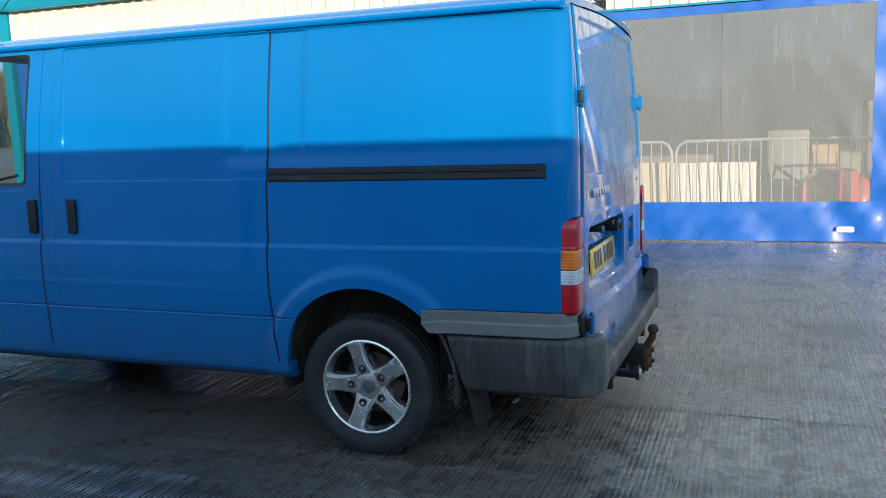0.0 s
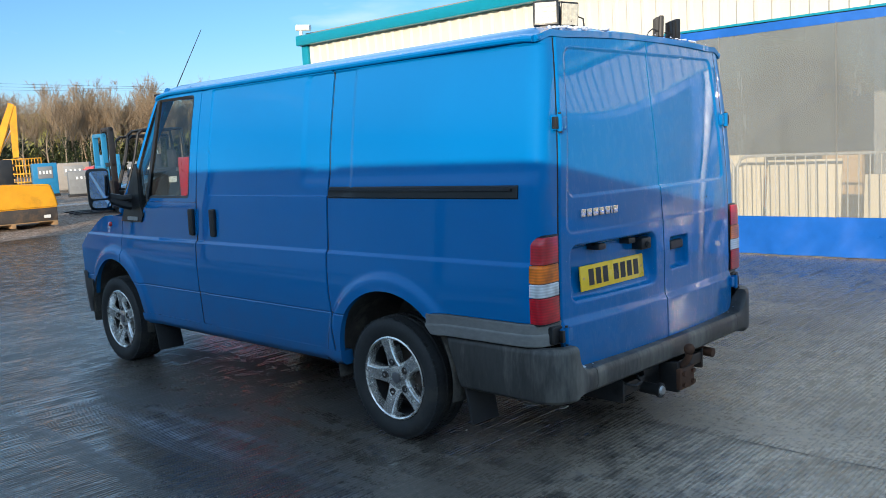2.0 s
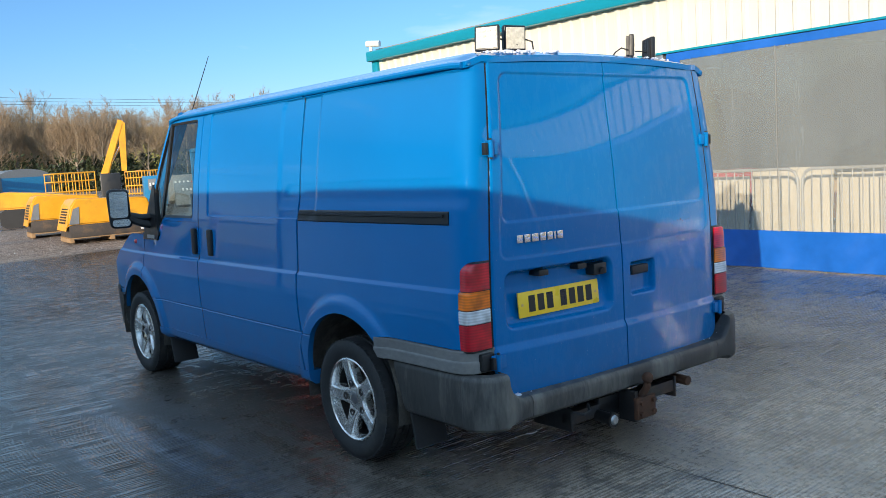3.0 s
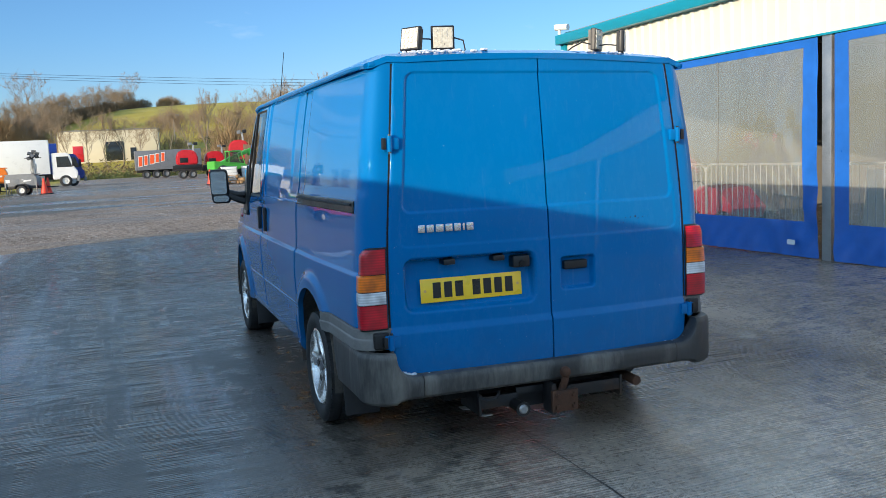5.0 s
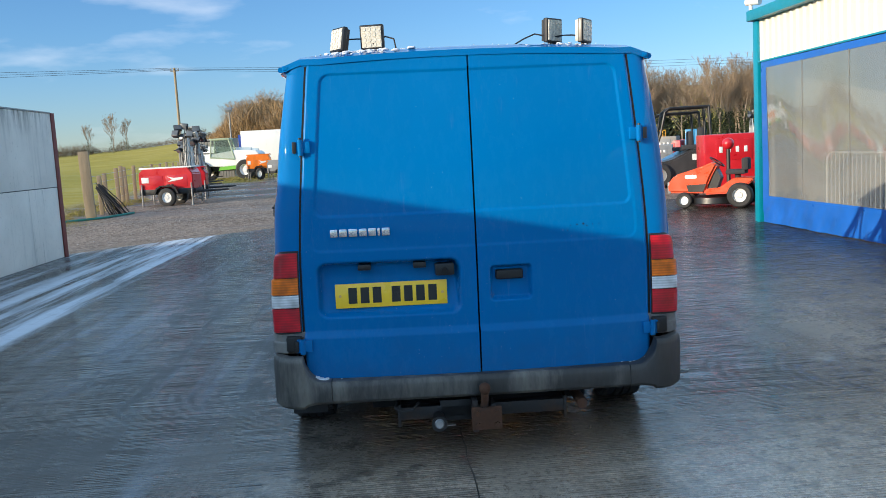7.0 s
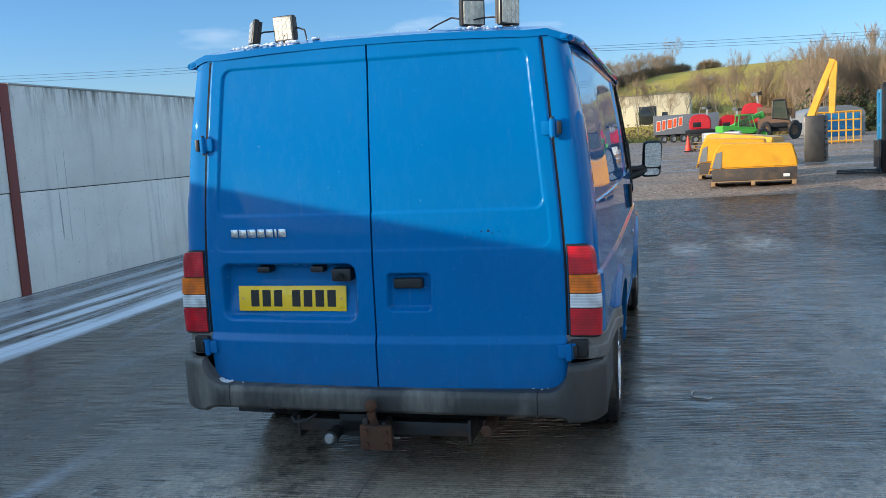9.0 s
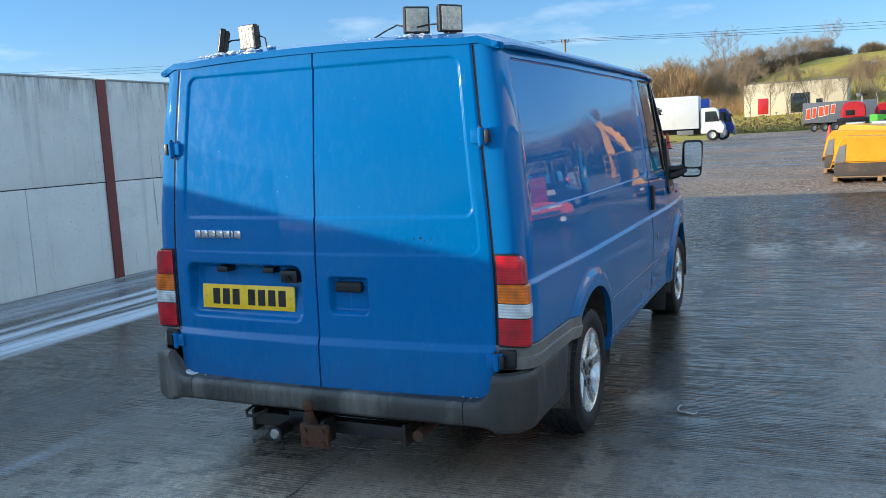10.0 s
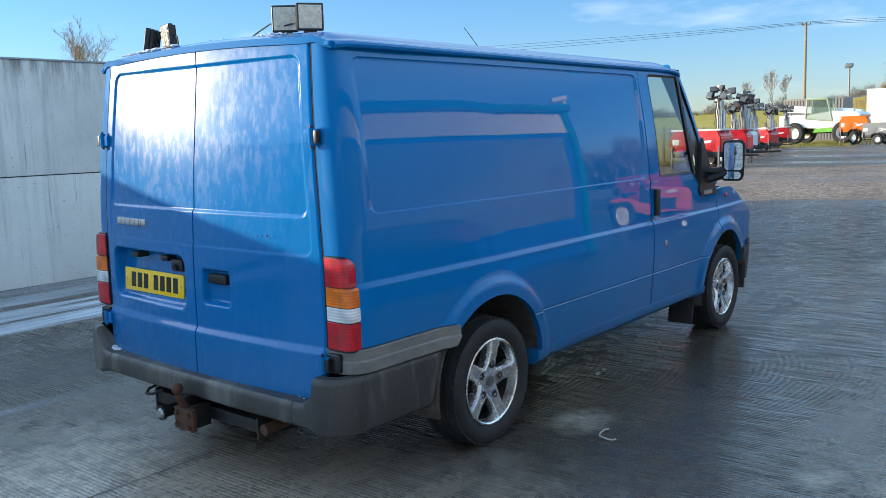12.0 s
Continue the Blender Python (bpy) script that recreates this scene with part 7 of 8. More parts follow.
h = plant_hood(pose(-17.9, 3.42, hill(-17.9, 3.42), 0, 0, 84) @ Matrix.Diagonal((0.92, 0.977, 0.86, 1)), "yellow machine hood on a wooden pallet, grimy below")
copy_thing(h, pose(-20.4, 3.2, hill(-20.4, 3.2), 0, 0, 82) @ Matrix.Diagonal((0.92, 0.95, 1.05, 1)))


# ---- excavator arm with black trencher ----
def excavator(m):
    e = thing("excavator", "yellow mini excavator with raised arm and black trencher bucket", "excavator", at=m)
    for y in (-0.7, 0.7):
        bm = bmesh.new()
        prism(bm, [(-1.1, 0.1), (-0.95, 0.0), (0.95, 0.0), (1.1, 0.1), (1.1, 0.45), (0.95, 0.55), (-0.95, 0.55), (-1.1, 0.45)], 0.35, lambda a, b, d, y=y: (a, y + d - 0.17, b))
        part("track", bm, RUBBER, e)
    bm = bmesh.new()
    prism(bm, [(-1.2, 0.55), (0.9, 0.55), (0.95, 0.85), (0.3, 0.95), (-1.0, 1.08), (-1.2, 1.0)], 1.5, lambda a, b, d: (a, d - 0.75, b))
    bmesh.ops.bevel(bm, geom=bm.edges[:], offset=0.05, segments=2, affect='EDGES')
    part("body", bm, YELLOW_P, e)
    bm = bmesh.new()
    prism(bm, [(1.72, 1.30), (1.95, 1.25), (2.45, 2.6), (2.62, 3.05), (2.45, 3.12), (2.22, 2.6)], 0.22, lambda a, b, d: (a, d - 0.13, b))
    bmesh.ops.bevel(bm, geom=bm.edges[:], offset=0.03, segments=2, affect='EDGES')
    part("boom", bm, YELLOW_P, e)
    bm = bmesh.new()
    prism(bm, [(2.42, 3.12), (2.64, 3.0), (2.56, 1.5), (2.40, 1.5)], 0.18, lambda a, b, d: (a, d - 0.11, b))
    part("dipper", bm, YELLOW_P, e)
    bm = bmesh.new()
    tube(bm, (1.95, 0.0, 1.5), (2.42, 0.0, 2.3), 0.04)
    part("ram", bm, CHROME, e)
    bm = bmesh.new()
    box(bm, 1.75, 2.35, -0.45, 0.05, 0.05, 1.45, 0.04)
    for i in range(7):
        box(bm, 2.33, 2.42, -0.40, -0.30, 0.15 + i * 0.18, 0.22 + i * 0.18)
    part("trencher", bm, BLACK, e)
    bm = bmesh.new()
    tube(bm, (2.1, 0.22, 0.1), (2.2, 0.2, 1.4), 0.11, seg=14)
    part("roller", bm, GREY_P, e)
    return e


excavator(pose(-25.75, 4.1, hill(-25.75, 4.1), 0, 0, 70))


def cage(x, y, yaw, mt=YELLOW_P):
    e = thing("lifting_cage", "yellow steel mesh cage standing on the yard", "cage", "yellow cages", pose(x, y, yard_z(x) - 0.02, 0, 0, yaw))
    bm = bmesh.new()
    for z in (0.1, 0.6, 1.1, 1.5):
        sweep(bm, [(-1, -0.6, z), (1, -0.6, z), (1, 0.6, z), (-1, 0.6, z), (-1, -0.6, z)], 0.035, 6)
    for i in range(7):
        for yy in (-0.6, 0.6):
            tube(bm, (-1 + i / 3, yy, 0), (-1 + i / 3, yy, 1.5), 0.025, seg=6)
    part("frame", bm, mt, e)
    bm = bmesh.new()
    box(bm, -1, 1, -0.6, 0.6, 0.08, 0.13)
    part("floor", bm, mt, e)


for x, y, a in ((-42.0, 9.7, 95), (-52, 17.0, 10)):
    cage(x, y, a)


def forklift(m, mast_paint, label, paint=GREY_P):
    """Counterbalance truck, forks towards local -x."""
    e = thing("forklift", label, "forklift", at=m)
    bm = bmesh.new()
    prism(bm, [(-0.75, 0.20), (1.05, 0.20), (1.15, 0.45), (1.1, 0.95), (0.4, 1.0), (-0.2, 0.72), (-0.75, 0.62)], 1.0, lambda a, b, d: (a, d - 0.5, b))
    bmesh.ops.bevel(bm, geom=bm.edges[:], offset=0.05, segments=2, affect='EDGES')
    part("body", bm, paint, e)
    bm = bmesh.new()
    for s in (-0.46, 0.46):
        sweep(bm, [(-0.72, s, 0.6), (-0.45, s, 1.4), (-0.32, s, 1.98), (-0.2, s, 2.08), (0.8, s, 2.08), (0.85, s, 1.0)], 0.035, 8)
    guard = part("overhead_guard", bm, BLACK, e)
    for x in np.linspace(-0.2, 0.8, 6):
        bm = bmesh.new()
        tube(bm, (x, -0.46, 2.09), (x, 0.46, 2.09), 0.018, seg=6)
        part("guard_bar", bm, BLACK, guard)
    bm = bmesh.new()
    box(bm, 0.15, 0.65, -0.25, 0.25, 0.98, 1.1, 0.04)
    box(bm, 0.58, 0.70, -0.24, 0.24, 1.08, 1.55, 0.05)
    part("seat", bm, SEAT, e)
    bm = bmesh.new()
    for s in (-0.36, 0.30):
        box(bm, -1.02, -0.88, s, s + 0.08, 0.05, 2.15, 0.01)
    for z in (0.4, 1.2, 2.08):
        box(bm, -1.0, -0.9, -0.36, 0.38, z, z + 0.1, 0.01)
    mast = part("mast", bm, mast_paint, e)
    bm = bmesh.new()
    box(bm, -1.08, -1.03, -0.5, 0.5, 0.15, 0.85)
    for s in (-0.3, 0.2):
        box(bm, -2.0, -1.04, s, s + 0.1, 0.06, 0.10)
    part("carriage", bm, STEEL_D, mast)
    for s in (-1, 1):
        wheel_on(e, -0.50, s * 0.50, 0.33, 0.33, 0.22, GREY_P)
        wheel_on(e, 0.72, s * 0.46, 0.26, 0.26, 0.2, GREY_P)
    bm = bmesh.new()
    prism(bm, rrect(0.35, 0.55, 0.70, 0.86, 0.02), 0.01, lambda a, b, d: (a, -0.515 + d, b))
    part("placard", bm, WHITE_P, e, "small white placard")
    return e


forklift(pose(-18.9, 7.45, hill(-18.9, 7.45), 0, 0, 78), BLACK, "charcoal forklift truck with a black overhead guard", mat("charcoal_paint", (0.035, 0.035, 0.037), 0.45, vary=0.3))
forklift(pose(-19.63, 7.48, hill(-19.63, 7.48), 0, 0, 84) @ Matrix.Diagonal((0.933, 0.933, 0.933, 1)), BLUE_P, "blue masted forklift truck at the yard's edge", BLUE_P)


def ride_mower(m):
    e = thing("ride_on_mower", "orange-red ride-on mower parked beside the workshop", "mower", at=m)
    bm = bmesh.new()
    prism(bm, [(-0.98, 0.32), (-0.22, 0.30), (-0.10, 0.62), (0.05, 0.90), (-0.05, 0.96), (-0.30, 0.86), (-0.85, 0.70), (-1.0, 0.52)], 0.50, lambda a, b, d: (a, d - 0.25, b))
    bmesh.ops.bevel(bm, geom=bm.edges[:], offset=0.045, segments=3, affect='EDGES')
    bonnet = part("bonnet", bm, MOWER_P, e)
    bm = bmesh.new()
    box(bm, -1.015, -0.93, -0.20, 0.20, 0.30, 0.56, 0.03)
    part("grille", bm, GREY_P, bonnet, "grey front grille")
    bm = bmesh.new()
    prism(bm, [(-0.55, 0.34), (-0.25, 0.34), (-0.18, 0.50), (-0.60, 0.48)], 0.01, lambda a, b, d: (a, -0.258 + d, b))
    part("side_vent", bm, BLACK, bonnet)
    bm = bmesh.new()
    prism(bm, rrect(-0.62, -0.38, 0.62, 0.70, 0.02), 0.006, lambda a, b, d: (a, -0.256 + d, b))
    part("emblem", bm, WHITE_P, bonnet, "white emblem")
    bm = bmesh.new()
    prism(bm, [(-0.18, 0.40), (0.02, 0.40), (0.10, 0.62), (0.02, 0.80), (-0.08, 0.62)], 0.34, lambda a, b, d: (a, d - 0.17, b))
    part("steering_column", bm, BLACK, e)
    bm = bmesh.new()
    prism(bm, [(-0.2, 0.28), (0.35, 0.30), (0.75, 0.52), (0.80, 0.60), (0.4, 0.62), (0.1, 0.42), (-0.2, 0.40)], 0.8, lambda a, b, d: (a, d - 0.4, b))
    bmesh.ops.bevel(bm, geom=bm.edges[:], offset=0.03, segments=2, affect='EDGES')
    part("mudguard", bm, MOWER_P, e)
    bm = bmesh.new()
    box(bm, 0.20, 0.60, -0.22, 0.22, 0.68, 0.78, 0.04)
    box(bm, 0.52, 0.66, -0.21, 0.21, 0.76, 1.02, 0.05)
    tube(bm, (0.42, 0, 0.55), (0.42, 0, 0.70), 0.06)
    part("seat", bm, SEAT, e)
    bm = bmesh.new()
    tube(bm, (-0.2, 0, 0.7), (-0.02, 0, 0.92), 0.03)
    m2 = pose(0.0, 0, 0.95, 0, 35, 0)
    sweep(bm, [tuple(m2 @ Vector((0.17 * math.cos(a), 0.17 * math.sin(a), 0))) for a in np.linspace(0, 2 * math.pi, 17)], 0.015, 6)
    part("steering_wheel", bm, BLACK, e)
    bm = bmesh.new()
    lathe(bm, [(0.0, 0.08), (0.5, 0.08), (0.52, 0.1), (0.50, 0.22), (0.3, 0.25), (0.0, 0.25)], 28, 'z', (-0.05, 0, 0), False)
    part("cutter_deck", bm, BLACK, e)
    for s in (-1, 1):
        wheel_on(e, -0.62, s * 0.36, 0.17, 0.17, 0.14, WHITE_P)
        wheel_on(e, 0.52, s * 0.38, 0.26, 0.26, 0.22, WHITE_P)
    return e


ride_mower(pose(-13.2, 6.35, 0.0, 0, 0, 58) @ Matrix.Diagonal((0.96, 0.96, 0.96, 1)))
e = thing("marker_post", "black stand with a red ball on top", "marker", at=pose(-14.6, 7.15, 0.0))
bm = bmesh.new()
tube(bm, (0, 0, 0), (0, 0, 1.15), 0.05, 0.04, seg=10)
tube(bm, (0, 0, 0), (0, 0, 0.04), 0.22, seg=16)
part("stand", bm, BLACK, e)
bm = bmesh.new()
ball(bm, (0, 0, 1.25), 0.13, 18)
part("globe", bm, RED_P, e)


def generator(m, paint, label, w=1.3, d=0.8, h=1.15):
    e = thing("generator", label, "generator", at=m)
    solid("canopy", e, paint, (-w / 2, w / 2, -d / 2, d / 2, 0.12, h), bev=0.04)
    solid("skid", e, STEEL_D, (-w / 2 - 0.03, w / 2 + 0.03, -d / 2, d / 2, 0, 0.12))
    solid("control_panel", e, GREY_P if paint is not RED_P else RED_P, (-w * 0.3, w * 0.3, -d / 2 - 0.02, -d / 2 + 0.01, h * 0.55, h * 0.9), bev=0.005)
    for i in range(4):
        solid("dial", e, WHITE_P, (-w * 0.25 + i * w * 0.14, -w * 0.25 + i * w * 0.14 + 0.08, -d / 2 - 0.03, -d / 2 - 0.015, h * 0.68, h * 0.78), bev=0.005)
    return e


generator(pose(-16.9, 8.1, hill(-16.9, 8.1), 0, 0, 82), RED_P, "red canopied generator beside the workshop", 1.4, 0.9, 1.4)
generator(pose(-30.68, 9.56, 0.27, 0, 0, 75) @ Matrix.Diagonal((0.834, 0.834, 0.834, 1)), BLUE_P, "blue welding generator on the yard", 1.0, 0.7, 1.5)
generator(pose(-28.86, 10.18, 0.243, 0, 0, 70) @ Matrix.Diagonal((0.852, 0.852, 0.852, 1)), GREY_P, "grey generator on the yard", 1.2, 0.8, 1.1)
generator(pose(-39.1, 4.98, 0.397, 0, 0, 40) @ Matrix.Diagonal((0.768, 0.768, 0.768, 1)), BLUE_P, "blue skip-shaped bin on the yard", 1.5, 1.1, 0.9)
generator(pose(-33.02, 11.96, 0.305, 0, 0, 50) @ Matrix.Diagonal((0.821, 0.821, 0.821, 1)), RED_P, "red canopied generator on the yard", 1.6, 0.9, 1.2)
generator(pose(-35.12, 13.74, 0.337, 0, 0, 80) @ Matrix.Diagonal((0.805, 0.805, 0.805, 1)), RED_P, "red canopied generator on the yard", 1.6, 0.9, 1.2)


def ibc(m):
    e = thing("ibc_tank", "white plastic liquid tank in a steel cage on a pallet", "tank", at=m)
    pallet(e, -0.5, 0.5, -0.6, 0.6)
    solid("tank", e, WHITE_P, (-0.46, 0.46, -0.56, 0.56, 0.15, 1.1), bev=0.06)
    bm = bmesh.new()
    for z in (0.2, 0.45, 0.7, 0.95, 1.12):
        sweep(bm, [(-0.5, -0.6, z), (0.5, -0.6, z), (0.5, 0.6, z), (-0.5, 0.6, z), (-0.5, -0.6, z)], 0.012, 5)
    for i in range(6):
        for s in (-1, 1):
            tube(bm, (s * 0.5, -0.6 + i * 0.24, 0.15), (s * 0.5, -0.6 + i * 0.24, 1.12), 0.012, seg=5)
    part("cage", bm, GALV, e)


def pallet_stack(x, y, n, yaw):
    e = thing("pallet_stack", "low stack of weathered wooden pallets on the yard", "pallets", "pallet stacks", pose(x, y, yard_z(x) - 0.02, 0, 0, yaw))
    for k in range(n):
        layer = new("pallet")
        layer.parent = e
        layer.matrix_basis = pose(0.04 * math.sin(k * 5 + x), 0.04 * math.cos(k * 3 + y), 0.145 * k, 0, 0, 6 * math.sin(k * 4 + x))
        pallet(layer, -0.6, 0.6, -0.5, 0.5)


pallet_stack(-40.85, 3.59, 3, 80)
pallet_stack(-40.46, 4.74, 2, 95)
pallet_stack(-41.29, 5.89, 4, 70)
e = thing("steel_cabinet", "tall blue steel site cabinet on the yard", "cabinet", at=pose(-32.28, 12.89, 0.294, 0, 0, 65) @ Matrix.Diagonal((0.823, 0.823, 0.823, 1)))
solid("body", e, BLUE_P, (-0.5, 0.5, -0.4, 0.4, 0, 1.75), bev=0.02)
solid("door", e, BLUE_P, (-0.44, -0.01, -0.42, -0.4, 0.08, 1.65), bev=0.005)
solid("door", e, BLUE_P, (0.01, 0.44, -0.42, -0.4, 0.08, 1.65), bev=0.005)
generator(pose(-33.11, 11.78, 0.307, 0, 0, 60) @ Matrix.Diagonal((0.814, 0.814, 0.814, 1)), CONT, "grey steel tank box on the yard", 1.5, 1.0, 1.45)
light_tower(pose(-35.73, 16.24, 0.346, 0, 0, 60) @ Matrix.Diagonal((0.793, 0.793, 0.793, 1)), GREY_P, "grey towable light tower standing among yard plant", 2)
ibc(pose(-42.11, 3.9, 0.405, 0, 0, 85) @ Matrix.Diagonal((0.767, 0.767, 0.767, 1)))
ibc(pose(-42.4, 4.98, 0.405, 0, 0, 80) @ Matrix.Diagonal((0.768, 0.768, 0.768, 1)))

# shipping container behind the white machine
e = thing("shipping_container", "weathered grey corrugated shipping container", "container", at=pose(-53.83, -11.96, 0.387, 0, 0, 88) @ Matrix.Diagonal((0.593, 0.712, 0.989, 1)))
bm = bmesh.new()
box(bm, -3, 3, -1.2, 1.2, 0, 2.6, 0.03)
part("shell", bm, CONT, e)
for i in range(20):
    for s in (-1, 1):
        bm = bmesh.new()
        box(bm, -2.95 + i * 0.3, -2.80 + i * 0.3, s * 1.2, s * 1.24, 0.1, 2.5, 0.01)
        part("rib", bm, CONT, e)

# long low shed and barn
e = thing("barn", "long cream barn with a low roof below the hill", "barn", at=pose(-197, -0.6, 3.3, 0, 0, -4) @ Matrix.Diagonal((1.5, 1.5, 1.15, 1)))
bm = bmesh.new()
box(bm, -6, 6, -6.6, 6.4, -1.0, 5.2, 0.02)
part("wall", bm, BARN, e)
bm = bmesh.new()
prism(bm, [(-6.4, 5.2), (6.12, 5.2), (6.12, 5.36), (0.0, 5.75), (-6.4, 5.36)], 13.3, lambda a, b, d: (a, d - 6.75, b))
part("roof", bm, CONT, e)
for y0, w, h, mt in ((-4.8, 1.3, 2.6, RED_P), (-0.6, 2.4, 3.2, WIN), (2.6, 0.8, 2.0, WIN)):
    bm = bmesh.new()
    box(bm, 5.98, 6.06, y0, y0 + w, -0.2, h, 0.01)
    part("door", bm, mt, e)

e = thing("arched_shed", "grey arched shed with blue end wall", "shed", at=pose(-84, 17.8, 0.1, 0, 0, 12) @ Matrix.Diagonal((0.6, 0.62, 0.86, 1)))
bm = bmesh.new()
prism(bm, [(-4, 0)] + [(-4 * math.cos(a), 2.4 + 0.9 * math.sin(a)) for a in np.linspace(0, math.pi, 13)] + [(4, 0)], 9, lambda a, b, d: (-d, a, b))
part("shell", bm, GREY_P, e)
bm = bmesh.new()
box(bm, 0.0, 0.05, -3.4, 3.4, 0, 2.4)
part("end_wall", bm, BLUE_P, e)


# ---- poles and wires ----
def pole(x, y, h, r=0.13, name="utility_pole", label="tall wooden utility pole carrying wires"):
    e = thing(name, label, "pole", at=pose(x, y, hill(x, y) - 0.1))
    bm = bmesh.new()
    tube(bm, (0, 0, 0), (0, 0, h + 0.1), r, r * 0.75, seg=12)
    part("shaft", bm, WOOD, e)
    bm = bmesh.new()
    tube(bm, (-0.05, -0.35, h - 0.15), (0.05, 0.35, h - 0.15), 0.05, seg=6)
    for y2 in (-0.3, 0.0, 0.3):
        tube(bm, (0, y2, h - 0.1), (0, y2, h + 0.08), 0.04, seg=8)
    part("insulator", bm, GREY_P, e)
    return (x, y, hill(x, y) + h)


p0 = pole(-71.0, -17.7, 9.1)
p1 = pole(-100.0, 66.0, 10.5)
p2 = pole(-72.0, -112.0, 12.5)
bm = bmesh.new()
for a, b in ((p0, p1), (p0, p2)):
    for k, off in enumerate((-0.15, 0.15, 0.55)):
        pts = []
        for i in range(17):
            t = i / 16
            pts.append((a[0] + (b[0] - a[0]) * t + off, a[1] + (b[1] - a[1]) * t, a[2] + (b[2] - a[2]) * t - 1.1 * 4 * t * (1 - t) * (0.5 + 0.2 * k) - 0.12 * k))
        for u, v in zip(pts, pts[1:]):
            tube(bm, u, v, 0.012, seg=4, cap=False)
tagged(link_mesh("overhead_wire", bm, RUBBER), "thin overhead wires between wooden poles", "wires", kind="structure")


def lamp_post(x, y, h, heads):
    e = thing("lamp_post", "grey steel lamp post with floodlight heads", "lamp post", "yard lamp posts", pose(x, y, hill(x, y) - 0.1))
    bm = bmesh.new()
    k = 1.0 if heads == 1 else 2.0
    tube(bm, (0, 0, 0), (0, 0, h), 0.08 * k, 0.05 * k, seg=8)
    part("shaft", bm, JACK, e)
    for i in range(heads):
        bm = bmesh.new()
        box(bm, -0.2 * k, 0.25 * k, -0.22 * k, 0.22 * k, -0.08 * k, 0.10 * k, 0.02, m=pose(0.1, (i - (heads - 1) / 2) * 1.7, h, 0, 25, 0))
        part("lamp_head", bm, GREY_P, e)


lamp_post(-57.5, -11.1, 4.75, 1)
lamp_post(-212, 13.5, 13.4 - hill(-212, 13.5), 2)


# ---- bare winter trees ----
BARK = mat("winter_twigs", (0.31, 0.225, 0.145), 0.9, vary=0.35, scale=0.7, fine=8)
BARK_D = mat("bark_grey", (0.30, 0.24, 0.18), 0.9, vary=0.35, scale=1.0)
IVY = mat("ivy_leaves", (0.045, 0.060, 0.02), 0.6, vary=0.5, scale=1.5)
SCRUB = mat("brown_scrub", (0.17, 0.125, 0.055), 0.9, vary=0.4, scale=0.6)


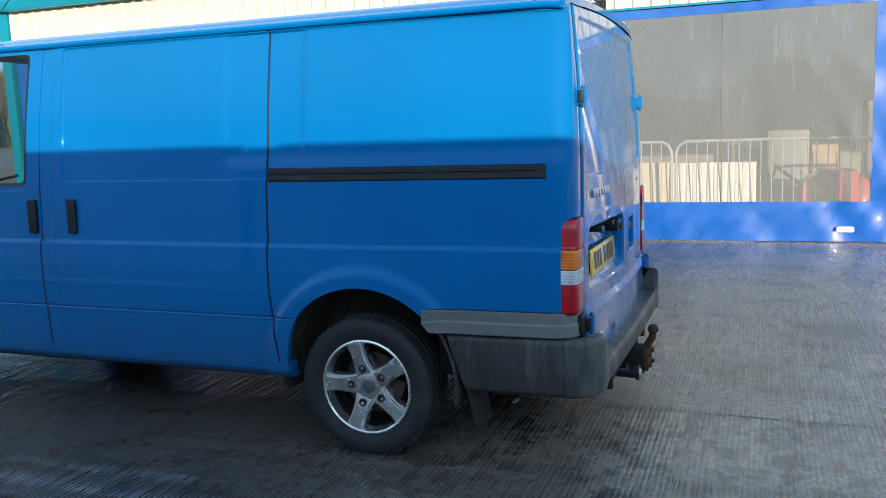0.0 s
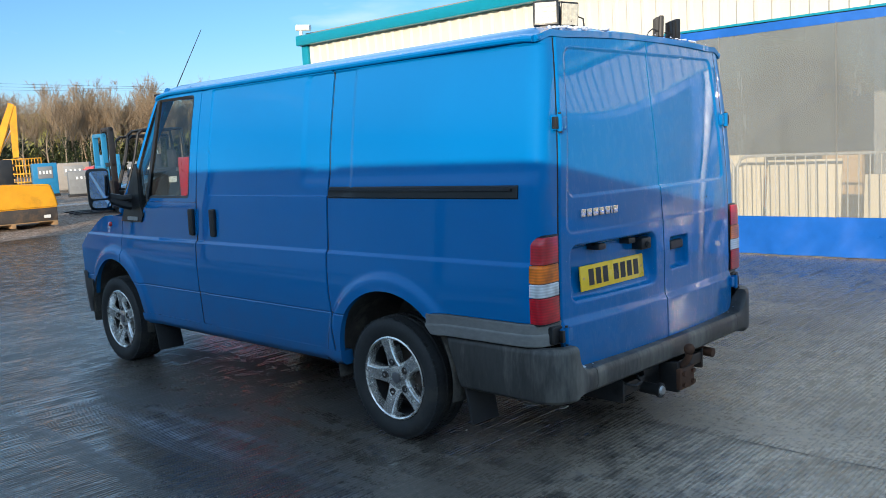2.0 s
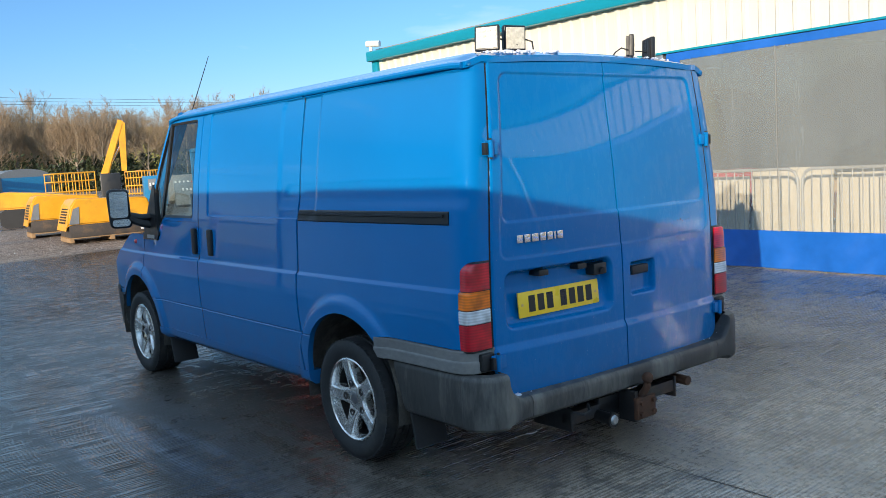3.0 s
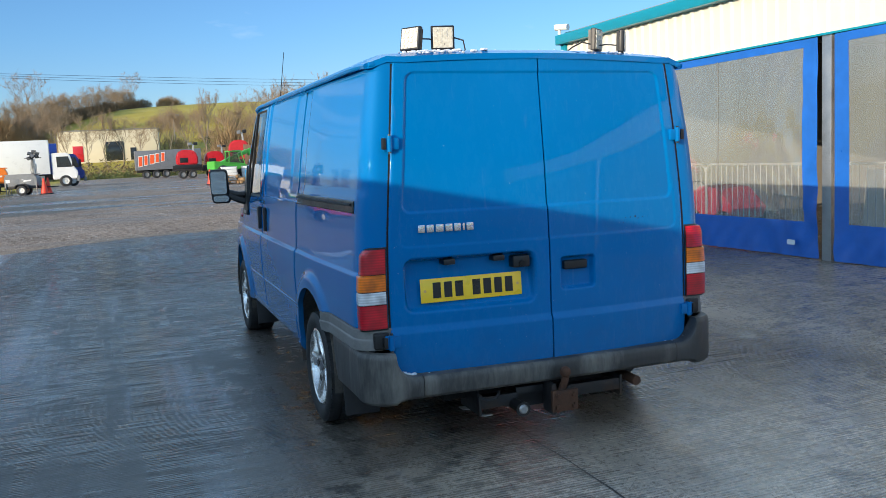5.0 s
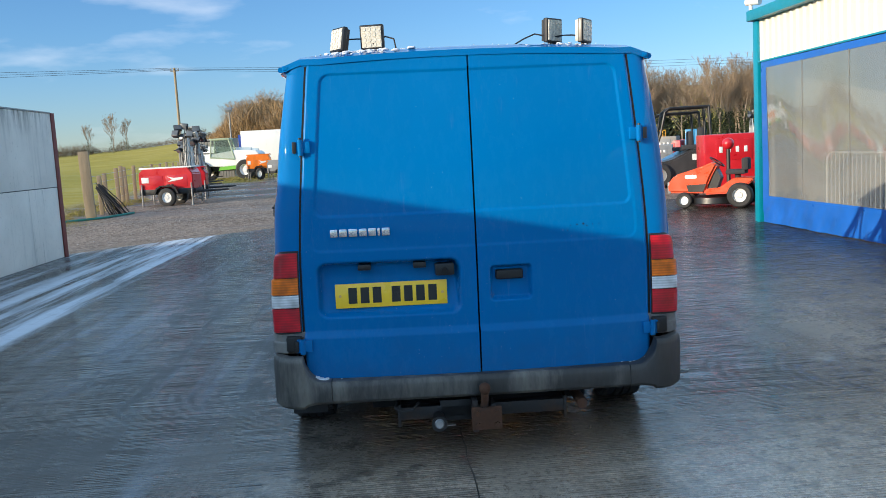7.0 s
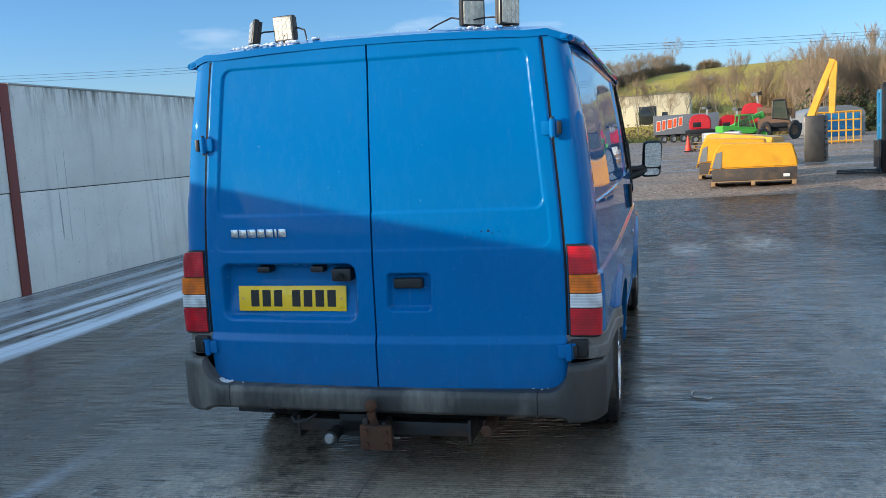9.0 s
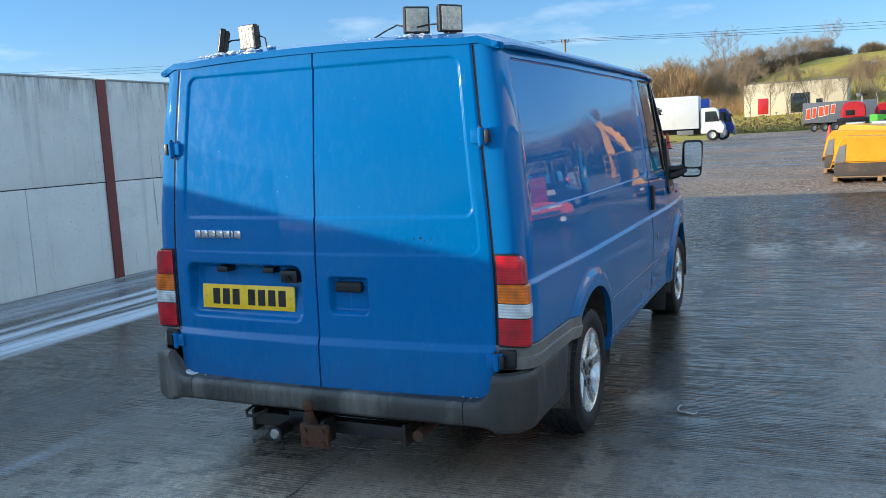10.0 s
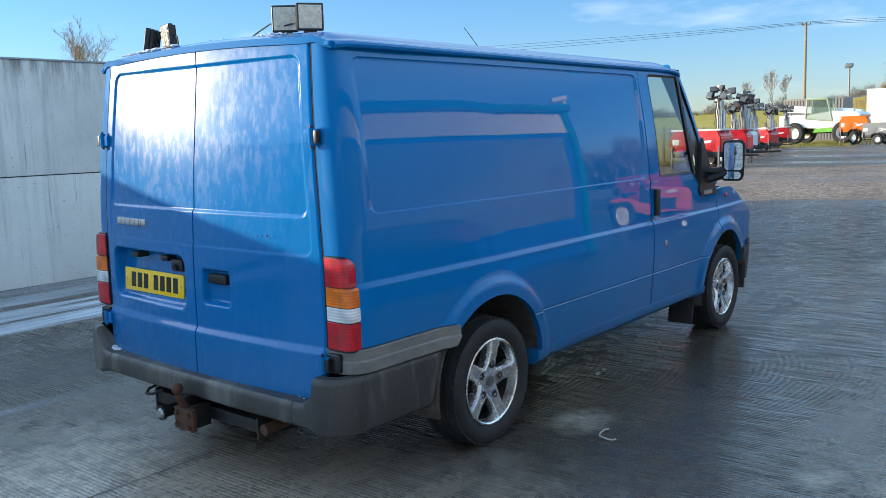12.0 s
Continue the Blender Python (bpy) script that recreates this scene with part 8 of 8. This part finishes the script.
def tree_data(rng, height, spread, ivy=0.0, low=0.25):
    """Bare tree: tapered trunk, limbs and branches, ending in fine twigs. Returns (wood, twig, ivy) lists of verts and faces."""
    wood, twig, leaf = ([], []), ([], []), ([], [])

    def limb(a, b, r0, r1, n):
        d = (b - a).normalized()
        u = d.orthogonal().normalized()
        v = d.cross(u)
        i0 = len(wood[0])
        for p, r in ((a, r0), (b, r1)):
            for k in range(n):
                t = 2 * math.pi * k / n
                wood[0].append(tuple(p + (u * math.cos(t) + v * math.sin(t)) * r))
        for k in range(n):
            j = (k + 1) % n
            wood[1].append((i0 + k, i0 + j, i0 + n + j, i0 + n + k))

    def blade(a, b, w):
        d = (b - a).normalized()
        u = d.cross(Vector((rng.gauss(0, 1), rng.gauss(0, 1), rng.gauss(0, 1)))).normalized() * w
        i0 = len(twig[0])
        twig[0].extend((tuple(a - u), tuple(a + u), tuple(b)))
        twig[1].append((i0, i0 + 1, i0 + 2))

    def grow(p, d, length, r, depth):
        mid = p + d * length * 0.5 + Vector((rng.gauss(0, 0.05), rng.gauss(0, 0.05), 0)) * length
        end = p + d * length + Vector((rng.gauss(0, 0.07), rng.gauss(0, 0.07), 0.04)) * length
        if depth < 3:
            limb(p, mid, r, r * 0.75, 5 if depth < 1 else 3)
            limb(mid, end, r * 0.75, r * 0.45, 5 if depth < 1 else 3)
        else:
            blade(p, end, 0.0017 * height)
        if depth == 4:
            for k in range(3):
                q = p.lerp(end, rng.uniform(0.2, 0.95))
                nd = (d + Vector((rng.gauss(0, 0.45), rng.gauss(0, 0.45), rng.gauss(0.15, 0.35)))).normalized()
                blade(q, q + nd * length * rng.uniform(0.6, 1.1), 0.0012 * height)
            return
        for k in range((10, 5, 4, 4)[depth]):
            t = rng.uniform(low, 1.0) if not depth else rng.uniform(0.3, 1.0)
            q = p.lerp(mid, t * 2) if t < 0.5 else mid.lerp(end, t * 2 - 1)
            out = Vector((rng.gauss(0, 1), rng.gauss(0, 1), 0)).normalized()
            nd = (d * rng.uniform(0.5, 0.9) + out * spread * rng.uniform(0.5, 1.0) + Vector((0, 0, 0.25))).normalized()
            ln = length * (0.62 - 0.25 * t if not depth else rng.uniform(0.45, 0.65))
            grow(q, nd, ln, r * (0.42 if depth else 0.45 - 0.2 * t), depth + 1)
    grow(Vector((0, 0, 0)), Vector((rng.gauss(0, 0.04), rng.gauss(0, 0.04), 1)).normalized(), height * 0.80, height * 0.014, 0)
    for i in range(int(ivy * 900)):
        z = rng.uniform(0.02, 0.55) * height
        rr = (0.04 + 0.09 * (1 - z / height / 0.55)) * height * math.sqrt(rng.random())
        t = rng.uniform(0, 2 * math.pi)
        c = Vector((rr * math.cos(t), rr * math.sin(t), z))
        n = Vector((rng.gauss(0, 1), rng.gauss(0, 1), rng.gauss(0, 1))).normalized()
        u = n.orthogonal().normalized() * rng.uniform(0.008, 0.016) * height
        v = n.cross(u) * 0.7
        i0 = len(leaf[0])
        leaf[0].extend((tuple(c - u), tuple(c - v), tuple(c + u), tuple(c + v)))
        leaf[1].append((i0, i0 + 1, i0 + 2, i0 + 3))
    return wood, twig, leaf


def raw_mesh(name, data, material):
    me = bpy.data.meshes.new(name)
    me.from_pydata(data[0], [], data[1])
    me.materials.append(material)
    return me


rng = random.Random(21)
KINDS = []
for hgt, spr, iv, lw in ((9.0, 0.62, 0.0, 0.3), (8.0, 0.95, 0.0, 0.2), (8.5, 0.55, 0.9, 0.25), (6.0, 1.0, 0.0, 0.1), (9.5, 0.45, 0.3, 0.35)):
    d = tree_data(rng, hgt, spr, iv, lw)
    KINDS.append([raw_mesh("trunk", d[0], BARK_D), raw_mesh("crown", d[1], BARK), raw_mesh("ivy", d[2], IVY) if iv else None, hgt])


def tree(kind, x, y, h, label="bare winter tree with fine brown twigs", group="hill trees"):
    tk, cr, iv, hgt = KINDS[kind]
    s = h / hgt
    e = thing("tree", label, "tree", group, pose(x, y, hill(x, y) - 0.1, 0, 0, rng.uniform(0, 360)) @ Matrix.Diagonal((s, s, s, 1)))
    for nm, me in (("trunk", tk), ("crown", cr), ("ivy", iv)):
        if me:
            o = new(nm, me)
            o.parent = e
    return e


# trees that stand out on the hill, by the barn and at the field
for x, y, h, k in ((-236, -19, 14, 1), (-232, -24, 9, 0), (-330, 8, 11, 1), (-332, 5, 8, 3), (-160, 12, 10, 0), (-156, 15, 11, 4), (-150, 18, 10.5, 0), (-148, 22, 11, 1), (-145, 26, 11, 4), (-140, 29, 12, 0), (-138, 33, 12, 4),
                   (-172, -9, 8, 0), (-176, -5.5, 9, 1), (-174, -2, 8.5, 4), (-177, 1, 9, 0), (-172, 4, 8, 1), (-175, 7.5, 9, 0), (-170, 10, 8.5, 4), (-228, -30, 10, 1), (-258, -88, 7.0, 4), (-258, -81, 9.0, 4), (-259, -77, 7.5, 4), (-44, -80, 10.5, 0)):
    tree(k, x, y, h)


def wood_mass(name, label, spots, twig_mat=BARK):
    """A far wood, joined: many bare trees with undergrowth."""
    V = {0: ([], []), 1: ([], []), 2: ([], [])}
    for x, y, h, k in spots:
        s = h / KINDS[k][3]
        a = rng.uniform(0, 6.28)
        ca, sa = math.cos(a) * s, math.sin(a) * s
        z = hill(x, y) - 0.1
        for i in range(3):
            me = KINDS[k][i]
            if me is None:
                continue
            i0 = len(V[i][0])
            V[i][0].extend([(v.co.x * ca - v.co.y * sa + x, v.co.x * sa + v.co.y * ca + y, v.co.z * s + z) for v in me.vertices])
            V[i][1].extend([tuple(j + i0 for j in p.vertices) for p in me.polygons])
    e = new(name)
    tagged(e, label, "wood", kind="stuff")
    for i, nm, mt in ((0, "trunks", BARK_D), (1, "twigs", twig_mat), (2, "ivy", IVY)):
        if V[i][0]:
            o = new(nm, raw_mesh(nm, V[i], mt))
            o.parent = e
            o["kind"] = "stuff"


spots = []
for i in range(170):
    a = radians(rng.uniform(9, 42))
    d = rng.uniform(112, 140)
    spots.append((-d * math.cos(a), d * math.sin(a), rng.uniform(7.0, 9.6), rng.choice((0, 2, 2, 4, 2, 0, 1))))
wood_mass("wood", "belt of bare winter trees with dark ivy behind the yard", spots)
spots = []
for i in range(34):
    spots.append((-225 + rng.uniform(-15, 15), rng.uniform(-40, -12), rng.uniform(6, 10), rng.choice((0, 1, 3, 1))))
for i in range(46):
    t = rng.random()
    spots.append((-250 - 70 * t, -22 + 28 * t + rng.uniform(-3, 3), rng.uniform(5, 8), rng.choice((1, 3, 0))))
wood_mass("copse", "bare copse trees standing among thicket on the hill", spots)


def thicket(name, label, clumps, material, width=0.0065):
    """Dense bare scrub: upright fine blades filling low domes (x, y, radius, height, count)."""
    V, Fc = [], []
    for x, y, r, h, n in clumps:
        for i in range(n):
            a, q = rng.uniform(0, 2 * math.pi), math.sqrt(rng.random())
            px, py = x + r * q * math.cos(a), y + r * q * math.sin(a)
            top = h * math.sqrt(max(0.05, 1 - 0.85 * q * q)) * rng.uniform(0.75, 1.08)
            z0 = rng.uniform(0.0, 0.7) * top
            ln = min(top - z0, h * rng.uniform(0.12, 0.30))
            lean = Vector((math.cos(a) * q * 0.4 + rng.gauss(0, 0.45), math.sin(a) * q * 0.4 + rng.gauss(0, 0.45), 1)) * ln
            c = Vector((px, py, hill(px, py) + z0))
            t = rng.uniform(0, math.pi)
            w = Vector((math.cos(t), math.sin(t), 0)) * width * h * rng.uniform(0.6, 1.5)
            i0 = len(V)
            V.extend((tuple(c - w), tuple(c + w), tuple(c + lean)))
            Fc.append((i0, i0 + 1, i0 + 2))
    o = new(name, raw_mesh(name, (V, Fc), material))
    tagged(o, label, "scrub", kind="stuff")


clumps = []
for i in range(36):
    y = -43 + 24 * i / 35
    k = max(0.0, 1 - ((y + 31) / 12.5) ** 2)
    clumps.append((-222 + rng.uniform(-10, 10), y + rng.uniform(-1.5, 1.5), rng.uniform(3.5, 6), 3.0 + 10.0 * k * rng.uniform(0.8, 1.05), 1500))
for i in range(34):
    clumps.append((-200 + rng.uniform(-10, 10), -34 + 24 * i / 33 + rng.uniform(-2, 2), rng.uniform(2.5, 4.5), rng.uniform(2.5, 5.0), 700))
thicket("thicket", "domed mass of tan winter scrub on the hillside", clumps, mat("tan_twigs", (0.36, 0.235, 0.115), 0.9, vary=0.35, scale=0.12))
clumps = []
for i in range(44):
    t = i / 43
    clumps.append((-240 - 85 * t, -24 + 34 * t + rng.uniform(-2, 2), rng.uniform(2.5, 4.0), rng.uniform(4.5, 7.5) * (1 - 0.35 * t), 900))
for i in range(40):
    t = i / 39
    clumps.append((-326 + rng.uniform(-3, 3), 6 + 110 * t, rng.uniform(1.5, 3.0), rng.uniform(0.6, 1.6), 160))
for i in range(60):
    t = i / 59
    clumps.append((-262 + 14 * math.sin(t * 5), -150 + 100 * t, rng.uniform(1.8, 3.2), rng.choice((2.2, 2.6, 3.0, 4.6)), 520))
thicket("hedge", "dark bare hedge climbing the hill to the ridge", clumps, mat("hedge_twigs", (0.15, 0.105, 0.06), 0.9, vary=0.4, scale=0.15))
clumps = [(-328 + rng.uniform(-2, 2), 22 + rng.uniform(-4, 4), rng.uniform(2, 3.5), rng.uniform(3.5, 5.5), 900) for i in range(7)]
clumps += [(rng.uniform(-260, -190), rng.uniform(10, 40), rng.uniform(2, 4), rng.uniform(2.5, 5), 700) for i in range(26)]
clumps += [(rng.uniform(-168, -150), rng.uniform(6, 40), rng.uniform(2, 4), rng.uniform(2.5, 5.5), 700) for i in range(26)]
clumps += [(rng.uniform(-150, -140), 17 + 26 * i / 29 + rng.uniform(-1, 1), rng.uniform(2.2, 3.6), rng.uniform(5.5, 10.5), 1300) for i in range(30)]
thicket("thicket", "bare brown scrub scattered on the hill field", clumps, mat("brown_twigs", (0.30, 0.205, 0.11), 0.9, vary=0.4, scale=0.15))


def scrub(name, label, boxes, count, size, material):
    V, Fc = [], []
    for i in range(count):
        x0, x1, y0, y1, h = rng.choice(boxes)
        x, y = rng.uniform(x0, x1), rng.uniform(y0, y1)
        z = hill(x, y) + h * rng.random() ** 1.5 * (0.6 + 0.4 * math.sin(x * 1.3) * math.sin(y * 1.7))
        n = Vector((rng.gauss(0, 1), rng.gauss(0, 1), rng.gauss(0, 1))).normalized()
        u = n.orthogonal().normalized() * size * rng.uniform(0.5, 1.3)
        v = n.cross(u) * 0.45
        i0 = len(V)
        c = Vector((x, y, z))
        V.extend((tuple(c - u), tuple(c - v), tuple(c + u), tuple(c + v)))
        Fc.append((i0, i0 + 1, i0 + 2, i0 + 3))
    o = new(name, raw_mesh(name, (V, Fc), material))
    tagged(o, label, "scrub", kind="stuff")


scrub("scrub", "brown dead scrub along the foot of the hill", [(-137, -124, -16, 26, 3.0), (-128, -112, 22, 45, 3.0)], 16000, 0.22, SCRUB)
scrub("brambles", "green bramble leaves along the foot of the hill", [(-124, -120, -14, 12, 1.3)], 3500, 0.16, mat("bramble_green", (0.11, 0.13, 0.03), 0.7, vary=0.5, scale=0.8))
scrub("undergrowth", "dark green undergrowth beneath the wood", [(-126, -108, 19, 90, 5.6)], 20000, 0.36, IVY)
tufts = [(rng.uniform(-27, -17), rng.uniform(-10.6, -8.7), rng.uniform(0.1, 0.35), rng.uniform(0.06, 0.22), 70) for i in range(170)]
tufts += [(rng.uniform(-18.5, -12), rng.uniform(-9.4, -7.9), rng.uniform(0.1, 0.3), rng.uniform(0.04, 0.12), 60) for i in range(110)]
tufts += [(rng.uniform(-52, -38), rng.uniform(-10, -6.6), rng.uniform(0.2, 0.6), rng.uniform(0.10, 0.25), 60) for i in range(90)]
thicket("grass_tufts", "rough grass tufts beside the fence and gravel", tufts, mat("rough_grass", (0.27, 0.23, 0.06), 0.9, vary=0.4, scale=2), 0.05)

# litter on the concrete
BIT = mat("pale_litter", (0.62, 0.60, 0.56), 0.7, vary=0.3, scale=40)
for x, y, w, a in ((-0.68, -0.15, 0.05, 20), (-0.51, -0.10, 0.035, 70), (-2.23, 0.865, 0.03, 10), (-2.34, 0.85, 0.025, 50)):
    bm = bmesh.new()
    prism(bm, [(-w, -w * 0.3), (-w * 0.2, -w * 0.45), (w, -w * 0.1), (w * 0.7, w * 0.35), (-w * 0.6, w * 0.3)], 0.006, lambda p, q, d: (p, q, d + 0.08 * p * p / w))
    ob = tagged(link_mesh("litter", bm, BIT), "small pale scrap of litter on the wet concrete", "litter", "litter scraps")
    ob.matrix_basis = pose(x, y, 0.003, 0, 0, a)
bm = bmesh.new()
sweep(bm, [(0.07 * math.cos(a), 0.05 * math.sin(a), 0.006 + 0.004 * math.sin(3 * a)) for a in np.linspace(0.3, 3.9, 15)], 0.004, 6)
ob = tagged(link_mesh("wire", bm, BIT), "bent piece of pale wire on the wet concrete", "wire")
ob.matrix_basis = pose(-1.31, 1.43, 0.0, 0, 0, 200)

# loose stones and leaves on the yard
V, Fc = [], []
for i in range(3600):
    x = rng.choice((rng.uniform(-24, -13.5), rng.uniform(-45, -15)))
    y = rng.uniform(-8, 9)
    if y < 0 and x > -11.6 + (y + 6.2) * -0.85:
        continue
    if y >= 0 and x > -16.2:
        continue
    r = rng.uniform(0.006, 0.016) if rng.random() < 0.85 else rng.uniform(0.016, 0.03)
    z = hill(x, y)
    i0 = len(V)
    V.extend(((x - r, y, z), (x, y - r, z), (x + r * 1.1, y, z), (x, y + r * 0.8, z), (x, y, z + r * rng.uniform(0.5, 1.0))))
    Fc.extend(((i0, i0 + 1, i0 + 4), (i0 + 1, i0 + 2, i0 + 4), (i0 + 2, i0 + 3, i0 + 4), (i0 + 3, i0, i0 + 4)))
o = new("loose_stones", raw_mesh("loose_stones", (V, Fc), mat("pale_stone", (0.36, 0.33, 0.30), 0.8, vary=0.5, scale=0.9)))
tagged(o, "loose pale stones scattered on the yard", "stones", kind="stuff")
